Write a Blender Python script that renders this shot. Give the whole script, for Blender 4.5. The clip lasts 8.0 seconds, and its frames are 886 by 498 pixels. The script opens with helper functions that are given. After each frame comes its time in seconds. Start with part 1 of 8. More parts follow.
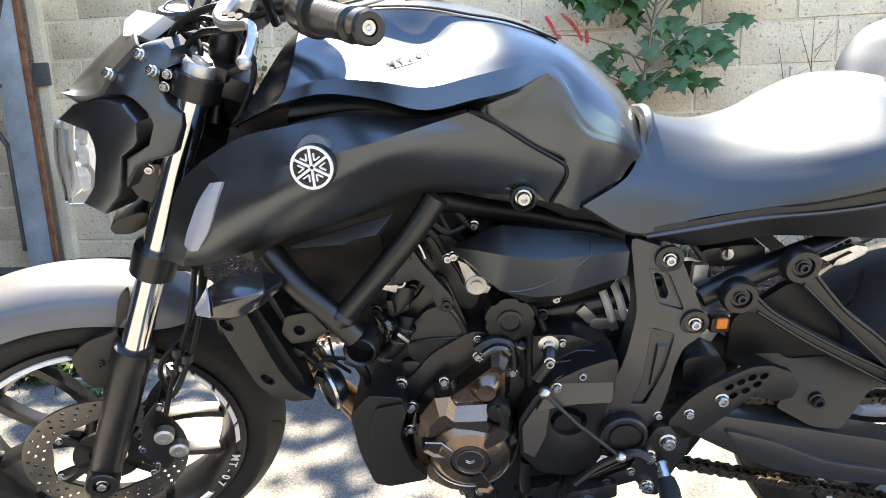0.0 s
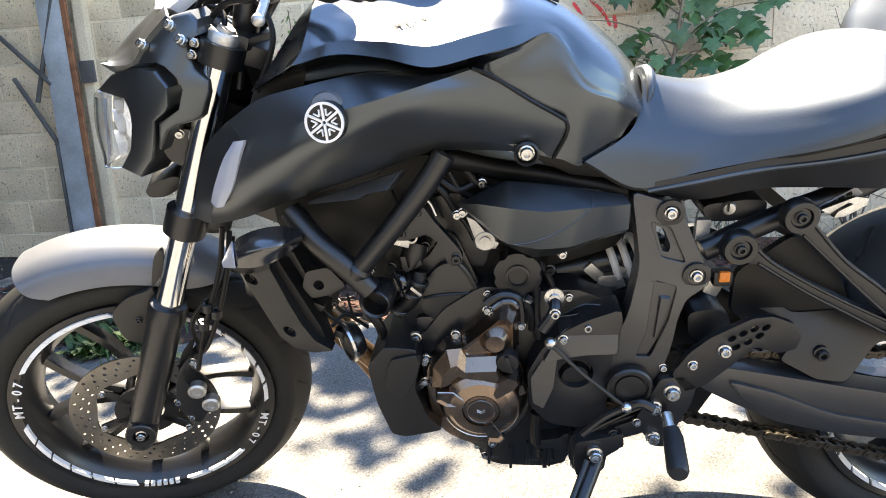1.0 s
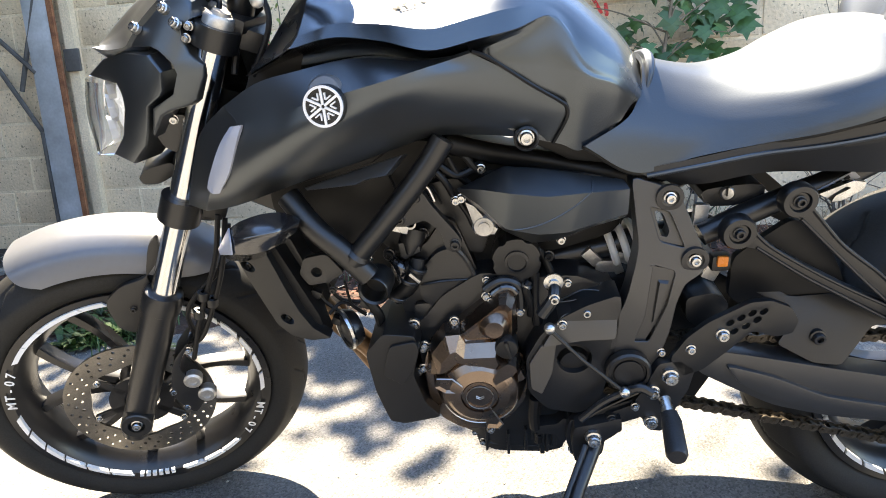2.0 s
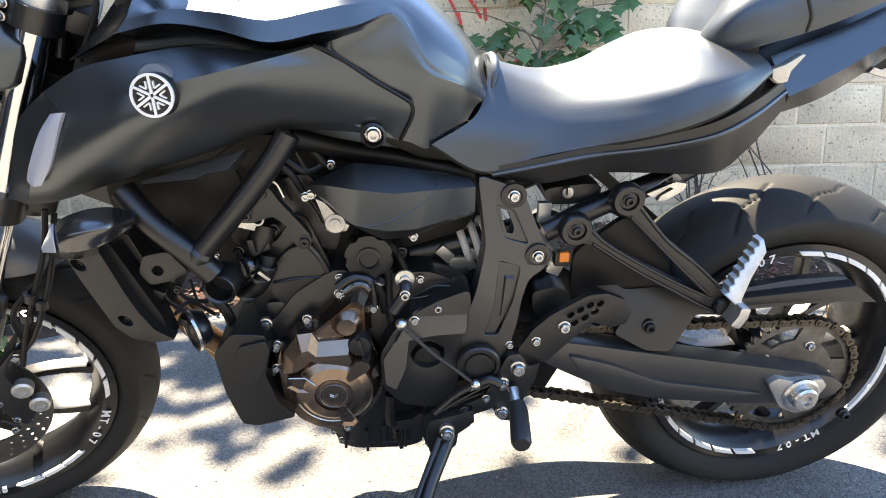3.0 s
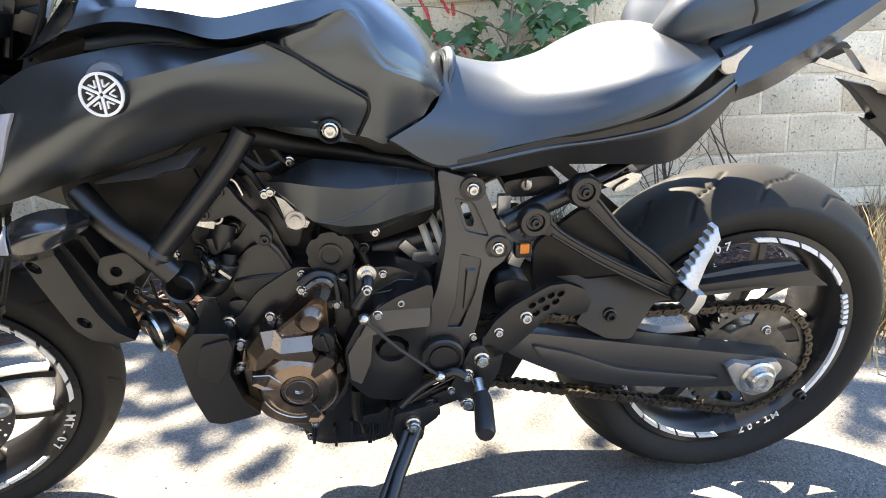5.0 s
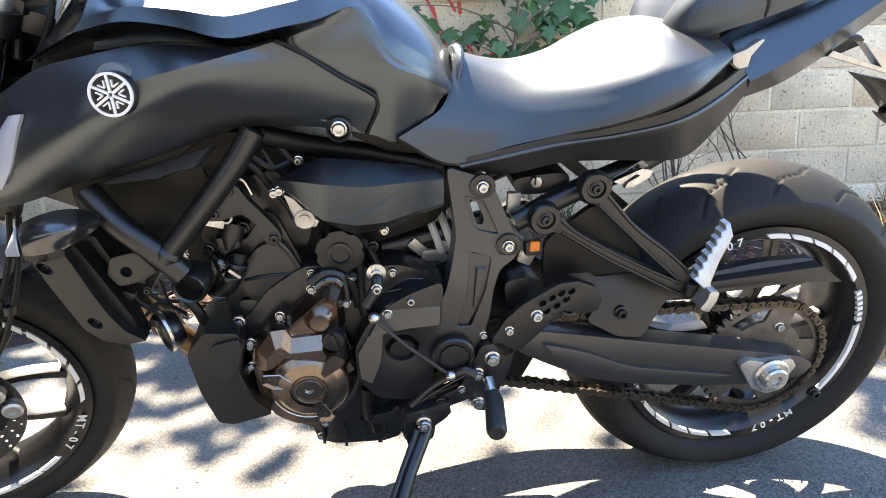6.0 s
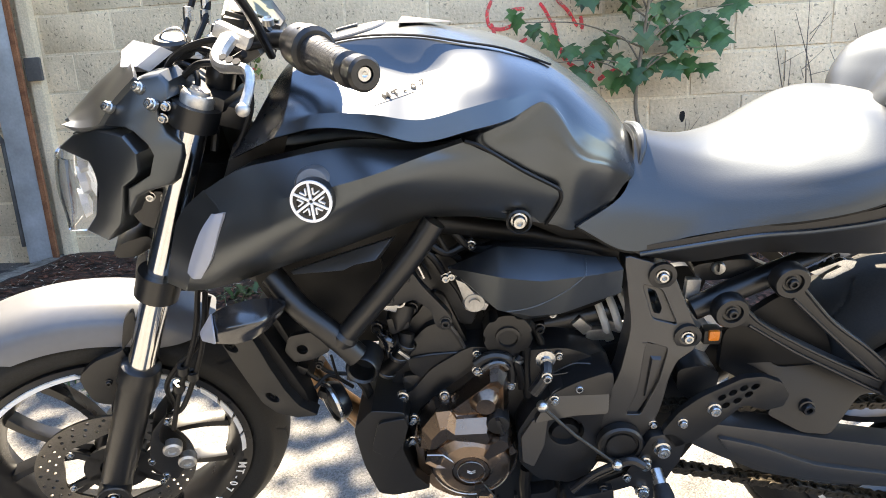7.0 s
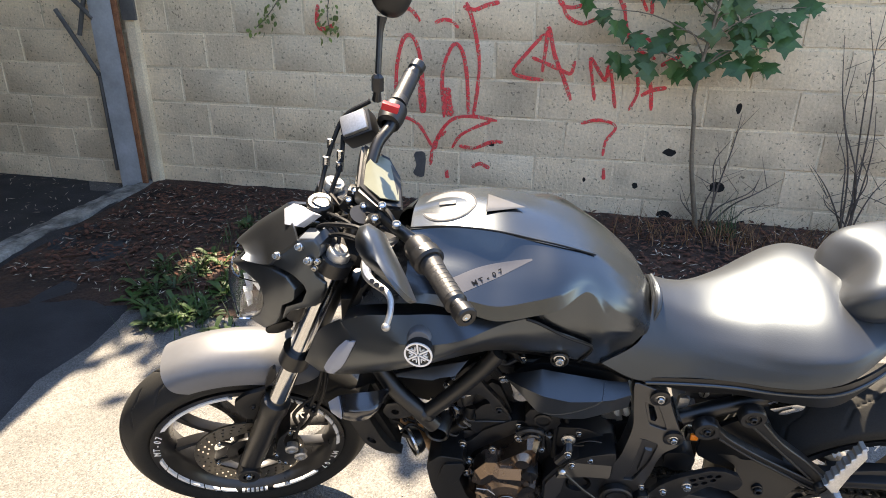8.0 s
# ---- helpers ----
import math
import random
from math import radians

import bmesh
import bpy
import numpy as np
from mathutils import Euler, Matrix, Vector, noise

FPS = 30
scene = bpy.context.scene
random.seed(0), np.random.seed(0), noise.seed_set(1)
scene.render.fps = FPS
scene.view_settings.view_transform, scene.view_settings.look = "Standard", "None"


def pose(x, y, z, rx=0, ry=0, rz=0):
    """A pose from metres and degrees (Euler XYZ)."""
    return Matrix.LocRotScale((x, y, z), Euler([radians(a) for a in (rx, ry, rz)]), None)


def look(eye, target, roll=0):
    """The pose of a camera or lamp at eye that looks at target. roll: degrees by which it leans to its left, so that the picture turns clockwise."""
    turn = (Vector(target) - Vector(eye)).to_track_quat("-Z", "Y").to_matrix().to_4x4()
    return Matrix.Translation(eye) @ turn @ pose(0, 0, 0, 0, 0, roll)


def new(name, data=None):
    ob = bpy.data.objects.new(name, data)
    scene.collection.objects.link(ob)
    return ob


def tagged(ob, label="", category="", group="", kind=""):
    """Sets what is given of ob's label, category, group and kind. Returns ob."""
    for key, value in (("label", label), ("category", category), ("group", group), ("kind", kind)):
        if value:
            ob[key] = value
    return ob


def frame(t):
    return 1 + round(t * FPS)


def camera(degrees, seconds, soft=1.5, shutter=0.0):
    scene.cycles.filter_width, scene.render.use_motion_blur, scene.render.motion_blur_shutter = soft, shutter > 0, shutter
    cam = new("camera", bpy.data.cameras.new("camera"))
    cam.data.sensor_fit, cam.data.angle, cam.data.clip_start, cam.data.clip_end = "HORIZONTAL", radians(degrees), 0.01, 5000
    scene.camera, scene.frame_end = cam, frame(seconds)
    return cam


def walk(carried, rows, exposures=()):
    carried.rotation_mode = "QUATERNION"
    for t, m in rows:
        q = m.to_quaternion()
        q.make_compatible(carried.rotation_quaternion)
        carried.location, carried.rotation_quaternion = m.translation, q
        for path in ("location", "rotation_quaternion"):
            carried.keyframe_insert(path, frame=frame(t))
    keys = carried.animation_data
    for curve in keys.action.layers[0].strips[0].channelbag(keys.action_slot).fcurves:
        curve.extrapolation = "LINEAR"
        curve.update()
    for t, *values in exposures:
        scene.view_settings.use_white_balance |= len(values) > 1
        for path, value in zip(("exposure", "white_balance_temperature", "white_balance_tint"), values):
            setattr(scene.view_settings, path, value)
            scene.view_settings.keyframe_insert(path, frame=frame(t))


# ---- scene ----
from mathutils.bvhtree import BVHTree

LENS = 70.0
PATH = [
    (0, -0.056, -1.083, 0.802, 78.69, 2.10, 1.97),
    (0.5, -0.032, -1.152, 0.772, 81.04, 2.71, 6.81),
    (1, -0.019, -1.136, 0.754, 78.57, 3.02, 5.10),
    (2.3, -0.035, -1.134, 0.743, 76.98, 3.13, 4.07),
    (2.5, -0.027, -1.134, 0.738, 76.33, 3.29, 4.01),
    (3, 0.027, -1.137, 0.742, 77.25, 1.20, -5.29),
    (3.5, 0.050, -1.150, 0.734, 76.51, 1.21, -8.98),
    (4, 0.050, -1.147, 0.737, 77.04, 1.88, -8.46),
    (4.5, 0.050, -1.149, 0.741, 76.87, 1.97, -7.72),
    (6, 0.047, -1.143, 0.738, 76.76, 2.53, -6.98),
    (6.5, 0.010, -1.137, 0.757, 79.68, 2.93, -1.61),
    (7, -0.053, -1.088, 0.860, 76.77, 3.10, 1.57),
    (7.5, -0.064, -1.137, 1.180, 68.51, 2.36, 4.95),
    (8, -0.083, -1.274, 1.314, 67.33, -0.48, 6.79),
]
cam = camera(LENS, 8.0, soft=0.95)
walk(cam, [(t, pose(x, y, z, rx, ry, rz)) for t, x, y, z, rx, ry, rz in PATH],
     exposures=[(0.0, 2.85, 7350, 10), (1.0, 2.87, 7400, 10), (6.4, 2.87, 7450, 10), (7.1, 2.8, 7650, 11), (7.5, 2.55, 7800, 12), (8.0, 2.2, 7800, 13)])

# ---- world, sun ----
SUN_ELEV, SUN_AZ = 64.0, -22.0          # degrees; azimuth from +y towards +x
to_sun = Vector((math.sin(radians(SUN_AZ)) * math.cos(radians(SUN_ELEV)),
                 math.cos(radians(SUN_AZ)) * math.cos(radians(SUN_ELEV)), math.sin(radians(SUN_ELEV))))
world = bpy.data.worlds.new("world")
scene.world = world
world.use_nodes = True
wn, wl = world.node_tree.nodes, world.node_tree.links
sky = wn.new("ShaderNodeTexSky")
sky.sky_type, sky.sun_disc = "NISHITA", False
sky.sun_elevation, sky.sun_rotation = radians(SUN_ELEV), radians(SUN_AZ)
sky.air_density, sky.dust_density, sky.ozone_density = 0.85, 0.0, 3.4
wn["Background"].inputs["Strength"].default_value = 0.14
wl.new(sky.outputs["Color"], wn["Background"].inputs["Color"])
sun = new("sun", bpy.data.lights.new("sun", "SUN"))
sun.data.energy, sun.data.angle, sun.data.color = 4.6, radians(0.55), (1.0, 0.92, 0.79)
sun.matrix_world = look((0, 0, 8), Vector((0, 0, 8)) - to_sun)


# ---- materials ----
def material(name, color, rough=0.5, metal=0.0, vary=0.15, scale=6.0, bump=0.0, bump_scale=80.0, coat=0.0,
             rough_vary=0.1, spec=0.5, tint=None, sheen=0.0, rand=0.0):
    """A surface with large stains and fine grain in colour, gloss and relief; rand: difference from piece to piece."""
    m = bpy.data.materials.new(name)
    m.use_nodes = True
    n, l = m.node_tree.nodes, m.node_tree.links
    b = n["Principled BSDF"]
    co = n.new("ShaderNodeTexCoord")
    big, fine = n.new("ShaderNodeTexNoise"), n.new("ShaderNodeTexNoise")
    big.inputs["Scale"].default_value, big.inputs["Detail"].default_value = scale, 6
    fine.inputs["Scale"].default_value, fine.inputs["Detail"].default_value = bump_scale, 4
    for q in (big, fine):
        l.new(co.outputs["Object"], q.inputs["Vector"])
    ramp = n.new("ShaderNodeMapRange")
    l.new(big.outputs["Fac"], ramp.inputs["Value"])
    ramp.inputs["From Min"].default_value, ramp.inputs["From Max"].default_value = 0.3, 0.7
    mix = n.new("ShaderNodeMix")
    mix.data_type = "RGBA"
    c2 = tint or tuple(c * (1 - vary) for c in color)
    mix.inputs["A"].default_value = (*(c * (1 + vary * 0.6) for c in color), 1)
    mix.inputs["B"].default_value = (*c2, 1)
    l.new(ramp.outputs["Result"], mix.inputs["Factor"])
    grain = n.new("ShaderNodeMix")
    grain.data_type, grain.blend_type = "RGBA", "MULTIPLY"
    gr = n.new("ShaderNodeMapRange")
    gr.inputs["From Min"].default_value, gr.inputs["From Max"].default_value = 0.25, 0.75
    gr.inputs["To Min"].default_value, gr.inputs["To Max"].default_value = 1 - vary * 0.8, 1 + vary * 0.4
    l.new(fine.outputs["Fac"], gr.inputs["Value"])
    grain.inputs["Factor"].default_value = 1
    l.new(mix.outputs["Result"], grain.inputs["A"])
    l.new(gr.outputs["Result"], grain.inputs["B"])
    out = grain.outputs["Result"]
    if rand:
        info = n.new("ShaderNodeObjectInfo")
        rr = n.new("ShaderNodeMapRange")
        rr.inputs["To Min"].default_value, rr.inputs["To Max"].default_value = 1 - rand, 1 + rand
        l.new(info.outputs["Random"], rr.inputs["Value"])
        g2 = n.new("ShaderNodeMix")
        g2.data_type, g2.blend_type = "RGBA", "MULTIPLY"
        g2.inputs["Factor"].default_value = 1
        l.new(out, g2.inputs["A"])
        l.new(rr.outputs["Result"], g2.inputs["B"])
        out = g2.outputs["Result"]
    l.new(out, b.inputs["Base Color"])
    rv = n.new("ShaderNodeMapRange")
    rv.inputs["To Min"].default_value, rv.inputs["To Max"].default_value = max(0.02, rough - rough_vary), min(1, rough + rough_vary)
    l.new(big.outputs["Fac"], rv.inputs["Value"])
    l.new(rv.outputs["Result"], b.inputs["Roughness"])
    b.inputs["Metallic"].default_value = metal
    b.inputs["Specular IOR Level"].default_value = spec
    b.inputs["Coat Weight"].default_value = coat
    b.inputs["Coat Roughness"].default_value = max(0.2, rough - 0.02)
    b.inputs["Sheen Weight"].default_value = sheen
    if bump:
        bm_ = n.new("ShaderNodeBump")
        bm_.inputs["Strength"].default_value, bm_.inputs["Distance"].default_value = 1.0, bump
        l.new(fine.outputs["Fac"], bm_.inputs["Height"])
        l.new(bm_.outputs["Normal"], b.inputs["Normal"])
    return m


def clear(name, color, rough, ior=1.45):
    m = bpy.data.materials.new(name)
    m.use_nodes = True
    b = m.node_tree.nodes["Principled BSDF"]
    b.inputs["Base Color"].default_value = (*color, 1)
    b.inputs["Roughness"].default_value = rough
    b.inputs["Transmission Weight"].default_value = 1.0
    b.inputs["IOR"].default_value = ior
    return m


# bluer sky reflection, put into the gloss colour of paint and vinyl
SKY_TINT = (0.74, 0.88, 1.0, 1)
M_TANK = material("satin_tank_paint", (0.0035, 0.0037, 0.0043), 0.27, vary=0.05, scale=3, rough_vary=0.02, bump=0.00002, bump_scale=900, spec=1.0, coat=0.85)
M_COVER = material("matt_black_panel_paint", (0.009, 0.009, 0.0093), 0.36, vary=0.06, scale=4, rough_vary=0.03, bump=0.00002, bump_scale=900, spec=1.0, coat=0.8)
M_PLASTIC = material("black_moulded_plastic", (0.006, 0.006, 0.0063), 0.42, vary=0.15, scale=9, rough_vary=0.06, bump=0.00005, bump_scale=700, spec=0.6)
M_GREY = material("silver_grey_paint", (0.15, 0.154, 0.163), 0.38, metal=0.25, vary=0.06, scale=5, rough_vary=0.04)
M_SEAT = material("black_seat_vinyl", (0.022, 0.022, 0.0235), 0.43, vary=0.1, scale=7, bump=0.00012, bump_scale=520, rough_vary=0.04, spec=1.0, coat=0.15)
for paint in (M_TANK, M_COVER, M_SEAT):
    paint.node_tree.nodes["Principled BSDF"].inputs["Specular Tint"].default_value = SKY_TINT
M_FRAME = material("black_powder_coat", (0.006, 0.006, 0.0063), 0.36, vary=0.2, scale=12, bump=0.00004, bump_scale=500, spec=0.65)
M_CAST = material("black_cast_alloy", (0.011, 0.011, 0.0115), 0.34, vary=0.25, scale=14, bump=0.00015, bump_scale=260, spec=0.6)
M_SATIN = material("satin_black_alloy", (0.014, 0.014, 0.0145), 0.38, vary=0.2, scale=10, rough_vary=0.05, bump=0.00004, bump_scale=500, spec=0.85, coat=0.25)
M_BRONZE = material("bronze_cast_cover", (0.27, 0.205, 0.16), 0.27, metal=1.0, vary=0.2, scale=12, bump=0.00005, bump_scale=300, rough_vary=0.05)
M_EDGE = material("bare_machined_edge", (0.55, 0.52, 0.48), 0.3, metal=1.0, vary=0.15, scale=20)
M_STEEL = material("zinc_bolt_steel", (0.6, 0.6, 0.59), 0.28, metal=1.0, vary=0.25, scale=40, bump=0.0001, bump_scale=300)
M_CHROME = material("chrome_tube", (0.75, 0.75, 0.75), 0.12, metal=1.0, vary=0.08, scale=10, rough_vary=0.05)
M_ALLOY = material("bare_cast_alloy", (0.58, 0.57, 0.55), 0.42, metal=0.9, vary=0.2, scale=25, bump=0.0001, bump_scale=300)
M_DISC = material("brake_disc_steel", (0.3, 0.28, 0.25), 0.34, metal=1.0, vary=0.25, scale=30, bump=0.00006, bump_scale=400)
M_RUBBER = material("tyre_rubber", (0.017, 0.017, 0.0168), 0.62, vary=0.3, scale=14, spec=0.22, tint=(0.026, 0.025, 0.0225), bump=0.0002, bump_scale=350)
M_GRIP = material("grip_rubber", (0.022, 0.022, 0.0225), 0.45, vary=0.2, scale=20, bump=0.0005, bump_scale=320)
M_WHEEL = material("black_wheel_paint", (0.009, 0.009, 0.01), 0.3, vary=0.2, scale=15, coat=0.2)
M_TAPE = material("white_reflective_tape", (0.8, 0.8, 0.79), 0.45, vary=0.06, scale=30)
M_CHAIN = material("oily_chain_steel", (0.13, 0.11, 0.085), 0.42, metal=0.85, vary=0.4, scale=60, bump=0.0002, bump_scale=300)
M_SPROCKET = material("sprocket_steel", (0.17, 0.16, 0.145), 0.45, metal=0.9, vary=0.3, scale=30)
M_WHITE_PAINT = material("white_spring_paint", (0.68, 0.68, 0.66), 0.4, vary=0.1, scale=30)
M_REFLECTOR = material("pale_reflector_plastic", (0.36, 0.37, 0.41), 0.3, vary=0.05, scale=10)
M_AMBER = material("amber_plastic", (0.7, 0.2, 0.02), 0.3, vary=0.1, scale=30)
M_RED = material("red_switch_plastic", (0.65, 0.02, 0.03), 0.4, vary=0.1, scale=30)
M_LCD = material("lcd_glass", (0.2, 0.205, 0.15), 0.2, vary=0.08, scale=20)
M_HOSE = material("black_hose", (0.006, 0.006, 0.0063), 0.45, vary=0.2, scale=30, spec=0.3)
M_GLOSS = material("gloss_black_plastic", (0.012, 0.012, 0.014), 0.2, vary=0.1, scale=9, rough_vary=0.03, coat=0.8, spec=0.8)
M_DECAL = material("silver_decal_film", (0.11, 0.11, 0.118), 0.35, metal=0.4, vary=0.05, scale=9)
M_LAMP_BOWL = material("aluminised_reflector", (0.9, 0.91, 0.92), 0.3, metal=0.15, vary=0.1, scale=30, bump=0.002, bump_scale=60)
M_CAP = material("satin_grey_cap", (0.12, 0.12, 0.122), 0.4, metal=0.3, vary=0.08, scale=20)
M_LENS = clear("headlight_lens", (0.95, 0.97, 1.0), 0.03)
M_BADGE = material("bright_badge_chrome", (0.92, 0.92, 0.93), 0.32, metal=0.35, vary=0.04, scale=30)
M_COPPER = material("discoloured_pipe_steel", (0.3, 0.19, 0.11), 0.4, metal=0.9, vary=0.4, scale=30)


# ---- mesh tools ----
def catmull(p, n):
    """n + 1 points on a smooth line through the points p."""
    p = [Vector(q) for q in p]
    if len(p) == 2:
        return [p[0].lerp(p[1], i / n) for i in range(n + 1)]
    out, k = [], len(p) - 1
    for i in range(n + 1):
        s = min(i / n * k, k - 1e-9)
        j, f = int(s), s - int(s)
        a, b, c, d = p[max(j - 1, 0)], p[j], p[j + 1], p[min(j + 2, k)]
        if j == 0:
            a = 2 * b - c
        if j + 2 > k:
            d = 2 * c - b
        out.append(0.5 * (2 * b + (c - a) * f + (2 * a - 5 * b + 4 * c - d) * f * f + (3 * b - a - 3 * c + d) * f ** 3))
    return out


def grid_mesh(rows, bm=None, wrap_u=False, wrap_v=False):
    """Quads between rows of points; v runs along a row."""
    bm = bm or bmesh.new()
    vs = [[bm.verts.new(p) for p in r] for r in rows]
    nu, nv = len(vs), len(vs[0])
    for i in range(nu if wrap_u else nu - 1):
        for j in range(nv if wrap_v else nv - 1):
            q = (vs[i][j], vs[(i + 1) % nu][j], vs[(i + 1) % nu][(j + 1) % nv], vs[i][(j + 1) % nv])
            if len(set(q)) == 4:
                bm.faces.new(q)
    return bm


def skin(rails, n=28, sharp=(), each=5, thick=0.004, mirror=False, straight=False):
    """A shell lofted over lines that run along a panel; sharp: lines at which it has a crease."""
    lines = [catmull(r, n) for r in rails]
    if straight:
        soft_lines, lines, k = lines, [], len(rails[0]) - 1
        for r, s in zip(rails, soft_lines):
            q = [Vector(p) for p in r]
            lines.append([q[min(k - 1, int(i * k / n))].lerp(q[min(k, int(i * k / n) + 1)], i * k / n - min(k - 1, int(i * k / n))).lerp(Vector(s[i]), 0.25) for i in range(n + 1)])
    cuts = [0, *sharp, len(rails) - 1]
    cols = []
    for i in range(n + 1):
        col = []
        for a, b in zip(cuts, cuts[1:]):
            seg = catmull([lines[j][i] for j in range(a, b + 1)], each * (b - a))
            col += seg if not col else seg[1:]
        cols.append(col)
    bm = grid_mesh(cols)
    bmesh.ops.recalc_face_normals(bm, faces=bm.faces)
    up = sum((f.normal * f.calc_area() for f in bm.faces), Vector())
    if up.y > 0 and not mirror:
        bmesh.ops.reverse_faces(bm, faces=bm.faces)
    if thick:
        bmesh.ops.solidify(bm, geom=bm.faces, thickness=thick)
    return bm


def both_sides(rails):
    """Lines from the middle outwards, made into lines from the left side over the middle to the right side."""
    flip = [[(x, -y, z) for x, y, z in r] for r in rails[1:]]
    return list(reversed(rails)) + flip


def mirrored(bm):
    b2 = bm.copy()
    for v in b2.verts:
        v.co.y = -v.co.y
    bmesh.ops.reverse_faces(b2, faces=b2.faces)
    return b2


def sweep(points, r, n=10, smooth=0, cap=True, bm=None):
    """A round tube along points; r is one radius or one for each point."""
    pts = [Vector(p) for p in points]
    rs = list(r) if isinstance(r, (list, tuple)) else [r] * len(pts)
    if smooth:
        k = len(pts) - 1
        rs = [rs[min(int(i / smooth * k), k - 1)] * (1 - (i / smooth * k - min(int(i / smooth * k), k - 1))) +
              rs[min(int(i / smooth * k), k - 1) + 1] * (i / smooth * k - min(int(i / smooth * k), k - 1)) for i in range(smooth + 1)]
        pts = catmull(pts, smooth)
    bm = bm or bmesh.new()
    d = (pts[1] - pts[0]).normalized()
    u = d.orthogonal().normalized()
    rings = []
    for i, p in enumerate(pts):
        t = (pts[min(i + 1, len(pts) - 1)] - pts[max(i - 1, 0)]).normalized()
        u = (u - t * u.dot(t)).normalized()
        w = t.cross(u)
        rings.append([bm.verts.new(p + rs[i] * (u * math.cos(a) + w * math.sin(a))) for a in (2 * math.pi * k / n for k in range(n))])
    for a, b in zip(rings, rings[1:]):
        for k in range(n):
            bm.faces.new((a[k], a[(k + 1) % n], b[(k + 1) % n], b[k]))
    if cap:
        bm.faces.new(list(reversed(rings[0])))
        bm.faces.new(rings[-1])
    bmesh.ops.recalc_face_normals(bm, faces=bm.faces)
    return bm


def lathe(profile, n=32, at=(0, 0, 0), axis=(0, -1, 0), bm=None):
    """Turned body: profile of (radius, height along the axis), from a point."""
    bm = bm or bmesh.new()
    q = Vector((0, 0, 1)).rotation_difference(Vector(axis).normalized())
    rings = []
    for r, h in profile:
        if r < 1e-6:
            rings.append([bm.verts.new(Vector(at) + q @ Vector((0, 0, h)))])
        else:
            rings.append([bm.verts.new(Vector(at) + q @ Vector((r * math.cos(2 * math.pi * k / n), r * math.sin(2 * math.pi * k / n), h))) for k in range(n)])
    for a, b in zip(rings, rings[1:]):
        for k in range(n):
            k2 = (k + 1) % n
            if len(a) == 1 and len(b) > 1:
                bm.faces.new((a[0], b[k], b[k2]))
            elif len(b) == 1 and len(a) > 1:
                bm.faces.new((a[k], b[0], a[k2]))
            elif len(a) > 1:
                bm.faces.new((a[k], b[k], b[k2], a[k2]))
    bmesh.ops.recalc_face_normals(bm, faces=bm.faces)
    return bm


def loft(rings, bm=None, bevel=0.0):
    """A closed body through rings of equal count, closed at both ends."""
    bm = bm or bmesh.new()
    vs = [[bm.verts.new(p) for p in r] for r in rings]
    n = len(vs[0])
    for a, b in zip(vs, vs[1:]):
        for i in range(n):
            bm.faces.new((a[i], a[(i + 1) % n], b[(i + 1) % n], b[i]))
    for r in (vs[0], vs[-1]):
        e = [bm.edges.get((r[i], r[(i + 1) % n])) for i in range(n)]
        bmesh.ops.triangle_fill(bm, edges=e, use_beauty=True)
    bmesh.ops.recalc_face_normals(bm, faces=bm.faces)
    if bevel:
        rim = [bm.edges.get((vs[-1][i], vs[-1][(i + 1) % n])) for i in range(n)]
        bmesh.ops.bevel(bm, geom=rim, offset=bevel, segments=2, profile=0.5, affect="EDGES", clamp_overlap=True)
    return bm


def shrink(ring, f, d):
    """A ring drawn in towards its middle by a share f and moved by d."""
    c = sum((Vector(p) for p in ring), Vector()) / len(ring)
    return [Vector(p).lerp(c, f) + Vector(d) for p in ring]


def plate(outline, y0, y1, holes=(), bevel=0.0, seg=2):
    """A plate cut from an outline of (x, z), from y0 to y1, with holes through it and a rounded outer edge on the y0 side."""
    bm = bmesh.new()
    loops = []
    for ring in (outline, *holes):
        vs = [bm.verts.new((x, y0, z)) for x, z in ring]
        loops.append([bm.edges.new((vs[i], vs[(i + 1) % len(vs)])) for i in range(len(vs))])
    bmesh.ops.triangle_fill(bm, edges=bm.edges[:], use_beauty=True, use_dissolve=False)
    faces = bm.faces[:]
    got = bmesh.ops.extrude_face_region(bm, geom=faces)
    for v in (g for g in got["geom"] if isinstance(g, bmesh.types.BMVert)):
        v.co.y = y1
    bmesh.ops.recalc_face_normals(bm, faces=bm.faces)
    if bevel:
        rim = [e for e in bm.edges if len(e.link_faces) == 2 and abs(e.verts[0].co.y - y0) < 1e-6 and abs(e.verts[1].co.y - y0) < 1e-6
               and e.calc_face_angle(0) > 0.8]
        bmesh.ops.bevel(bm, geom=rim, offset=bevel, segments=seg, profile=0.6, affect="EDGES", clamp_overlap=True)
    return bm


def rounded(outline, n=3, r=0.3):
    """The outline with its corners cut to curves."""
    out, k = [], len(outline)
    for i in range(k):
        a, b, c = (Vector(outline[(i + j) % k]) for j in (-1, 0, 1))
        p, q = b.lerp(a, r), b.lerp(c, r)
        for j in range(n + 1):
            f = j / n
            out.append(tuple(p.lerp(b, f).lerp(b.lerp(q, f), f)))
    return out


def ring_outline(cx, cz, r, n=16, squash=1.0, turn=0.0):
    c, s = math.cos(turn), math.sin(turn)
    pts = [(r * math.cos(2 * math.pi * k / n), r * squash * math.sin(2 * math.pi * k / n)) for k in range(n)]
    return [(cx + c * x - s * z, cz + s * x + c * z) for x, z in pts]


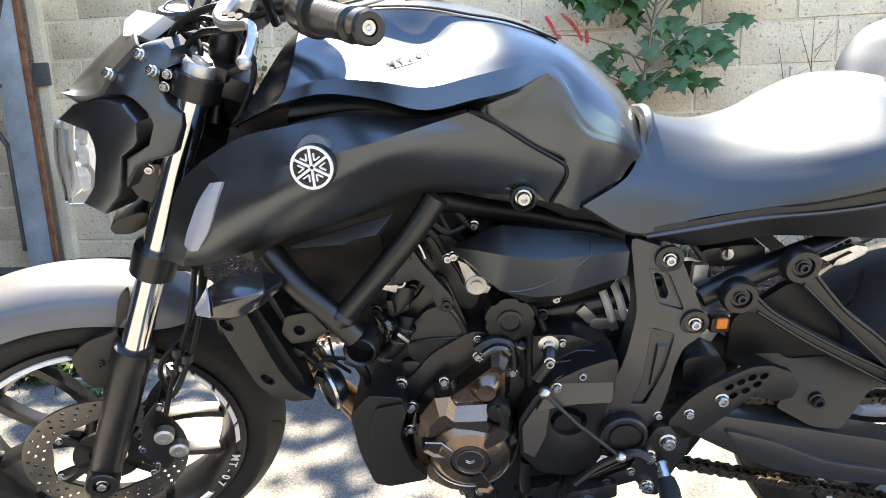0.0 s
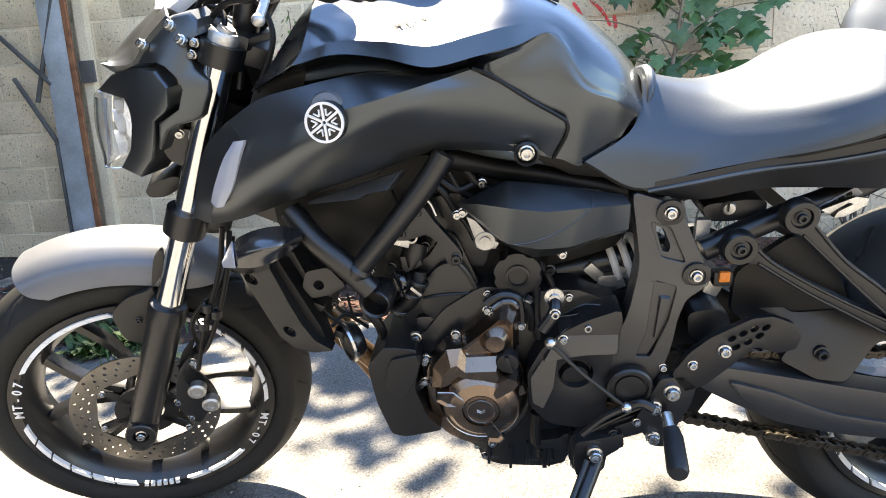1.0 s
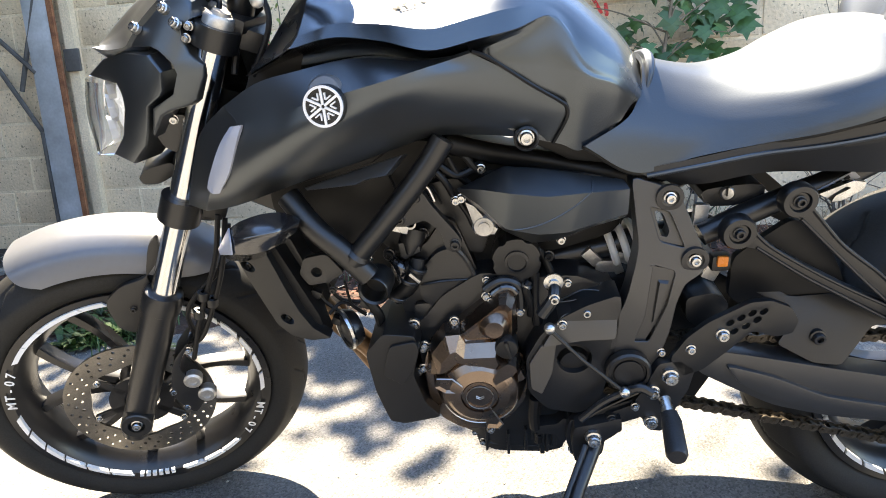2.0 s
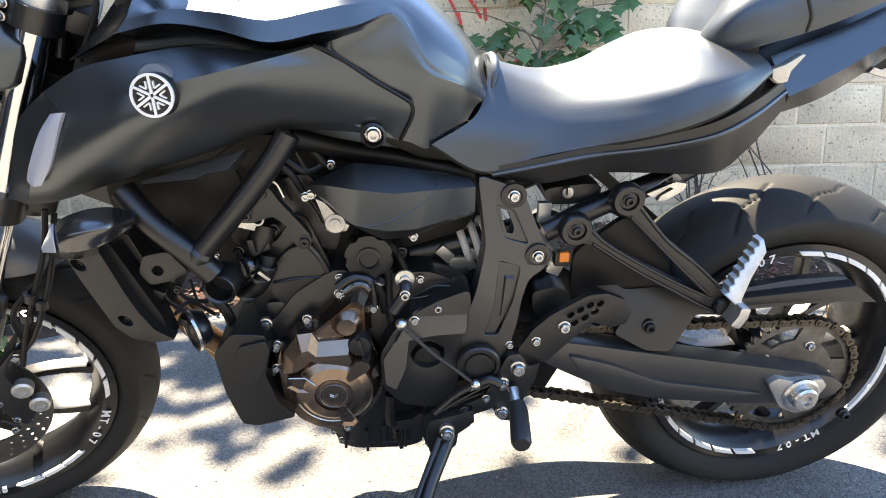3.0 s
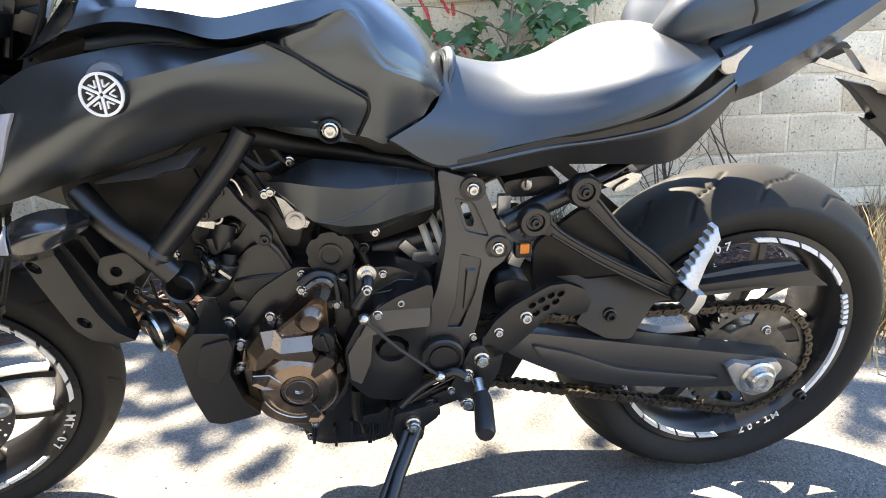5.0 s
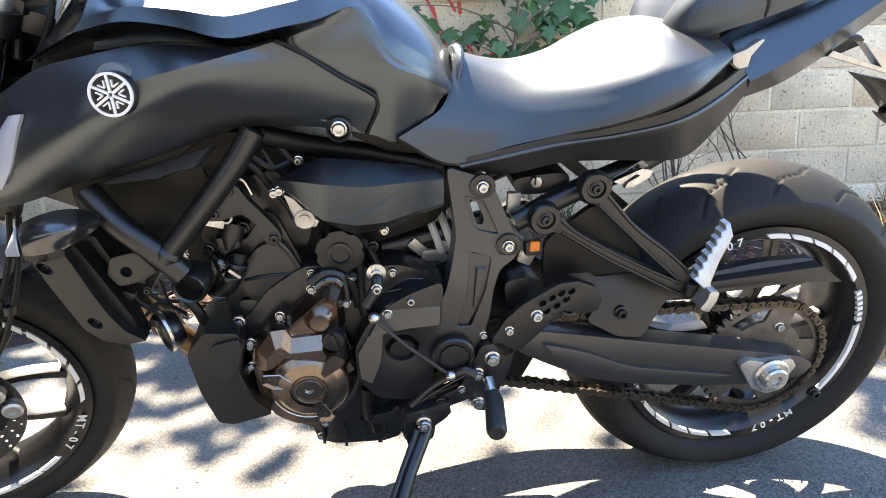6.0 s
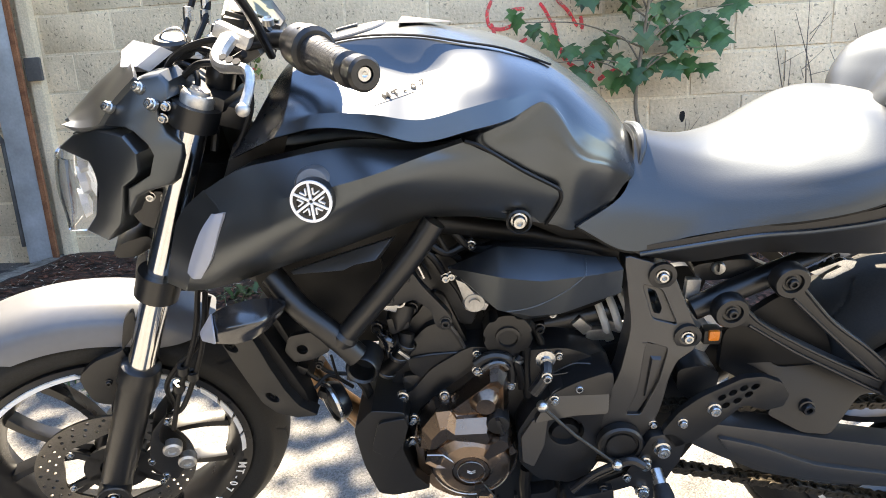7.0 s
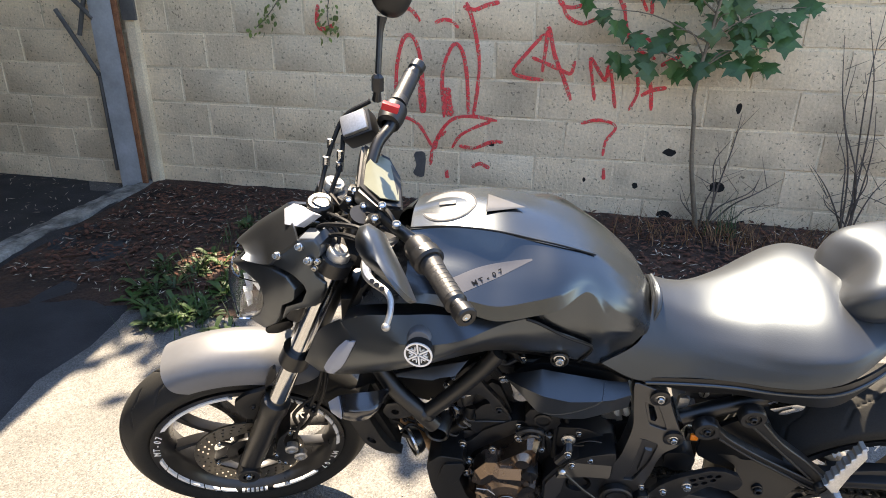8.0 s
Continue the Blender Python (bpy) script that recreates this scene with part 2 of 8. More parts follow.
def box(c, size, bevel=0.003, rot=None, bm=None):
    bm = bm or bmesh.new()
    got = bmesh.ops.create_cube(bm, size=1, matrix=Matrix.Translation(c) @ (rot or Matrix()) @ Matrix.Diagonal((*size, 1)))
    if bevel:
        es = list({e for v in got["verts"] for e in v.link_edges})
        bmesh.ops.bevel(bm, geom=es, offset=bevel, segments=2, profile=0.7, affect="EDGES", clamp_overlap=True)
    return bm


def blob(c, size, rot=None, seg=20, bm=None):
    bm = bm or bmesh.new()
    bmesh.ops.create_uvsphere(bm, u_segments=seg, v_segments=seg // 2, radius=1, matrix=Matrix.Translation(c) @ (rot or Matrix()) @ Matrix.Diagonal((*size, 1)))
    return bm


def to_mesh(name, bm, mat, angle=35):
    me = bpy.data.meshes.new(name)
    bm.to_mesh(me)
    bm.free()
    me.materials.append(mat)
    me.shade_smooth()
    me.set_sharp_from_angle(angle=radians(angle))
    return me


def part(name, bm, mat, parent, label="", m=None, angle=35):
    """Links a bmesh as one mesh object under a thing or a part; m moves its points first."""
    if m is not None:
        bm.transform(m)
    ob = new(name, to_mesh(name, bm, mat, angle))
    ob.parent = parent
    if label:
        ob["label"] = label
    return ob


def piece(name, me, parent, m):
    ob = new(name, me)
    ob.parent = parent
    ob.matrix_basis = m
    return ob


def toward(at, axis):
    """Places a mesh that stands along z at a point, along an axis."""
    return Matrix.Translation(at) @ Vector((0, 0, 1)).rotation_difference(Vector(axis).normalized()).to_matrix().to_4x4()


# ---- ground ----
WALL_YAW, WALL_Y = math.atan(-0.1), 2.45


def bank_edge(x):
    """How far from the wall the soil reaches; further out before the shed."""
    f = max(0.0, min(1.0, (-0.85 - x) / 0.5))
    return 1.15 - 0.3 * f * f * (3 - 2 * f) + 0.12 * noise.noise((x * 0.9, 3.1, 0))


def ground_z(x, y):
    """Flat asphalt; behind it a low bank of earth in front of the wall."""
    edge = bank_edge(x)
    f = max(0.0, min(1.0, (y - edge) / 0.5))
    if y > edge and x > -2.55:
        return 0.05 * f * f * (3 - 2 * f) + 0.012 * noise.noise((x * 5, y * 5, 1)) * f
    return 0.003 * noise.noise((x * 1.3, y * 1.3, 0))


def asphalt_material():
    m = bpy.data.materials.new("worn_pale_asphalt")
    m.use_nodes = True
    n, l = m.node_tree.nodes, m.node_tree.links
    b = n["Principled BSDF"]
    co = n.new("ShaderNodeTexCoord")
    vor, big, fine, soil = (n.new("ShaderNodeTexVoronoi"), n.new("ShaderNodeTexNoise"), n.new("ShaderNodeTexNoise"), n.new("ShaderNodeTexNoise"))
    vor.inputs["Scale"].default_value = 260
    big.inputs["Scale"].default_value, big.inputs["Detail"].default_value = 2.2, 7
    fine.inputs["Scale"].default_value, fine.inputs["Detail"].default_value = 240, 3
    soil.inputs["Scale"].default_value, soil.inputs["Detail"].default_value = 9, 8
    for q in (vor, big, fine, soil):
        l.new(co.outputs["Object"], q.inputs["Vector"])
    stone = n.new("ShaderNodeValToRGB")
    e = stone.color_ramp.elements
    e[0].position, e[0].color = 0.1, (0.09, 0.0875, 0.083, 1)
    e[1].position, e[1].color = 0.9, (0.235, 0.227, 0.211, 1)
    l.new(vor.outputs["Color"], stone.inputs["Fac"])
    tone = n.new("ShaderNodeMix")
    tone.data_type, tone.blend_type = "RGBA", "MULTIPLY"
    r1 = n.new("ShaderNodeMapRange")
    r1.inputs["From Min"].default_value, r1.inputs["From Max"].default_value = 0.3, 0.7
    r1.inputs["To Min"].default_value, r1.inputs["To Max"].default_value = 0.7, 1.15
    l.new(big.outputs["Fac"], r1.inputs["Value"])
    tone.inputs["Factor"].default_value = 1
    l.new(stone.outputs["Color"], tone.inputs["A"])
    l.new(r1.outputs["Result"], tone.inputs["B"])
    l.new(tone.outputs["Result"], b.inputs["Base Color"])
    b.inputs["Roughness"].default_value = 0.85
    add = n.new("ShaderNodeMath")
    add.operation = "MULTIPLY_ADD"
    l.new(vor.outputs["Distance"], add.inputs[0])
    add.inputs[1].default_value = -1.0
    l.new(fine.outputs["Fac"], add.inputs[2])
    bp = n.new("ShaderNodeBump")
    bp.inputs["Distance"].default_value = 0.002
    l.new(add.outputs["Value"], bp.inputs["Height"])
    l.new(bp.outputs["Normal"], b.inputs["Normal"])
    return m


M_ASPHALT = asphalt_material()
M_SOIL = material("dark_leaf_litter_soil", (0.06, 0.03, 0.018), 0.95, vary=0.5, scale=7, tint=(0.02, 0.013, 0.009), bump=0.01, bump_scale=60)
xs = [-400, -60, -14] + [-7 + 0.1 * i for i in range(131)] + [14, 60, 400]
ys = [-400, -60, -12, -4] + [-2.0 + 0.1 * i for i in range(56)] + [6, 14, 60, 400]
bm = grid_mesh([[(x, y, ground_z(x, y)) for y in ys] for x in xs])
tagged(new("ground", to_mesh("ground", bm, M_ASPHALT, 80)), "sunlit worn pale asphalt yard with tree shade", "ground", kind="structure")

# bank of soil and leaf litter between asphalt and wall
cols = []
for i in range(121):
    x = -2.5 + 0.075 * i
    col = []
    for j in range(22):
        edge = bank_edge(x) + 0.05 * noise.noise((x * 6, 1.7, 0))
        y = edge + (3.0 - edge) * j / 21
        col.append((x, y, ground_z(x, y) + (0.004 + 0.015 * abs(noise.noise((x * 9, y * 9, 4))) if j else -0.01)))
    cols.append(col)
soil = tagged(new("soil_bank", to_mesh("soil_bank", grid_mesh(cols), M_SOIL, 80)), "dark brown soil bank with leaf litter at the wall", "soil", kind="structure")

# sheet over the asphalt whose dark colour deepens the shade at the left
M_SHADE_ASPHALT = material("shade_darkened_asphalt", (0.028, 0.029, 0.032), 0.85, vary=0.4, scale=5, tint=(0.02, 0.021, 0.023), bump=0.003, bump_scale=160)
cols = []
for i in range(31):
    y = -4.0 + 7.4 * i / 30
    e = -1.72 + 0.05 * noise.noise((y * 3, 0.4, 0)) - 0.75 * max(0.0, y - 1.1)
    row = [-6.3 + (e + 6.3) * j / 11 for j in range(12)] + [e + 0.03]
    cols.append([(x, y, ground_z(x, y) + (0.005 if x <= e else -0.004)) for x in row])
tagged(new("dark_asphalt", to_mesh("dark_asphalt", grid_mesh(cols), M_SHADE_ASPHALT, 80)), "asphalt sheet coloured dark to deepen the shade under the roof", "road", kind="structure")

# ---- block wall ----
M_BLOCK = material("weathered_concrete_block", (0.79, 0.635, 0.435), 0.92, vary=0.2, scale=3.5, tint=(0.66, 0.525, 0.355), bump=0.005, bump_scale=60, rand=0.07)
n_, l_ = M_BLOCK.node_tree.nodes, M_BLOCK.node_tree.links
bsdf = n_["Principled BSDF"]
old = bsdf.inputs["Base Color"].links[0].from_socket
geo_, pit, gate, blot, gate2 = (n_.new("ShaderNodeNewGeometry"), n_.new("ShaderNodeTexNoise"), n_.new("ShaderNodeMapRange"), n_.new("ShaderNodeTexNoise"), n_.new("ShaderNodeMapRange"))
for tex, sc, det in ((pit, 62, 3), (blot, 1.5, 10)):
    tex.inputs["Scale"].default_value, tex.inputs["Detail"].default_value = sc, det
    l_.new(geo_.outputs["Position"], tex.inputs["Vector"])
for g, tex, lo, hi, to in ((gate, pit, 0.62, 0.68, 0.42), (gate2, blot, 0.5, 0.68, 0.62)):
    g.inputs["From Min"].default_value, g.inputs["From Max"].default_value = lo, hi
    g.inputs["To Min"].default_value, g.inputs["To Max"].default_value = 1.0, to
    l_.new(tex.outputs["Fac"], g.inputs["Value"])
last = old
for g in (gate, gate2):
    mx = n_.new("ShaderNodeMix")
    mx.data_type, mx.blend_type = "RGBA", "MULTIPLY"
    mx.inputs["Factor"].default_value = 1
    l_.new(last, mx.inputs["A"])
    l_.new(g.outputs["Result"], mx.inputs["B"])
    last = mx.outputs["Result"]
l_.new(last, bsdf.inputs["Base Color"])
M_MORTAR = material("pale_mortar", (0.84, 0.71, 0.51), 0.95, vary=0.3, scale=2.2, tint=(0.58, 0.47, 0.325), bump=0.004, bump_scale=90)
BW, BH, JOINT = 0.455, 0.215, 0.014
WALL_M = Matrix.Translation((0, WALL_Y, 0)) @ Matrix.Rotation(WALL_YAW, 4, "Z")
bm = bmesh.new()
box((-0.5, 0.099, 1.22), (16.0, 0.19, 2.9), 0, bm=bm)
wall = new("wall_north", to_mesh("wall_north", bm, M_MORTAR))
wall.matrix_basis = WALL_M
tagged(wall, "weathered grey concrete block wall with red graffiti", "wall", kind="structure")
# unseen plain walls, added to shape reflections and hold back light at the left
M_FAR_WALL = material("pale_render", (0.24, 0.215, 0.17), 0.9, vary=0.3, scale=1.2, tint=(0.17, 0.155, 0.12), bump=0.004, bump_scale=20)
M_BLOCKER_WALL = material("dark_light_blocker", (0.06, 0.05, 0.04), 0.9, vary=0.3, scale=2, tint=(0.035, 0.03, 0.026), bump=0.003, bump_scale=25)
tagged(new("wall_south", to_mesh("wall_south", box((0, -6.5, 1.2), (30, 0.3, 2.4), 0.01), M_FAR_WALL)), "unseen plain wall added behind the camera to shape reflections", "wall", kind="structure")
tagged(new("wall_west", to_mesh("wall_west", box((-6.5, 0.0, 1.55), (0.3, 9, 3.1), 0.01), M_BLOCKER_WALL)), "unseen dark wall added at the left to hold back light", "wall", kind="structure")

# ---- motorcycle: built upright about the ground line below its wheels, then leant on its stand ----
LEAN = 13.0
bike = new("motorcycle")
bike.matrix_basis = pose(0, 0, 0, LEAN, 0, 0)
tagged(bike, "matt black naked motorcycle leaning on its side stand", "motorcycle")
XF, XR, RF, RR = -0.705, 0.70, 0.30, 0.315
RAKE = radians(24.5)
HEAD = Vector((math.sin(RAKE), 0, math.cos(RAKE)))
FOOT = Vector((XF - 0.09, 0, 0))
STEER = Matrix.Translation((0, 0.03, -0.012)) @ Matrix.Translation(FOOT) @ Matrix.Rotation(radians(18), 4, HEAD) @ Matrix.Translation(-FOOT)

bolt_bm = lathe([(0, -0.003), (0.0065, -0.003), (0.0065, 0.001), (0.0052, 0.0016), (0.0052, 0.005), (0.0045, 0.006), (0.0027, 0.006), (0.0025, 0.0025), (0, 0.0025)], 12, axis=(0, 0, 1))
BOLT = to_mesh("bolt", bolt_bm, M_STEEL)
dark_bm = lathe([(0, -0.003), (0.0065, -0.003), (0.0065, 0.001), (0.0052, 0.0016), (0.0052, 0.005), (0.0045, 0.006), (0.0027, 0.006), (0.0025, 0.0025), (0, 0.0025)], 12, axis=(0, 0, 1))
DARK_BOLT = to_mesh("dark_bolt", dark_bm, M_CAST)


def bolt(parent, at, axis=(0, -1, 0), size=1.0, mesh=BOLT, m=None):
    return piece("bolt", mesh, parent, (m if m is not None else Matrix()) @ toward(at, axis) @ Matrix.Scale(size, 4))


# -- wheels --
def tyre_mesh(r_out, half, r_bead, grooves, n=640, m=84):
    """A tyre with a round crown, cut by slanting tread grooves."""
    prof = []
    for j in range(m + 1):
        a = -1 + 2 * j / m
        s = abs(a)
        if s < 0.72:                                # tread
            w = a / 0.72 * half
            r = r_out - (r_out - r_bead) * 0.46 * (abs(w) / half) ** 2.1
        else:                                       # side wall
            f = (s - 0.72) / 0.28
            w = math.copysign(half * (1 - 0.3 * f ** 1.6 + 0.06 * math.sin(math.pi * f)), a)
            r = (r_out - (r_out - r_bead) * 0.46) * (1 - f) + r_bead * f
        prof.append((w, r, s))
    rows = []
    for i in range(n):
        th = 2 * math.pi * i / n
        row = []
        for w, r, s in prof:
            d = 0.0
            if s < 0.70:
                u = s / 0.7
                bend = 0.75 * u + 0.22 * max(0.0, min(1.0, (u - 0.45) / 0.12))
                k = (th * grooves / (2 * math.pi) + (0.0 if w > 0 else 0.5) - bend) % 1.0
                d = 0.003 * max(0.0, min(1.0, 2.2 - abs(k - 0.5) / 0.02)) * max(0.0, min(1.0, (u - 0.12) / 0.05, (0.93 - u) / 0.08))
            row.append(((r - d) * math.cos(th), w, (r - d) * math.sin(th)))
        rows.append(row)
    return grid_mesh(rows, wrap_u=True)


def arc_plate(r0, r1, a0, a1, y0, y1, n=6, skew=0.0):
    out = [(r0 * math.cos(a0 + (a1 - a0) * k / n), r0 * math.sin(a0 + (a1 - a0) * k / n)) for k in range(n + 1)]
    out += [(r1 * math.cos(a1 + skew + (a0 - a1) * k / n), r1 * math.sin(a1 + skew + (a0 - a1) * k / n)) for k in range(n + 1)]
    return plate(out, y0, y1)


def letters(word, size):
    """Flat letters of the built-in font, one mesh each, with their advance."""
    made = []
    for ch in word:
        cu = bpy.data.curves.new("letter", "FONT")
        cu.body, cu.size, cu.extrude, cu.align_x = ch, size, 0.0003, "CENTER"
        cu.resolution_u = 3
        cu.offset = size * 0.018
        ob = bpy.data.objects.new("letter", cu)
        scene.collection.objects.link(ob)
        bpy.context.view_layer.update()
        me = bpy.data.meshes.new_from_object(ob.evaluated_get(bpy.context.evaluated_depsgraph_get()))
        bpy.data.objects.remove(ob)
        me.materials.append(M_TAPE)
        made.append(me)
    return made


WORD = letters("MT-07", 0.021)


def wheel(name, at, r_out, half, rim_half, m, label, words, bars, phase, grooves, spoke_y):
    """Wheel with its middle at a point; m moves it with the steering."""
    mm = m @ Matrix.Translation(at)
    e = -rim_half - 0.008                            # plane of the rim's left edge
    rim = part(name, lathe([(0.205, -e), (0.227, -e), (0.227, -e - 0.012), (0.212, -e - 0.018), (0.196, 0.03), (0.192, 0), (0.196, -0.03), (0.212, e + 0.018), (0.227, e + 0.012), (0.227, e),
                                (0.219, e + 0.001), (0.211, e + 0.0015), (0.204, e + 0.008), (0.190, e + 0.03), (0.183, 0), (0.190, -e - 0.03), (0.205, -e)], 96, axis=(0, 1, 0)), M_WHEEL, bike, label, mm)
    part("tyre", tyre_mesh(r_out, half, 0.222, grooves), M_RUBBER, rim, "black road tyre with slanting tread grooves", mm, 50)
    # ten spokes in five forked pairs
    for k in range(10):
        a = phase + 2 * math.pi * (k // 2) / 5 + (0.2 if k % 2 else -0.2)
        b = phase + 2 * math.pi * (k // 2) / 5 + (0.38 if k % 2 else -0.38)
        p0 = Vector((0.05 * math.cos(a), spoke_y, 0.05 * math.sin(a)))
        p1 = Vector((0.19 * math.cos(b), spoke_y * 0.4, 0.19 * math.sin(b)))
        d = (p1 - p0)
        side = Vector((0, 1, 0)).cross(d).normalized()
        rows = []
        for i in range(7):
            f = i / 6
            c = p0.lerp(p1, f) + side * (0.012 * math.sin(math.pi * f) * (1 if k % 2 else -1))
            w, t = 0.0095 - 0.0025 * math.sin(math.pi * f), 0.012
            rows.append([c + side * w * sx + Vector((0, t * sy, 0)) for sx, sy in ((-0.8, -1), (0.8, -1), (1, -0.5), (1, 1), (-1, 1), (-1, -0.5))])
        part("spoke", grid_mesh(rows, wrap_v=True), M_WHEEL, rim, m=mm)
    part("hub", lathe([(0.03, -0.06), (0.038, -0.055), (0.042, -0.02), (0.05, 0), (0.042, 0.02), (0.038, 0.055), (0.03, 0.06)], 32), M_WHEEL, rim, m=mm)
    # rim tape: slanting white dashes along the rim's edge, between the words
    for a0, a1 in bars:
        k = max(1, round((a1 - a0) / 0.21))
        for i in range(k):
            s = a0 + (a1 - a0) * (i + 0.5) / k
            part("tape_dash", arc_plate(0.2075, 0.2150, s - 0.098, s + 0.086, e - 0.0025, e + 0.0045, 8, 0.035), M_TAPE, rim, m=mm)
    for mid, kind in words:
        if kind == "word":
            for i, me in enumerate(WORD):
                a = mid - (i - 2) * 0.083
                mat = mm @ Matrix.Translation((0.2045 * math.cos(a), e - 0.003, 0.2045 * math.sin(a))) @ Matrix.Rotation(math.pi / 2 - a, 4, "Y") @ Matrix.Rotation(math.pi / 2, 4, "X")
                piece("letter", me, rim, mat)
        else:
            for i in range(6):
                a = mid - (i - 2.5) * 0.055
                part("tape_dash", arc_plate(0.207, 0.2165, a - 0.017, a + 0.017, e - 0.0025, e + 0.0045, 3), M_TAPE, rim, m=mm)
    return rim


def brake_disc(rim, at, r, y, m):
    mm = m @ Matrix.Translation(at)
    holes = []
    for k in range(30):
        for q, rr in enumerate((r - 0.008, r - 0.019, r - 0.030)):
            a = 2 * math.pi * k / 30 + q * 0.075
            holes.append(ring_outline(rr * math.cos(a), rr * math.sin(a), 0.0032, 6))
    inner = []
    for k in range(60):
        a = 2 * math.pi * k / 60
        w = r - 0.042 + 0.004 * math.sin(6 * a)
        inner.append((w * math.cos(a), w * math.sin(a)))
    d = part("brake_disc", plate(ring_outline(0, 0, r, 72), y, y + 0.004, [inner, *holes]), M_DISC, rim, "drilled steel brake disc", mm)
    arms = lathe([(0.03, y + 0.002), (0.055, y + 0.002), (0.055, y + 0.008), (0.03, y + 0.008)], 32, axis=(0, 1, 0))
    for k in range(6):
        a = 2 * math.pi * k / 6 + 0.26
        part("carrier_arm", box(((r - 0.068) * math.cos(a), y + 0.0045, (r - 0.068) * math.sin(a)), (0.055, 0.005, 0.013), 0.001, Matrix.Rotation(-a, 4, "Y")), M_CAST, d, m=mm)
    part("disc_carrier", arms, M_CAST, d, m=mm)
    for k in range(6):
        a = 2 * math.pi * k / 6 + 0.26
        bolt(d, (at[0] + (r - 0.045) * math.cos(a), at[1] + y, at[2] + (r - 0.045) * math.sin(a)), size=0.9, m=m)
    return d


PI = math.pi
# angles run from the wheel's rear (0) over its top (pi / 2) to its front (pi)
front_rim = wheel("front_wheel", (XF, 0, RF), RF, 0.058, 0.045, STEER, "black front wheel with white rim tape", [(2.8, "word"), (5.72, "word"), (4.55, "bar")],
                  [(1.55, 2.5), (3.1, 4.33), (4.78, 5.40), (6.05, 7.6)], 0.35, 17, -0.012)
brake_disc(front_rim, (XF, 0, RF), 0.128, -0.068, STEER)
rear_rim = wheel("rear_wheel", (XR, 0, RR), RR, 0.089, 0.068, Matrix(), "black rear wheel with white rim tape", [(2.0, "word"), (5.15, "word"), (0.28, "bar")],
                 [(0.55, 1.6), (2.4, 4.75), (5.6, 6.35)], 0.9, 15, -0.015)

# -- fork --


def on_fork(d, side=-1, fwd=0.0):
    """A point d up the fork leg from the axle."""
    return Vector((XF, 0.100 * side, RF)) + HEAD * d + Vector((-math.cos(RAKE), 0, math.sin(RAKE))) * fwd


for side in (-1, 1):
    leg = part("fork_leg", lathe([(0.0, -0.045), (0.022, -0.045), (0.025, -0.035), (0.025, 0.02), (0.0265, 0.06), (0.0275, 0.2), (0.0285, 0.235), (0.031, 0.237), (0.031, 0.262), (0.029, 0.27), (0.022, 0.274), (0.0, 0.274)], 28,
                               on_fork(0, side), HEAD), M_CAST, bike, "satin black lower fork leg", STEER)
    part("stanchion", lathe([(0.0205, 0.26), (0.0205, 0.71), (0.0, 0.71)], 28, on_fork(0, side), HEAD), M_CHROME, leg, "polished chrome fork tube", STEER)
    part("fork_cap", lathe([(0.0215, 0.70), (0.0215, 0.714), (0.019, 0.718), (0.012, 0.718), (0.012, 0.722), (0, 0.722)], 24, on_fork(0, side), HEAD), M_ALLOY, leg, "bare alloy fork cap", STEER)
    part("axle_clamp", lathe([(0, -0.03), (0.026, -0.03), (0.026, 0.022), (0.024, 0.024), (0.014, 0.024), (0.012, 0.012), (0, 0.012)], 24, on_fork(0, side) + Vector((0, 0.008 * side, 0)), (0, side, 0)), M_CAST, leg, "", STEER)
    part("clamp_ring", lathe([(0.021, 0.405), (0.031, 0.405), (0.031, 0.445), (0.021, 0.445)], 28, on_fork(0, side), HEAD), M_FRAME, leg, "", STEER)
bolt(bike, on_fork(0) + Vector((0, -0.026, 0)), size=1.5, m=STEER)
yoke = None
for d, h in ((0.688, 0.03), (0.425, 0.034)):
    clamp = bmesh.new()
    rot = Matrix.Rotation(RAKE, 4, "Y")
    box(Vector((XF, 0, RF)) + HEAD * d + Vector((0.035, 0, -0.01)), (0.06, 0.19, h), 0.008, rot, clamp)
    for side in (-1, 1):
        lathe([(0.0206, -h / 2), (0.031, -h / 2), (0.031, h / 2), (0.0206, h / 2)], 24, on_fork(d, side), HEAD, clamp)
    ob = part("fork_yoke", clamp, M_FRAME, bike, "black cast fork yoke", STEER)
    yoke = yoke or ob
for dd, ff in ((0.694, 0.034), (0.678, 0.034)):
    bolt(yoke, on_fork(dd, -1, ff) + Vector((0, -0.012, 0)), (-0.5, -1, 0), 1.0, m=STEER)

# -- front mudguard --
rails = []
for y, rr, a0, a1 in ((0, 0.338, 1.94, 0.85), (-0.035, 0.334, 1.94, 0.85), (-0.060, 0.317, 1.93, 0.9), (-0.070, 0.297, 1.90, 0.98), (-0.073, 0.280, 1.82, 1.1)):
    rails.append([(XF + rr * math.cos(a0 + (a1 - a0) * k / 9), y, RF + rr * math.sin(a0 + (a1 - a0) * k / 9)) for k in range(10)])
guard = part("front_mudguard", skin(both_sides(rails), 36, thick=0.003), M_GREY, bike, "satin grey front mudguard", STEER, 50)
stay = [(-0.69, 0.535), (-0.658, 0.561), (-0.617, 0.568), (-0.586, 0.6), (-0.579, 0.64), (-0.596, 0.628), (-0.615, 0.574), (-0.612, 0.551), (-0.643, 0.47), (-0.662, 0.467), (-0.684, 0.481)]
part("mudguard_stay", plate(rounded(stay), -0.088, -0.078, bevel=0.003), M_PLASTIC, guard, "", STEER)
part("mudguard_stay", mirrored(plate(rounded(stay), -0.088, -0.078, bevel=0.003)), M_PLASTIC, guard, "", STEER)
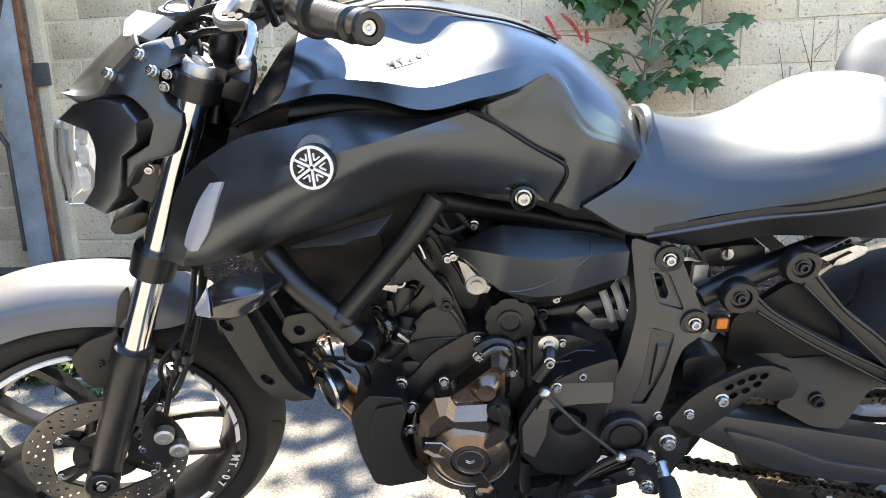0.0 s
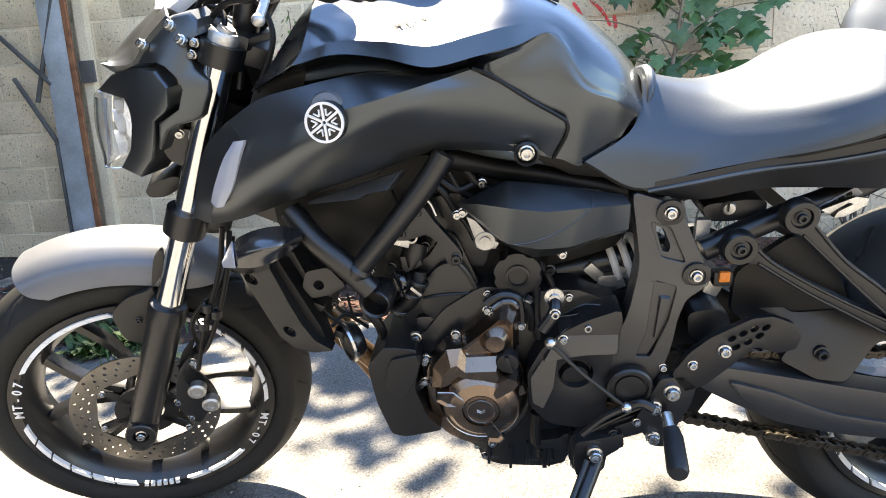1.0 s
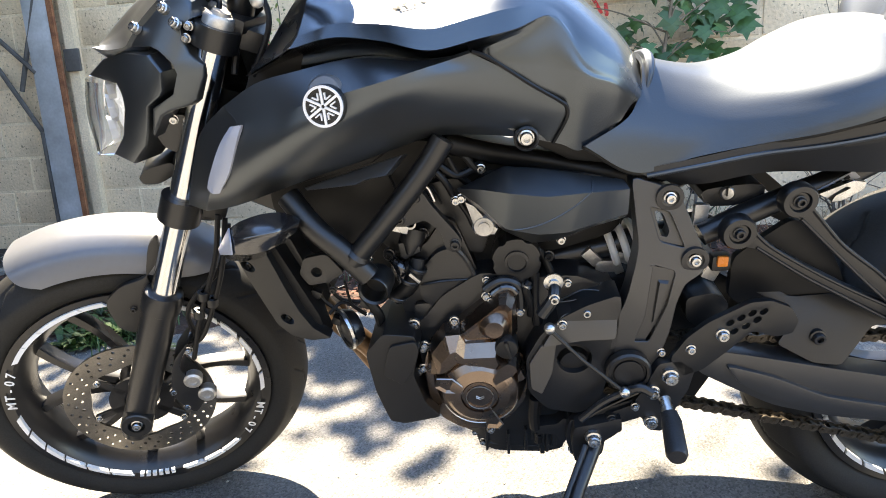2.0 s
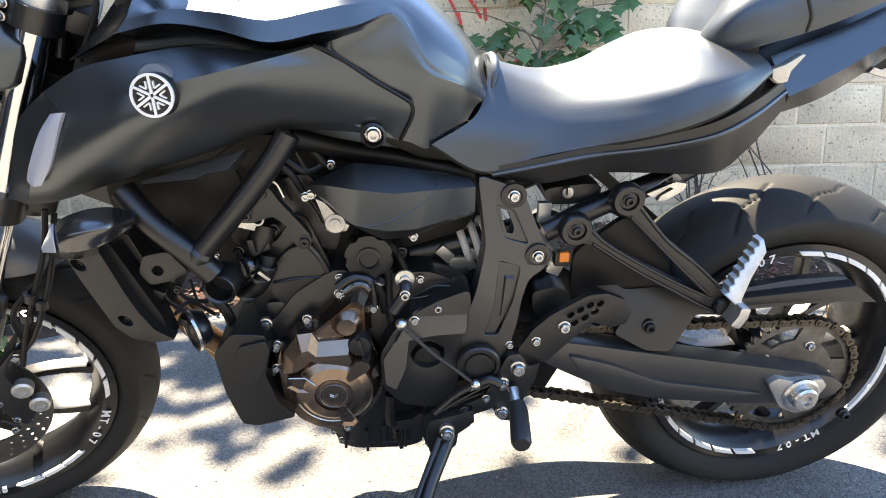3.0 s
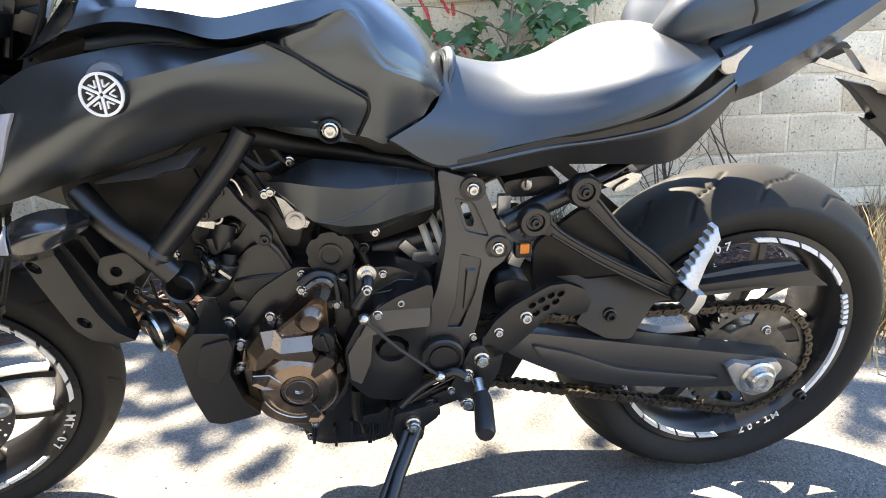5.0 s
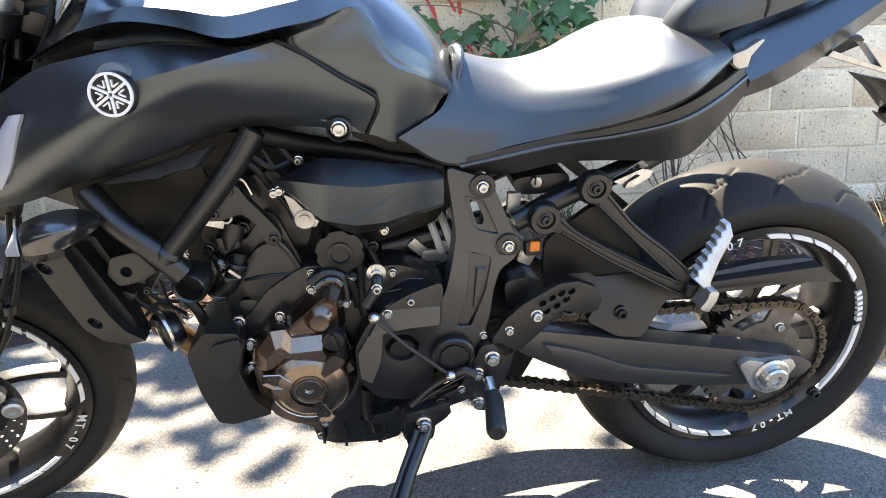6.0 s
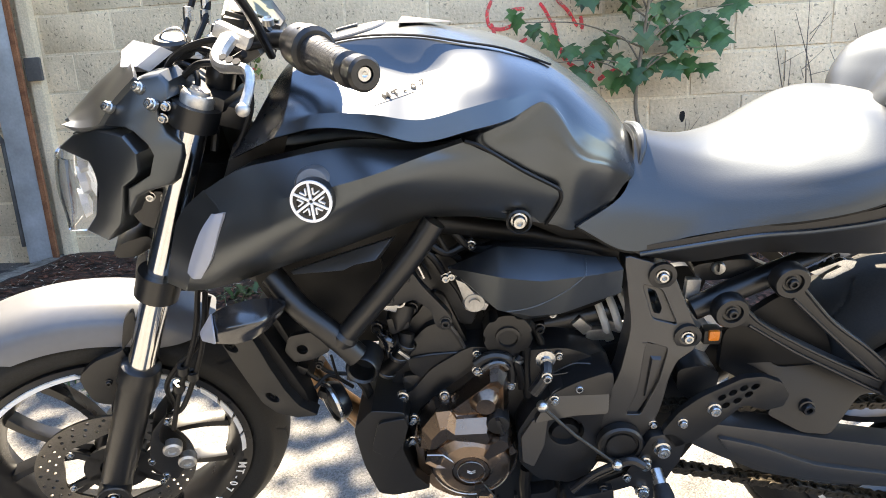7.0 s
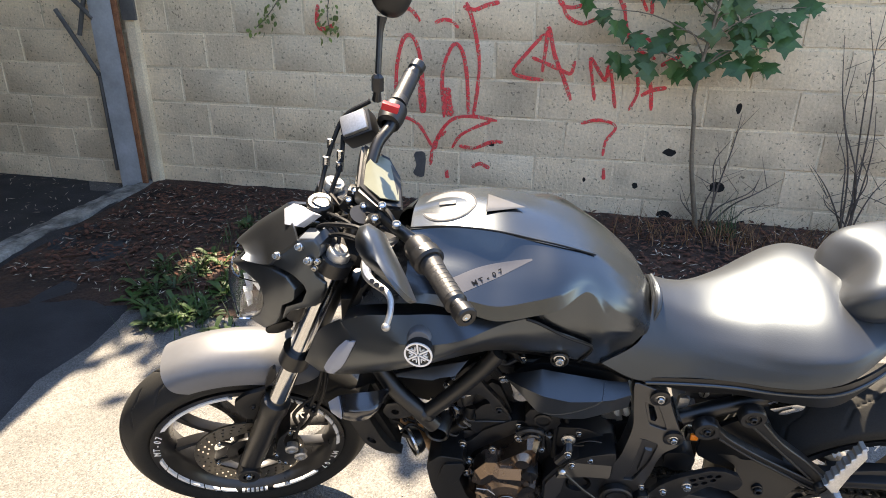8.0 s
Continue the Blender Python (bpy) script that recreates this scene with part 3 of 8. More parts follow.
bolt(guard, (-0.651, -0.089, 0.515), size=0.9, mesh=DARK_BOLT, m=STEER)

# -- brake caliper and hoses --
cal = [(-0.578, -0.1, 0.45), (-0.612, -0.1, 0.395), (-0.592, -0.1, 0.348), (-0.583, -0.1, 0.318), (-0.61, -0.1, 0.282), (-0.639, -0.1, 0.334), (-0.618, -0.1, 0.409)]
caliper = part("brake_caliper", plate(rounded([(p[0], p[2]) for p in cal]), -0.112, -0.06, bevel=0.006), M_CAST, bike, "black front brake caliper", STEER)
for p in [(-0.595, -0.112, 0.363), (-0.58, -0.112, 0.327)]:
    part("caliper_piston", lathe([(0, -0.01), (0.0155, -0.01), (0.0155, 0.004), (0.012, 0.007), (0.007, 0.007), (0.006, 0.004), (0, 0.004)], 20, p), M_ALLOY, caliper, "bare alloy caliper plug", STEER)
for p in [(-0.587, -0.108, 0.426), (-0.633, -0.108, 0.343), (-0.62, -0.108, 0.303)]:
    bolt(caliper, p, size=1.1, m=STEER)
for k, pts in enumerate(([(-0.477, -0.12, 0.676), (-0.496, -0.13, 0.61), (-0.522, -0.135, 0.555), (-0.551, -0.13, 0.491), (-0.58, -0.115, 0.412)],
                         [(-0.47, -0.11, 0.664), (-0.487, -0.135, 0.601), (-0.516, -0.135, 0.532), (-0.552, -0.125, 0.463), (-0.58, -0.11, 0.439)],
                         [(-0.469, -0.1, 0.648), (-0.497, -0.12, 0.583), (-0.535, -0.125, 0.551), (-0.564, -0.12, 0.51), (-0.567, -0.11, 0.455)])):
    part("brake_hose", sweep(pts, 0.0042, 8, 24), M_HOSE, bike, "", STEER)
for p in [(-0.529, -0.135, 0.548), (-0.519, -0.135, 0.533), (-0.545, -0.13, 0.512)]:
    part("hose_clip", lathe([(0.0035, -0.007), (0.009, -0.007), (0.009, 0.007), (0.0035, 0.007)], 12, p, (0.2, 0, 1)), M_PLASTIC, caliper, "", STEER)

# -- headlight --
h_ring = [(-0.608, -0.036, 0.856), (-0.566, -0.060, 0.879), (-0.519, -0.085, 0.890), (-0.471, -0.112, 0.887), (-0.456, -0.118, 0.865), (-0.461, -0.116, 0.841), (-0.468, -0.115, 0.833), (-0.489, -0.112, 0.820), (-0.501, -0.105, 0.790), (-0.514, -0.100, 0.763), (-0.548, -0.085, 0.734), (-0.580, -0.075, 0.747), (-0.550, -0.088, 0.776), (-0.534, -0.095, 0.807), (-0.531, -0.095, 0.833), (-0.538, -0.088, 0.849), (-0.572, -0.060, 0.851)]
w_ring = [(-0.478, -0.088, 0.926), (-0.447, -0.085, 0.951), (-0.418, -0.088, 0.955), (-0.408, -0.092, 0.945), (-0.409, -0.100, 0.926), (-0.424, -0.100, 0.919), (-0.426, -0.100, 0.901), (-0.420, -0.100, 0.884), (-0.403, -0.100, 0.869), (-0.406, -0.102, 0.853), (-0.421, -0.105, 0.823), (-0.428, -0.106, 0.818), (-0.460, -0.110, 0.812), (-0.475, -0.110, 0.805), (-0.492, -0.100, 0.785), (-0.499, -0.100, 0.774), (-0.500, -0.100, 0.781), (-0.484, -0.112, 0.817), (-0.449, -0.116, 0.835), (-0.437, -0.116, 0.861), (-0.440, -0.116, 0.874), (-0.456, -0.112, 0.891), (-0.468, -0.108, 0.896), (-0.508, -0.086, 0.895), (-0.499, -0.088, 0.905)]
ACROSS = Vector((0.31, 0.95, 0.0))                # from the lamp's left side to its right, with the bars turned


def far_side(ring):
    """The same ring on the lamp's other side."""
    mid = Vector((-0.545, 0.012, 0.0))
    return [Vector(p) - ACROSS * 2 * (Vector(p) - mid).dot(ACROSS) / ACROSS.length_squared for p in ring]


for k, (ring, back, label) in enumerate(((h_ring, (0.018, 0.05, 0.0), "matt black angular headlight cowl"), (w_ring, (0.012, 0.03, 0.004), "black angular headlight wing"))):
    b = loft([[Vector(p) + Vector(back) for p in ring], [Vector(p) + Vector(back) * 0.08 for p in ring], shrink(ring, 0.02, (0, -0.002, 0))], bevel=0.003)
    if k == 0:
        cowl = part("headlight_cowl", b, M_COVER, bike, label, angle=28)
    else:
        part("cowl_wing", b, M_COVER, cowl, label, angle=28)
    ring2 = far_side(ring)
    part("cowl_side", loft([[Vector(p) + Vector((0.03, -0.04, 0)) for p in ring2], ring2], bevel=0.003), M_COVER, cowl, angle=28)
v_near = [Vector(p) for p in ((-0.558, -0.068, 0.892), (-0.540, -0.075, 0.891), (-0.511, -0.084, 0.895), (-0.497, -0.088, 0.906), (-0.478, -0.088, 0.926), (-0.447, -0.085, 0.951))]
v_mid = [Vector(p) for p in ((-0.599, 0.0, 0.881), (-0.581, 0.0, 0.897), (-0.555, 0.0, 0.919), (-0.530, 0.0, 0.937), (-0.510, 0.0, 0.950), (-0.489, 0.0, 0.965))]
v_far = far_side(v_near)
part("cowl_top", skin([[p + Vector((0.01, 0.012, -0.014)) for p in v_near], v_near, [p.lerp(q, 0.45) + Vector((0, 0, 0.004)) for p, q in zip(v_near, v_mid)], v_mid, [p.lerp(q, 0.5) for p, q in zip(v_mid, v_far)], v_far], 18, sharp=(1,), thick=0.005), M_COVER, cowl, "black visor over the headlight", angle=26)
part("cowl_screen", loft([[Vector(p) + Vector((0.01, 0.01, -0.006)) for p in ((-0.486, -0.030, 0.972), (-0.467, -0.030, 0.984), (-0.425, -0.050, 0.978), (-0.457, -0.060, 0.957), (-0.480, -0.055, 0.957))], [(-0.486, -0.030, 0.976), (-0.467, -0.030, 0.988), (-0.425, -0.050, 0.981), (-0.457, -0.060, 0.960), (-0.480, -0.055, 0.960)]]), M_BADGE, cowl, "bright glossy dash cover")
for p in ((-0.488, -0.094, 0.919), (-0.427, -0.108, 0.922), (-0.445, -0.093, 0.94)):
    bolt(cowl, p, (-0.3, -0.8, 0.5), 1.2)
housing = [(-0.584, -0.030, 0.873), (-0.490, -0.070, 0.889), (-0.444, -0.070, 0.869), (-0.440, -0.070, 0.811), (-0.519, -0.070, 0.769), (-0.560, -0.050, 0.738), (-0.575, -0.050, 0.755), (-0.545, -0.060, 0.829)]
part("lamp_housing", loft([[Vector(p) + Vector((0.045, 0.12, 0)) for p in housing], housing]), M_HOSE, cowl)
l_out = [Vector(p) for p in ((-0.538, -0.088, 0.849), (-0.531, -0.095, 0.833), (-0.534, -0.095, 0.807), (-0.550, -0.088, 0.776), (-0.580, -0.075, 0.747))]
l_mid = [Vector(p) for p in ((-0.611, -0.034, 0.853), (-0.623, -0.030, 0.829), (-0.630, -0.030, 0.798), (-0.624, -0.036, 0.772), (-0.602, -0.055, 0.752))]
l_far = [p + Vector((-0.01, 0.06, 0)) for p in l_mid]
lens = part("headlight_lens", skin([l_far, l_mid, [p.lerp(q, 0.5) + Vector((-0.012, -0.012, 0)) for p, q in zip(l_mid, l_out)], l_out], 16, each=5, thick=0.004), M_LENS, cowl, "clear headlight glass with bright reflector")
lens.visible_shadow = False
lens.visible_shadow = False
part("reflector_bowl", skin([[p + Vector((0.02, 0.0, 0)) for p in l_far], [p + Vector((0.05, 0.03, 0)) for p in l_mid], [p.lerp(q, 0.5) + Vector((0.035, 0.03, 0)) for p, q in zip(l_mid, l_out)], [p + Vector((0.004, 0.006, 0)) for p in l_out]], 16, thick=0.002), M_LAMP_BOWL, lens, "bright aluminised reflector")
for p in ((-0.572, -0.03, 0.838), (-0.578, -0.03, 0.806), (-0.582, -0.035, 0.776)):
    part("reflector_facet", lathe([(0.002, 0), (0.018, 0.004), (0.021, 0.014)], 8, p, (-1, -0.6, 0)), M_LAMP_BOWL, lens)
chin = [(-0.569, 0.739), (-0.531, 0.745), (-0.526, 0.726), (-0.558, 0.712), (-0.58, 0.715), (-0.584, 0.727)]
part("cowl_chin", plate(rounded(chin), -0.06, 0.06, bevel=0.006), M_PLASTIC, cowl, "", STEER)
part("lamp_bracket", plate(rounded([(-0.522, 0.824), (-0.485, 0.825), (-0.49, 0.782), (-0.509, 0.767), (-0.527, 0.78), (-0.533, 0.799)]), -0.09, -0.06, bevel=0.004), M_CAST, cowl, "", STEER)
bolt(cowl, (-0.504, -0.092, 0.82), size=1.1, m=STEER)

# -- handlebar, grips, controls --
bar_pts = [(-0.168, -0.245, 0.978), (-0.204, -0.175, 0.981), (-0.235, -0.13, 0.988), (-0.286, -0.075, 0.987), (-0.341, 0, 0.995), (-0.336, 0.075, 1.049), (-0.317, 0.12, 1.071), (-0.309, 0.19, 1.094), (-0.299, 0.27, 1.109)]
handlebar = part("handlebar", sweep(bar_pts, 0.011, 12, 40), M_FRAME, bike, "black tube handlebar turned to the left")
for pts, end, rubber in (([(-0.135, -0.292, 0.976), (-0.158, -0.255, 0.976), (-0.19, -0.195, 0.976), (-0.205, -0.172, 0.981)], 0, 1), ([(-0.29, 0.305, 1.121), (-0.3, 0.275, 1.11), (-0.309, 0.215, 1.095), (-0.313, 0.175, 1.089)], 0, 1)):
    p = [Vector(q) for q in pts]
    part("grip", sweep([p[1], p[1].lerp(p[2], 0.5), p[2], p[3]], [0.0165, 0.0158, 0.0165, 0.019], 20), M_GRIP, handlebar, "ribbed black rubber grip")
    d = (p[0] - p[1]).normalized()
    part("bar_end", lathe([(0.017, -0.004), (0.0175, 0.004), (0.013, 0.008), (0.013, 0.016), (0.0165, 0.02), (0.0165, 0.036), (0.014, 0.039), (0.008, 0.039), (0.007, 0.033), (0, 0.033)], 20, p[1], d), M_FRAME, handlebar, "black bar end weight with steel screw")
    part("bar_end_screw", lathe([(0, 0.03), (0.0065, 0.03), (0.0065, 0.037), (0.003, 0.037), (0, 0.034)], 14, p[1], d), M_STEEL, handlebar)
    for k in range(7):
        c = p[1].lerp(p[3], 0.12 + 0.11 * k)
        part("grip_rib", lathe([(0.0155, -0.007), (0.0166, -0.006), (0.0166, 0.006), (0.0155, 0.007)], 20, c, d), M_GRIP, handlebar)
sw = [Vector(q) for q in [(-0.2, -0.18, 0.981), (-0.235, -0.13, 0.986)]]
d = (sw[0] - sw[1]).normalized()
switch = part("switch_housing", lathe([(0.012, 0), (0.021, 0.003), (0.024, 0.012), (0.022, 0.028), (0.026, 0.032), (0.026, 0.05), (0.022, 0.054), (0.012, 0.054)], 20, sw[1], d), M_PLASTIC, handlebar, "black switch housing")
part("switch_button", box(sw[1].lerp(sw[0], 0.4) + Vector((0.008, -0.014, 0.019)), (0.018, 0.016, 0.009), 0.003), M_CAST, switch)
rsw = [Vector(q) for q in [(-0.315, 0.17, 1.086), (-0.322, 0.125, 1.072)]]
d = (rsw[0] - rsw[1]).normalized()
part("switch_housing", lathe([(0.012, 0), (0.022, 0.003), (0.025, 0.02), (0.025, 0.045), (0.02, 0.05), (0.012, 0.05)], 20, rsw[1], d), M_PLASTIC, handlebar)
part("stop_switch", box((-0.313, 0.118, 1.11), (0.032, 0.014, 0.014), 0.003, Matrix.Rotation(0.3, 4, "Y")), M_RED, handlebar, "red engine stop switch")
for sy in (-0.05, 0.05):
    part("bar_riser", sweep([STEER @ (Vector((XF, sy, RF)) + HEAD * 0.67 + Vector((0.03, 0, 0))), Vector(bar_pts[4]) + Vector((0, sy, -0.01))], [0.018, 0.02], 14), M_FRAME, handlebar)
# clutch lever with its perch, brake reservoir on the far side
lev = [(-0.289, -0.14, 1), (-0.297, -0.17, 0.998), (-0.3, -0.2, 0.986), (-0.289, -0.22, 0.979), (-0.257, -0.25, 0.98), (-0.249, -0.272, 0.97), (-0.254, -0.29, 0.951)]
lever = part("clutch_lever", sweep(lev[1:], [0.0095, 0.0085, 0.0065, 0.0052, 0.0045, 0.005], 10, 24), M_ALLOY, bike, "bare alloy clutch lever")
part("lever_ball", blob(lev[-1], (0.0068, 0.0068, 0.0068)), M_ALLOY, lever)
part("lever_perch", box((-0.295, -0.155, 1.001), (0.04, 0.022, 0.016), 0.005, Matrix.Rotation(0.5, 4, "Y")), M_ALLOY, lever)
for p in [(-0.282, -0.232, 0.984), (-0.274, -0.238, 0.982), (-0.265, -0.245, 0.981)]:
    part("lever_hole", lathe([(0, 0), (0.004, 0), (0.004, 0.002), (0, 0.002)], 10, Vector(p) + Vector((0, -0.004, 0.006)), (0, -0.6, 0.8)), M_HOSE, lever)
res = Vector((-0.377, 0.13, 1.06))
rot = Matrix.Rotation(radians(42), 4, "X") @ Matrix.Rotation(radians(-12), 4, "Y") @ Matrix.Rotation(radians(18), 4, "Z")
reservoir = part("brake_reservoir", box(res, (0.062, 0.05, 0.045), 0.008, rot), M_PLASTIC, bike, "black brake fluid reservoir with pale cap")
part("reservoir_cap", box(res + rot @ Vector((0, 0, 0.026)), (0.05, 0.04, 0.012), 0.004, rot), M_ALLOY, reservoir, "scuffed pale cap")
for k, pts in enumerate(([(-0.36, 0.16, 1.103), (-0.408, 0.15, 1.077), (-0.429, 0.12, 1.038), (-0.443, 0.09, 0.992), (-0.447, 0.05, 0.96), (-0.446, 0.02, 0.947)], [(-0.408, 0.12, 1.05), (-0.41, 0.09, 1.006), (-0.421, 0.06, 0.974), (-0.433, 0.03, 0.939)],
                         [(-0.285, -0.08, 0.99), (-0.321, -0.05, 0.986), (-0.381, -0.02, 0.958), (-0.438, 0, 0.923), (-0.457, 0.02, 0.869)], [(-0.267, -0.1, 0.993), (-0.298, -0.06, 1.005), (-0.353, 0, 0.97), (-0.404, 0.02, 0.937)],
                         [(-0.307, -0.12, 0.986), (-0.336, -0.1, 0.991), (-0.38, -0.08, 0.981), (-0.413, -0.06, 0.963), (-0.437, -0.04, 0.932)], [(-0.299, -0.12, 0.976), (-0.328, -0.1, 0.965), (-0.371, -0.08, 0.961), (-0.418, -0.05, 0.933)])):
    part("control_cable", sweep(pts, 0.0045, 8, 24), M_HOSE, handlebar)
for p in [(-0.434, 0.12, 1.032), (-0.441, 0.1, 1.005), (-0.412, 0.1, 1.019), (-0.413, 0.09, 1)]:
    part("cable_sleeve", lathe([(0.004, -0.01), (0.0075, -0.009), (0.0075, 0.009), (0.004, 0.01)], 10, p, (0.1, 0.2, 1)), M_STEEL, handlebar)
ring_pts = [(-0.444, -0.02, 0.97), (-0.432, -0.02, 0.994), (-0.409, -0.02, 0.997), (-0.405, -0.02, 0.979), (-0.426, -0.02, 0.963), (-0.444, -0.02, 0.97)]
part("ignition_switch", lathe([(0, 0), (0.024, 0), (0.024, 0.02), (0.02, 0.024), (0.01, 0.024), (0, 0.02)], 20, (-0.427, -0.01, 0.964), (0.1, -0.2, 1)), M_PLASTIC, handlebar)
part("key_ring", sweep(ring_pts, 0.0018, 6, 24), M_STEEL, handlebar, "steel key ring")
# mirrors
blade = [Vector(p) for p in [(-0.269, -0.335, 1.137), (-0.264, -0.33, 1.15), (-0.252, -0.33, 1.155), (-0.238, -0.335, 1.149), (-0.222, -0.355, 1.131), (-0.204, -0.382, 1.117), (-0.189, -0.41, 1.107), (-0.196, -0.412, 1.106), (-0.218, -0.39, 1.11), (-0.254, -0.36, 1.116), (-0.268, -0.342, 1.125)]]
mn = (blade[4] - blade[9]).cross(blade[6] - blade[2]).normalized()
mn = mn if mn.y < 0 else -mn
mirror_l = part("mirror", loft([shrink(blade, 0.12, mn * -0.02), shrink(blade, 0.0, mn * -0.012), blade, shrink(blade, 0.16, mn * 0.012), shrink(blade, 0.5, mn * 0.021), shrink(blade, 0.8, mn * 0.023)]), M_COVER, bike, "matt black blade shaped mirror housing", angle=45)
part("mirror_stem", sweep([(-0.273, -0.1, 0.97), (-0.264, -0.18, 1.021), (-0.26, -0.26, 1.068), (-0.243, -0.34, 1.117)], 0.0055, 10, 16), M_FRAME, mirror_l)
stem = [(-0.333, 0.1, 1.13), (-0.329, 0.1, 1.16), (-0.325, 0.13, 1.237), (-0.321, 0.14, 1.264)]
mirror_r = part("mirror", blob((-0.305, 0.15, 1.309), (0.038, 0.018, 0.05), seg=24), M_PLASTIC, bike, "black mirror on a raised stem")
part("mirror_stem", sweep(stem, [0.009, 0.0055, 0.0055, 0.009], 10, 16), M_FRAME, mirror_r)
part("stem_nut", lathe([(0, -0.012), (0.011, -0.012), (0.011, 0.012), (0.006, 0.018), (0, 0.018)], 6, stem[1], (0.05, 0.1, 1)), M_CAST, mirror_r)
# instrument
corner = [Vector(q) for q in [(-0.354, 0.075, 1.049), (-0.314, 0.085, 1.019), (-0.294, 0.06, 0.994), (-0.276, -0.03, 0.997), (-0.308, -0.045, 1.011), (-0.349, 0, 1.012)]]
c = sum(corner, Vector()) / 6
nrm = (corner[1] - corner[4]).cross(corner[5] - corner[2]).normalized()
if nrm.x < 0:
    nrm = -nrm


def slab(ring, n, thick):
    b = bmesh.new()
    lo, hi = [b.verts.new(p) for p in ring], [b.verts.new(p + n * thick) for p in ring]
    b.faces.new(lo)
    b.faces.new(list(reversed(hi)))
    for i in range(len(ring)):
        b.faces.new((lo[i], hi[i], hi[(i + 1) % len(ring)], lo[(i + 1) % len(ring)]))
    bmesh.ops.recalc_face_normals(b, faces=b.faces)
    return b


bm = slab([c + (p - c) * 1.2 for p in corner], -nrm, 0.035)
bmesh.ops.bevel(bm, geom=bm.edges[:], offset=0.005, segments=2, affect="EDGES")
meter = part("instrument_panel", bm, M_PLASTIC, bike, "black instrument panel with pale screen")
part("screen", slab([c + (p - c) * 0.92 + nrm * 0.001 for p in corner], nrm, 0.002), M_LCD, meter, "pale yellowish liquid crystal screen")

# -- tank: lines from the crown over the flank to the wave edge, and the undercut below it --
t_rails = [[(-0.258, 0, 0.968), (-0.2, 0, 0.983), (-0.15, 0, 0.988), (-0.098, 0, 0.985), (-0.047, 0, 0.973), (0.003, 0, 0.957), (0.062, 0, 0.932), (0.112, 0, 0.898), (0.155, 0, 0.855), (0.188, 0, 0.801)],
           [(-0.256, -0.052, 0.962), (-0.2, -0.062, 0.975), (-0.152, -0.068, 0.979), (-0.099, -0.072, 0.976), (-0.048, -0.073, 0.966), (0.003, -0.073, 0.955), (0.06, -0.06, 0.931), (0.108, -0.05, 0.907), (0.15, -0.04, 0.868), (0.178, -0.035, 0.812)],
           [(-0.254, -0.093, 0.946), (-0.203, -0.09, 0.9485), (-0.152, -0.096, 0.9485), (-0.1, -0.101, 0.943), (-0.047, -0.107, 0.9475), (0.004, -0.108, 0.943), (0.056, -0.089, 0.922), (0.103, -0.082, 0.893), (0.145, -0.068, 0.85), (0.173, -0.058, 0.809)],
           [(-0.252, -0.13, 0.928), (-0.206, -0.128, 0.932), (-0.152, -0.134, 0.93), (-0.1, -0.138, 0.9215), (-0.047, -0.139, 0.9295), (0.002, -0.135, 0.93), (0.053, -0.103, 0.915), (0.098, -0.102, 0.88), (0.14, -0.086, 0.838), (0.17, -0.072, 0.807)],
           [(-0.258, -0.155, 0.903), (-0.208, -0.166, 0.914), (-0.154, -0.172, 0.911), (-0.1, -0.174, 0.9025), (-0.046, -0.167, 0.911), (0, -0.153, 0.917), (0.05, -0.112, 0.909), (0.095, -0.114, 0.866), (0.136, -0.096, 0.828), (0.168, -0.08, 0.805)],
           [(-0.268, -0.166, 0.889), (-0.212, -0.175, 0.9), (-0.155, -0.181, 0.8935), (-0.1, -0.184, 0.88), (-0.045, -0.177, 0.888), (0, -0.165, 0.895), (0.05, -0.121, 0.902), (0.09, -0.123, 0.85), (0.132, -0.104, 0.818), (0.166, -0.087, 0.802)],
           [(-0.268, -0.112, 0.876), (-0.212, -0.12, 0.888), (-0.155, -0.124, 0.882), (-0.1, -0.132, 0.866), (-0.044, -0.15, 0.873), (0, -0.143, 0.885), (0.05, -0.125, 0.895), (0.088, -0.13, 0.83), (0.13, -0.108, 0.806), (0.162, -0.09, 0.798)],
           [(-0.274, -0.105, 0.86), (-0.21, -0.112, 0.86), (-0.15, -0.12, 0.85), (-0.095, -0.13, 0.84), (-0.035, -0.148, 0.842), (0.008, -0.147, 0.838), (0.047, -0.137, 0.833), (0.084, -0.136, 0.8), (0.126, -0.115, 0.782), (0.153, -0.097, 0.783)],
           [(-0.282, -0.1, 0.833), (-0.215, -0.11, 0.832), (-0.137, -0.12, 0.824), (-0.075, -0.13, 0.81), (-0.021, -0.135, 0.776), (0.029, -0.126, 0.752), (0.06, -0.120, 0.742), (0.085, -0.112, 0.73), (0.115, -0.102, 0.745), (0.14, -0.095, 0.763)]]
# behind the wave edge the tank closes in smooth oval sections: top, half width, height of the widest place
for j, (zt, w, zm) in zip((7, 8, 9), ((0.899, 0.134, 0.782), (0.857, 0.114, 0.780), (0.804, 0.092, 0.772))):
    for k, f in enumerate((0.0, 0.25, 0.42, 0.56, 0.66, 0.74, 0.83, 0.93)):
        a = f * math.pi / 2
        t_rails[k][j] = (t_rails[k][j][0], -w * math.sin(a) ** 0.85, zm + (zt - zm) * math.cos(a) ** 0.52)
tank_shell = skin(both_sides(t_rails), 60, sharp=(3, 4, 7, 9, 12, 13), each=6, thick=0)
tank_tree = BVHTree.FromBMesh(tank_shell)
tank = part("fuel_tank", tank_shell, M_TANK, bike, "satin black fuel tank", angle=20)
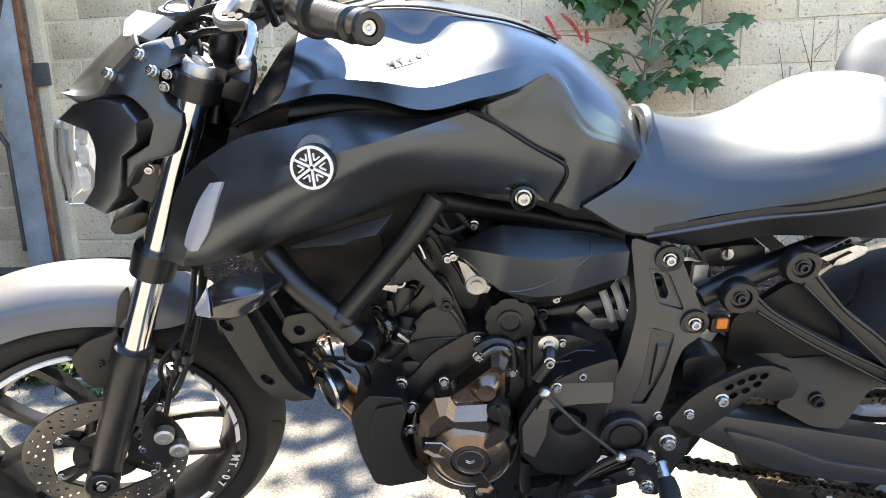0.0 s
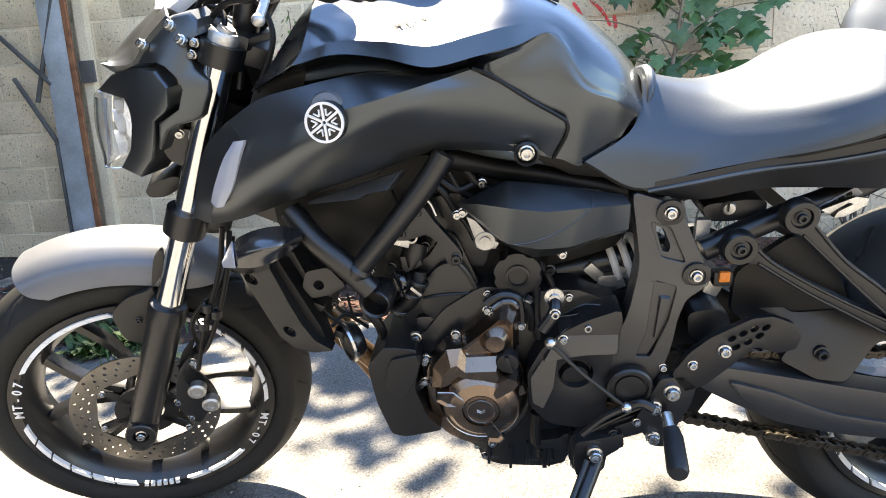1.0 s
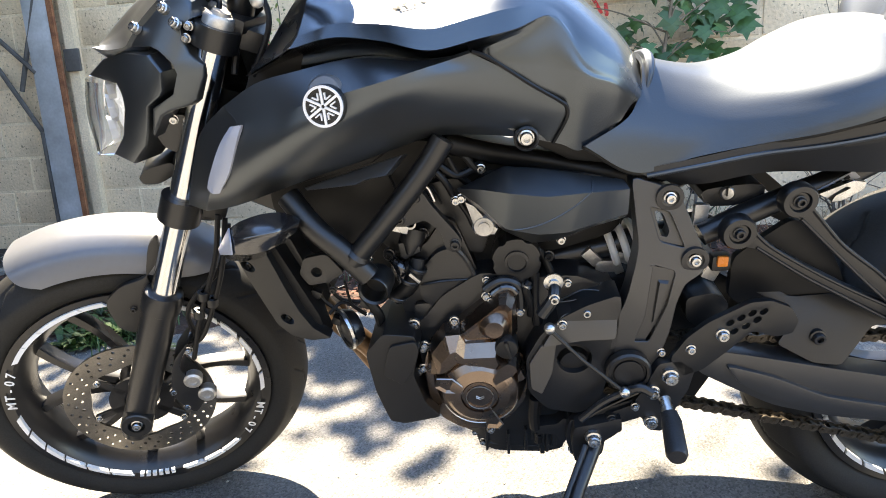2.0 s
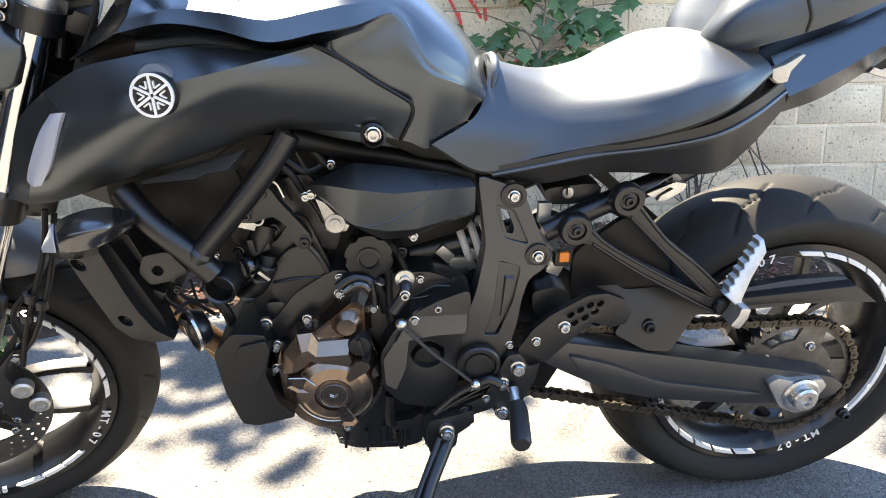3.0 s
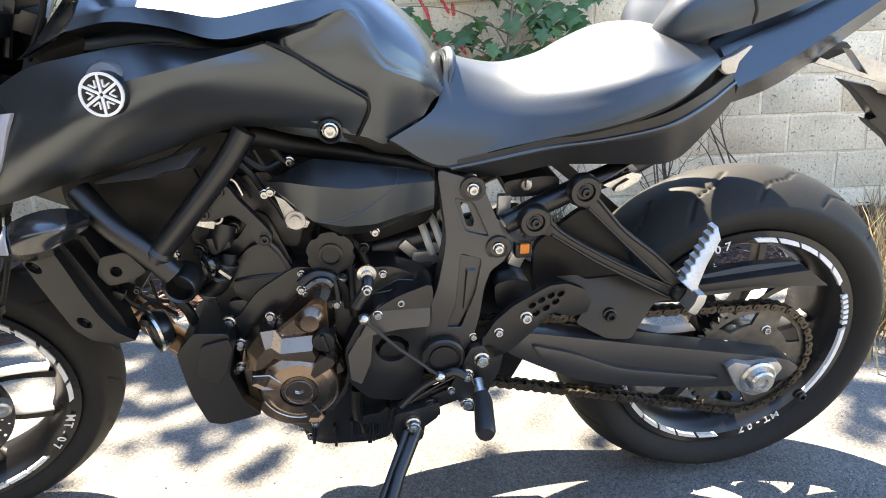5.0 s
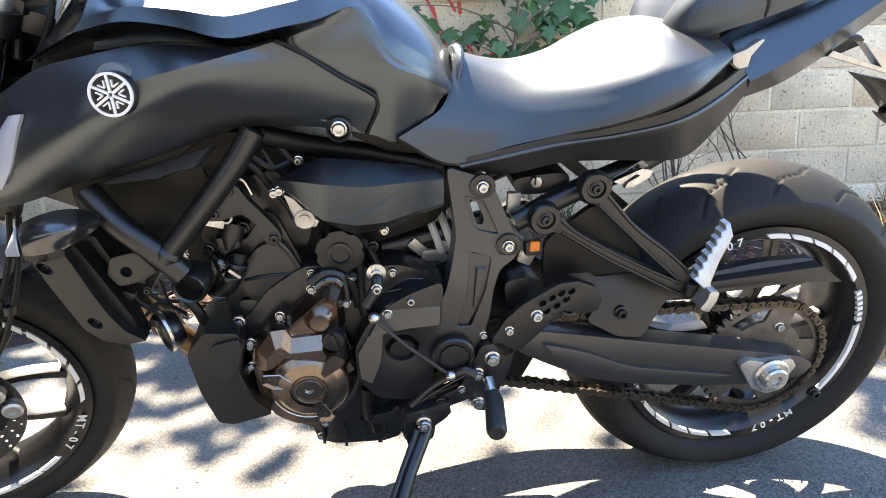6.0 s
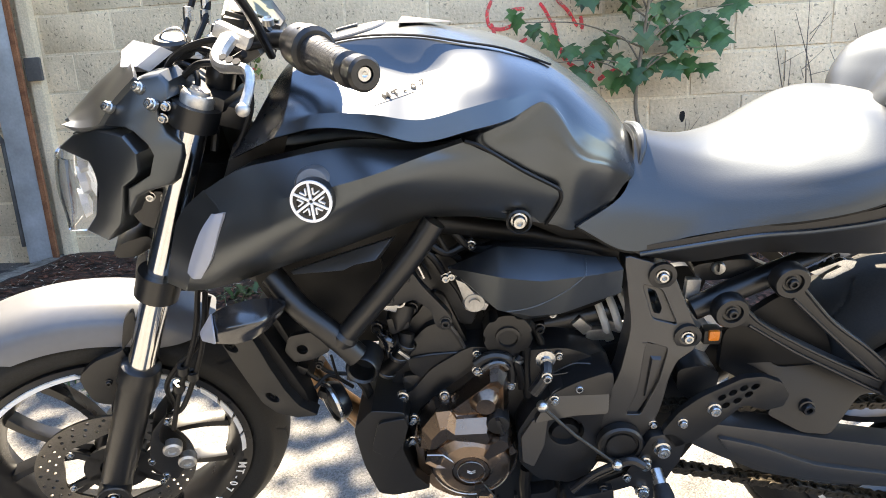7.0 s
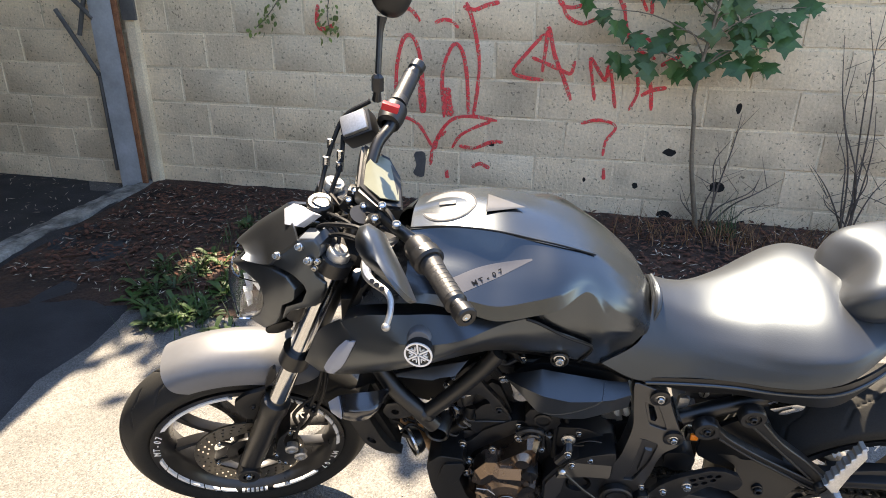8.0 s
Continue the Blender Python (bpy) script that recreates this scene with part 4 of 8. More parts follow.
part("tank_underside", plate([(-0.38, 0.79), (-0.345, 0.862), (-0.28, 0.886), (-0.14, 0.884), (-0.08, 0.80), (-0.2, 0.72), (-0.33, 0.69)], -0.1, 0.1, bevel=0.01), M_HOSE, tank, "dark underside of the tank")
# the two facets that turn forward to the steering head
for flip in (False, True):
    ahead = [(-0.266, -0.03, 0.955), (-0.282, -0.058, 0.936), (-0.300, -0.085, 0.908), (-0.320, -0.115, 0.876), (-0.338, -0.138, 0.856), (-0.325, -0.05, 0.85)]
    b = skin([[ahead[k], t_rails[k + 1][0]] for k in range(6)], 8, sharp=(4,), each=5, thick=0.004)
    part("tank_shoulder", mirrored(b) if flip else b, M_TANK, tank, angle=24)


def on_tank(p, out):
    """The point of the tank's flank below p, raised by out, and the way it faces there."""
    hit = tank_tree.ray_cast(p + n_t * 0.05, -n_t)
    return (p if hit[0] is None else hit[0]) + n_t * out


seam = [Vector(p) + Vector((0, -0.001, 0.0025)) for p in t_rails[1][:7]]
part("tank_seam", sweep(seam, 0.0016, 6, 48), M_HOSE, tank)
cap_c = Vector((-0.195, 0, 0.9815))
tilt = Vector((-0.19, 0, 1))
part("tank_cap", lathe([(0.05, -0.014), (0.05, -0.0025), (0.0488, -0.0012), (0.0482, -0.0012), (0.0479, -0.003), (0.047, -0.003), (0.0465, -0.001), (0.02, 0.0005), (0, 0.0005)], 48, cap_c, tilt), M_CAP, tank, "grey round fuel cap")
recess = [(-0.128, -0.03), (-0.128, 0.03), (-0.06, 0.0)]
part("tank_recess", loft([[(x, y, 0.9905 - 0.10 * (x + 0.128) - 0.9 * y * y) for x, y in recess], [(x * 0.9 - 0.011, y * 0.75, 0.9925 - 0.10 * (x + 0.128)) for x, y in recess]]), M_CAP, tank, "grey wedge behind the fuel cap")
part("cap_latch", box(cap_c + Vector((-0.002, 0, 0.0035)), (0.03, 0.011, 0.003), 0.0015, Matrix.Rotation(-0.19, 4, "Y")), M_CAP, tank)

n_t = Vector((0.03, -0.62, 0.785)).normalized()
tri_a, tri_b, tri_c, tri_d = (Vector(q) + n_t * 0.002 for q in ((-0.179, -0.145, 0.932), (-0.158, -0.160, 0.912), (-0.038, -0.105, 0.954), (-0.117, -0.125, 0.956)))
top_edge = catmull([tri_a, tri_d, tri_c], 16)
rows = [[on_tank(Vector(top_edge[i]).lerp(tri_b.lerp(tri_c, i / 16), k / 5), 0.0004) for k in range(6)] for i in range(16)]
decal = part("tank_decal", grid_mesh(rows), M_DECAL, tank, "pale tapering decal with dark lettering")
t_dir = (tri_c - tri_b).normalized()
t_up = n_t.cross(t_dir)
for i, me in enumerate(letters("MT-07", 0.0125)):
    me.materials.clear()
    me.materials.append(M_HOSE)
    o = on_tank(tri_b.lerp(tri_c, 0.2 + 0.085 * i) + t_up * 0.003, 0.001)
    piece("letter", me, decal, Matrix(((t_dir.x, t_up.x, n_t.x, o.x), (t_dir.y, t_up.y, n_t.y, o.y), (t_dir.z, t_up.z, n_t.z, o.z), (0, 0, 0, 1))))

# -- side cover with badge and reflector --
c_rails = [[(-0.366, -0.1, 0.815), (-0.318, -0.11, 0.845), (-0.265, -0.118, 0.858), (-0.205, -0.12, 0.868), (-0.16, -0.12, 0.868), (-0.12, -0.12, 0.862), (-0.084, -0.13, 0.864), (-0.055, -0.14, 0.870)],
           [(-0.372, -0.145, 0.822), (-0.320, -0.157, 0.85), (-0.265, -0.166, 0.863), (-0.205, -0.170, 0.8735), (-0.16, -0.169, 0.8725), (-0.12, -0.167, 0.867), (-0.084, -0.163, 0.868), (-0.055, -0.160, 0.874)],
           [(-0.350, -0.166, 0.803), (-0.292, -0.187, 0.815), (-0.252, -0.200, 0.829), (-0.199, -0.209, 0.842), (-0.152, -0.204, 0.852), (-0.112, -0.183, 0.859), (-0.084, -0.170, 0.864), (-0.052, -0.164, 0.8715)],
           [(-0.365, -0.170, 0.775), (-0.305, -0.192, 0.785), (-0.26, -0.205, 0.797), (-0.203, -0.210, 0.812), (-0.148, -0.199, 0.83), (-0.095, -0.179, 0.84), (-0.05, -0.168, 0.845), (0.0, -0.159, 0.842)],
           [(-0.395, -0.164, 0.735), (-0.335, -0.182, 0.748), (-0.27, -0.192, 0.765), (-0.21, -0.191, 0.782), (-0.15, -0.178, 0.8), (-0.085, -0.165, 0.81), (-0.01, -0.155, 0.812), (0.06, -0.14, 0.8)],
           [(-0.418, -0.150, 0.70), (-0.36, -0.165, 0.712), (-0.28, -0.172, 0.737), (-0.215, -0.168, 0.757), (-0.15, -0.155, 0.772), (-0.09, -0.147, 0.782), (-0.01, -0.142, 0.782), (0.0635, -0.136, 0.785)],
           [(-0.434, -0.130, 0.674), (-0.378, -0.145, 0.687), (-0.282, -0.152, 0.719), (-0.22, -0.15, 0.736), (-0.152, -0.138, 0.754), (-0.1, -0.13, 0.765), (-0.017, -0.125, 0.759), (0.048, -0.124, 0.747)]]
nose = [(-0.376, -0.138, 0.82), (-0.406, -0.132, 0.797), (-0.425, -0.127, 0.775), (-0.44, -0.122, 0.745), (-0.458, -0.115, 0.704), (-0.470, -0.108, 0.677)]
for flip in (False, True):
    b = skin(c_rails, 44, sharp=(1, 2), each=6, thick=0.004)
    cover = part("side_cover", mirrored(b) if flip else b, M_COVER, bike, "matt black tank side cover", angle=18)
    b = skin([nose, [r[0] for r in c_rails[1:]], [(x + 0.004, y + 0.006, z) for x, y, z in (r[0] for r in c_rails[1:])]], 20, sharp=(1,), thick=0.003)
    part("cover_nose", mirrored(b) if flip else b, M_COVER, cover, angle=24)
    if not flip:
        left_cover = cover
part("side_reflector", skin([[(-0.359, -0.1695, 0.801), (-0.379, -0.168, 0.777), (-0.401, -0.164, 0.740), (-0.412, -0.160, 0.718)], [(-0.351, -0.176, 0.803), (-0.364, -0.177, 0.782), (-0.386, -0.173, 0.742), (-0.403, -0.168, 0.713)], [(-0.341, -0.177, 0.804), (-0.349, -0.180, 0.787), (-0.370, -0.177, 0.743), (-0.392, -0.169, 0.713)]], 16, each=4, thick=0.006), M_REFLECTOR, left_cover, "pale grey side reflector")
badge_c = Vector((-0.222, -0.216, 0.83))
bn = Vector((-0.08, -1, 0.12)).normalized()
badge = part("badge", lathe([(0, -0.012), (0.0245, -0.012), (0.0245, 0.004), (0.023, 0.006), (0.017, 0.006), (0.017, 0.004), (0, 0.004)], 40, badge_c, bn), M_CAST, left_cover, "round chrome and black badge")
part("badge_ring", lathe([(0.0208, 0.004), (0.0208, 0.0075), (0.0238, 0.0075), (0.0238, 0.004)], 40, badge_c, bn), M_BADGE, badge)
q = toward(badge_c, bn)
for k in range(6):
    turn = q @ Matrix.Rotation(k * PI / 3 + PI / 6, 4, "Z")
    part("badge_bar", box((0.0115, 0, 0.0055), (0.019, 0.003, 0.004), 0.0008), M_BADGE, badge, m=turn)
    for w in (-1, 1):
        part("badge_bar", box((0.0115, 0.0042 * w, 0.0055), (0.008, 0.0017, 0.004), 0.0005), M_BADGE, badge, m=turn)
boss = Vector((-0.223, -0.2, 0.842))
part("badge_boss", lathe([(0.024, -0.03), (0.022, 0.0), (0.018, 0.006), (0.0, 0.008)], 28, boss, Vector((-0.05, -1, 0.35))), M_GREY, left_cover)
bolt(left_cover, Vector((0.013, -0.138, 0.758)) + Vector((0, 0.002, 0)), size=1.65)
part("bolt_seat", lathe([(0.0115, -0.006), (0.0165, -0.006), (0.0165, 0.003), (0.014, 0.005), (0.0115, 0.0)], 24, (0.013, -0.136, 0.757)), M_PLASTIC, left_cover)
part("cover_seam", sweep([(-0.051, -0.166, 0.873), (-0.03, -0.165, 0.864), (0.017, -0.156, 0.830), (0.055, -0.143, 0.804), (0.064, -0.139, 0.794), (0.063, -0.136, 0.778), (0.048, -0.126, 0.746)], 0.0026, 6, 32), M_HOSE, left_cover)
winglet = [(-0.282, -0.156, 0.711), (-0.213, -0.15, 0.73), (-0.148, -0.144, 0.746), (-0.169, -0.166, 0.726), (-0.196, -0.17, 0.723), (-0.21, -0.172, 0.717), (-0.277, -0.162, 0.709)]
part("cover_winglet", loft([[Vector(p) + Vector((0.004, 0.02, -0.006)) for p in winglet], winglet], bevel=0.0015), M_SATIN, left_cover)

# -- seats --
s_rails = [[(0.178, 0, 0.832), (0.225, 0, 0.818), (0.275, 0, 0.812), (0.338, 0, 0.822), (0.392, 0, 0.844), (0.445, 0, 0.864), (0.485, 0, 0.866), (0.55, 0, 0.848)],
           [(0.177, -0.028, 0.829), (0.224, -0.036, 0.813), (0.274, -0.050, 0.806), (0.336, -0.066, 0.816), (0.388, -0.084, 0.836), (0.440, -0.096, 0.853), (0.482, -0.094, 0.855), (0.547, -0.066, 0.845)],
           [(0.175, -0.044, 0.820), (0.223, -0.060, 0.798), (0.271, -0.082, 0.786), (0.334, -0.110, 0.795), (0.383, -0.137, 0.809), (0.432, -0.154, 0.826), (0.478, -0.151, 0.834), (0.545, -0.104, 0.839)],
           [(0.171, -0.062, 0.800), (0.221, -0.084, 0.772), (0.268, -0.102, 0.763), (0.330, -0.128, 0.774), (0.380, -0.153, 0.788), (0.428, -0.169, 0.806), (0.476, -0.165, 0.820), (0.544, -0.117, 0.835)],
           [(0.150, -0.092, 0.766), (0.205, -0.104, 0.738), (0.258, -0.113, 0.738), (0.322, -0.137, 0.752), (0.374, -0.161, 0.767), (0.424, -0.177, 0.786), (0.475, -0.172, 0.806), (0.545, -0.123, 0.830)],
           [(0.090, -0.118, 0.737), (0.161, -0.112, 0.695), (0.236, -0.117, 0.715), (0.312, -0.139, 0.736), (0.368, -0.162, 0.752), (0.422, -0.178, 0.772), (0.476, -0.173, 0.795), (0.547, -0.124, 0.826)]]
seat = part("rider_seat", skin(both_sides(s_rails), 52, each=6, thick=0.006), M_SEAT, bike, "black vinyl rider seat", angle=60)
for sy in (1, -1):
    part("seat_skirt", skin([[Vector((p[0], sy * (p[1] + 0.006), p[2] + 0.006)) for p in s_rails[5][1:]], [Vector((p[0], sy * (p[1] + 0.016), p[2] - 0.03)) for p in s_rails[5][1:]]], 24, thick=0.003), M_HOSE, seat)
part("seat_base", plate([(p[0], p[2] - 0.012) for p in s_rails[5][1:]] + [(p[0], p[2] + 0.03) for p in reversed(s_rails[5][1:])], -0.08, 0.08), M_HOSE, seat)
part("seat_hinge_block", plate([(0.021, 0.759), (0.133, 0.756), (0.158, 0.701), (0.074, 0.713), (0.029, 0.736)], -0.1, 0.1, bevel=0.004), M_HOSE, seat)
piping = [Vector(p) + Vector((0, 0.006, -0.003)) for p in s_rails[5]]
part("seat_piping", sweep(piping, 0.003, 8, 40), M_RUBBER, seat)
p_rails = [[(0.497, 0, 0.851), (0.516, 0, 0.889), (0.539, 0, 0.925), (0.577, 0, 0.937), (0.632, 0, 0.943), (0.695, 0, 0.952), (0.77, 0, 0.971)],
           [(0.479, -0.035, 0.852), (0.488, -0.065, 0.88), (0.512, -0.08, 0.91), (0.553, -0.082, 0.926), (0.599, -0.082, 0.934), (0.655, -0.078, 0.945), (0.739, -0.06, 0.963)],
           [(0.475, -0.05, 0.849), (0.492, -0.085, 0.858), (0.525, -0.1, 0.88), (0.574, -0.1, 0.895), (0.622, -0.1, 0.91), (0.674, -0.095, 0.926), (0.745, -0.078, 0.951)],
           [(0.491, -0.045, 0.839), (0.506, -0.078, 0.845), (0.537, -0.094, 0.858), (0.587, -0.094, 0.871), (0.636, -0.094, 0.887), (0.688, -0.09, 0.906), (0.763, -0.072, 0.932)]]
pillion = part("pillion_seat", skin(both_sides(p_rails), 36, each=6, thick=0.006), M_SEAT, bike, "black vinyl pillion seat", angle=60)
part("seat_strap", sweep([Vector(p) for p in [(0.596, -0.097, 0.874), (0.594, -0.104, 0.894), (0.584, -0.1, 0.919), (0.572, -0.09, 0.934), (0.584, -0.05, 0.943), (0.615, 0, 0.942)]], 0.004, 8, 28), M_HOSE, pillion)

# -- tail and seat rail covers --
f_rails = [[(0.571, -0.072, 0.838), (0.602, -0.076, 0.851), (0.653, -0.074, 0.870), (0.714, -0.066, 0.895), (0.795, -0.054, 0.930), (0.895, -0.034, 0.970)],
           [(0.588, -0.108, 0.789), (0.622, -0.110, 0.806), (0.671, -0.105, 0.831), (0.733, -0.094, 0.863), (0.820, -0.077, 0.910), (0.918, -0.052, 0.955)],
           [(0.608, -0.07, 0.758), (0.658, -0.07, 0.775), (0.707, -0.066, 0.801), (0.778, -0.056, 0.844), (0.864, -0.044, 0.899), (0.949, -0.03, 0.95)]]
for flip in (False, True):
    b = skin(f_rails, 30, sharp=(1,), thick=0.004)
    tail = part("tail_fairing", mirrored(b) if flip else b, M_TANK, bike, "satin black tail fairing", angle=30)
part("tail_core", plate([(0.542, 0.768), (0.603, 0.821), (0.718, 0.881), (0.815, 0.928), (0.896, 0.963), (0.92, 0.952), (0.775, 0.848), (0.652, 0.774), (0.594, 0.741)], -0.055, 0.055, bevel=0.01), M_PLASTIC, bike)
clip = [(0.547, 0.829), (0.564, 0.835), (0.585, 0.848), (0.59, 0.847), (0.574, 0.826), (0.572, 0.812), (0.559, 0.809), (0.549, 0.817)]
part("tail_clip", plate(clip, -0.122, -0.11, bevel=0.002), M_ALLOY, tail, "bright tail clip")
g_rails = [[(0.159, -0.108, 0.697), (0.232, -0.118, 0.713), (0.309, -0.136, 0.734), (0.379, -0.158, 0.750), (0.451, -0.172, 0.772), (0.509, -0.158, 0.795), (0.569, -0.118, 0.812)],
           [(0.175, -0.112, 0.689), (0.240, -0.122, 0.703), (0.312, -0.140, 0.722), (0.384, -0.160, 0.736), (0.456, -0.172, 0.754), (0.514, -0.156, 0.775), (0.577, -0.114, 0.796)],
           [(0.225, -0.105, 0.673), (0.258, -0.115, 0.677), (0.32, -0.128, 0.693), (0.395, -0.14, 0.695), (0.48, -0.142, 0.693), (0.531, -0.125, 0.718), (0.599, -0.09, 0.771)]]
for flip in (False, True):
    b = skin(g_rails, 36, sharp=(1,), thick=0.004)
    rail_cover = part("seat_rail_cover", mirrored(b) if flip else b, M_PLASTIC, bike, "black cover along the seat rail", angle=30)
    b = sweep([Vector(p) + Vector((0, -0.001, 0.001)) for p in g_rails[1]], 0.0032, 8, 36)
    part("cover_lip", mirrored(b) if flip else b, M_COVER, rail_cover)

lip = [(0.182, 0.03, 0.828), (0.185, -0.01, 0.834), (0.186, -0.035, 0.829), (0.184, -0.052, 0.815), (0.178, -0.064, 0.792)]
part("seat_lip", sweep(lip, [0.004, 0.0065, 0.007, 0.0055, 0.0015], 10, 24), M_SEAT, seat)

for k, pts in enumerate(([(-0.408, -0.03, 0.971), (-0.367, -0.06, 0.976), (-0.326, -0.08, 0.959), (-0.308, -0.1, 0.915), (-0.342, -0.1, 0.85)], [(-0.4, 0.02, 0.971), (-0.361, -0.02, 0.974), (-0.32, -0.06, 0.974), (-0.272, -0.1, 0.985)], [(-0.444, 0.02, 0.959), (-0.404, -0.02, 0.938), (-0.37, -0.05, 0.911), (-0.379, -0.07, 0.849)],
                         [(-0.454, 0, 0.941), (-0.407, -0.04, 0.957), (-0.383, -0.06, 0.942), (-0.39, -0.09, 0.902)], [(-0.337, 0.03, 0.995), (-0.353, 0, 0.97), (-0.383, 0, 0.96), (-0.418, 0.03, 0.973)])):
    part("control_cable", sweep(pts, 0.0038 + 0.0006 * (k % 3), 8, 24), M_HOSE, handlebar)
for k, p in enumerate([(-0.365, 0.02, 0.982), (-0.34, -0.02, 0.975), (-0.375, 0.01, 0.967), (-0.3, -0.05, 0.996), (-0.312, -0.06, 0.976), (-0.267, -0.1, 0.993)]):
    part("clamp_screw", lathe([(0, -0.004), (0.007, -0.004), (0.007, 0.003), (0.0045, 0.0045), (0.003, 0.002), (0, 0.002)], 12, Vector(p) + Vector((0, -0.012, 0.016)), (0.1, -0.3, 1)), M_STEEL, handlebar)
    if k % 2 == 0:
        part("bar_clamp", box(p, (0.034, 0.026, 0.026), 0.006, Matrix.Rotation(0.3 + 0.2 * k, 4, "Y")), M_CAST, handlebar)
part("yoke_cover", box(Vector((-0.382, -0.03, 0.921)), (0.07, 0.1, 0.02), 0.008, Matrix.Rotation(0.4, 4, "Y")), M_PLASTIC, handlebar)

# -- intake cover --
a_rails = [[(-0.081, -0.112, 0.684), (-0.049, -0.12, 0.701), (-0.014, -0.124, 0.717), (0.031, -0.126, 0.712), (0.069, -0.124, 0.705), (0.105, -0.12, 0.696), (0.144, -0.112, 0.687)],
           [(-0.080, -0.124, 0.688), (-0.050, -0.15, 0.695), (-0.010, -0.168, 0.694), (0.037, -0.172, 0.689), (0.081, -0.168, 0.690), (0.115, -0.158, 0.688), (0.148, -0.138, 0.682)],
           [(-0.079, -0.12, 0.682), (-0.052, -0.142, 0.670), (-0.018, -0.158, 0.641), (0.026, -0.162, 0.632), (0.066, -0.16, 0.633), (0.107, -0.15, 0.641), (0.148, -0.134, 0.645)],
           [(-0.079, -0.1, 0.672), (-0.052, -0.11, 0.650), (-0.018, -0.118, 0.620), (0.020, -0.12, 0.601), (0.056, -0.12, 0.604), (0.099, -0.115, 0.618), (0.150, -0.105, 0.628)]]
intake_shell = skin(a_rails, 36, sharp=(1, 2), each=6, thick=0.004, straight=True)
intake_tree = BVHTree.FromBMesh(intake_shell)
intake = part("intake_cover", intake_shell, M_COVER, bike, "satin black intake side cover", angle=22)
crease = []
for x, _, z in catmull([(0.102, 0, 0.700), (0.094, 0, 0.690), (0.073, 0, 0.672), (0.046, 0, 0.655), (0.016, 0, 0.643), (-0.006, 0, 0.639)], 24):
    hit = intake_tree.ray_cast(Vector((x, -0.4, z)), Vector((0, 1, 0)))[0]
    if hit is not None:
        crease.append(hit)
part("intake_crease", sweep(crease, 0.0012, 6), M_COVER, intake)
part("intake_box", plate(rounded([(-0.076, 0.669), (-0.01, 0.703), (0.146, 0.684), (0.16, 0.631), (0.065, 0.587), (0.02, 0.593)]), -0.09, 0.09, bevel=0.01), M_PLASTIC, intake)

# -- frame --
frame_ob = part("frame", sweep([(-0.094, -0.135, 0.762), (-0.122, -0.14, 0.722), (-0.174, -0.147, 0.661), (-0.226, -0.15, 0.603)], 0.0155, 18, 12), M_FRAME, bike, "black tubular steel frame")
part("frame_tube", sweep([(-0.318, -0.12, 0.687), (-0.283, -0.14, 0.647), (-0.243, -0.15, 0.611), (-0.211, -0.152, 0.573)], 0.017, 18, 12), M_FRAME, frame_ob)
part("frame_tube", sweep([(-0.099, -0.1, 0.748), (-0.033, -0.07, 0.72), (0.046, -0.065, 0.702), (0.154, -0.08, 0.68)], 0.015, 14, 12), M_HOSE, frame_ob)
for p in [(-0.049, -0.085, 0.701), (-0.061, -0.085, 0.736), (-0.031, -0.075, 0.724)]:
    bolt(frame_ob, p, size=0.8)
part("loom", sweep([(-0.087, -0.09, 0.734), (-0.068, -0.09, 0.721), (-0.054, -0.09, 0.703), (-0.033, -0.08, 0.692), (-0.002, -0.07, 0.693)], 0.0055, 8, 20), M_HOSE, frame_ob)
part("loom", sweep([(-0.093, -0.1, 0.726), (-0.081, -0.1, 0.702), (-0.065, -0.09, 0.684)], 0.004, 8, 14), M_HOSE, frame_ob)
part("frame_tube", mirrored(sweep([(-0.094, -0.135, 0.762), (-0.122, -0.14, 0.722), (-0.174, -0.147, 0.661), (-0.226, -0.15, 0.603)], 0.0155, 18, 12)), M_FRAME, frame_ob)
part("frame_tube", mirrored(sweep([(-0.318, -0.12, 0.687), (-0.283, -0.14, 0.647), (-0.243, -0.15, 0.611), (-0.211, -0.152, 0.573)], 0.017, 18, 12)), M_FRAME, frame_ob)
part("steering_head", lathe([(0.0, 0.38), (0.033, 0.38), (0.033, 0.6), (0.0, 0.6)], 24, Vector((XF + 0.04, 0, RF - 0.02)), HEAD), M_FRAME, frame_ob)
part("head_gusset", plate([(-0.402, 0.791), (-0.213, 0.788), (-0.118, 0.723), (-0.235, 0.62), (-0.345, 0.625), (-0.413, 0.658)], -0.05, 0.05, bevel=0.01), M_CAST, frame_ob)
stub = Vector((-0.206, -0.15, 0.553))
part("mount_boss", lathe([(0.012, -0.03), (0.0235, -0.03), (0.0235, 0.008), (0.0215, 0.011), (0.0185, 0.008), (0.0185, -0.02), (0, -0.02)], 28, stub, (-0.1, -1, -0.05)), M_FRAME, frame_ob)
weld = (-0.226, -0.15, 0.603)
part("weld_collar", lathe([(0.015, -0.008), (0.019, -0.006), (0.0195, 0.004), (0.0155, 0.01)], 20, weld, Vector((0.62, 0, 0.75))), M_FRAME, frame_ob)
part("radiator_bracket", plate(rounded([(-0.31, 0.593), (-0.276, 0.599), (-0.253, 0.567), (-0.278, 0.553), (-0.308, 0.548), (-0.32, 0.568)], 3, 0.2), -0.128, -0.118, [ring_outline(*(-0.294, 0.57), 0.008, 12)], 0.002), M_CAST, frame_ob)
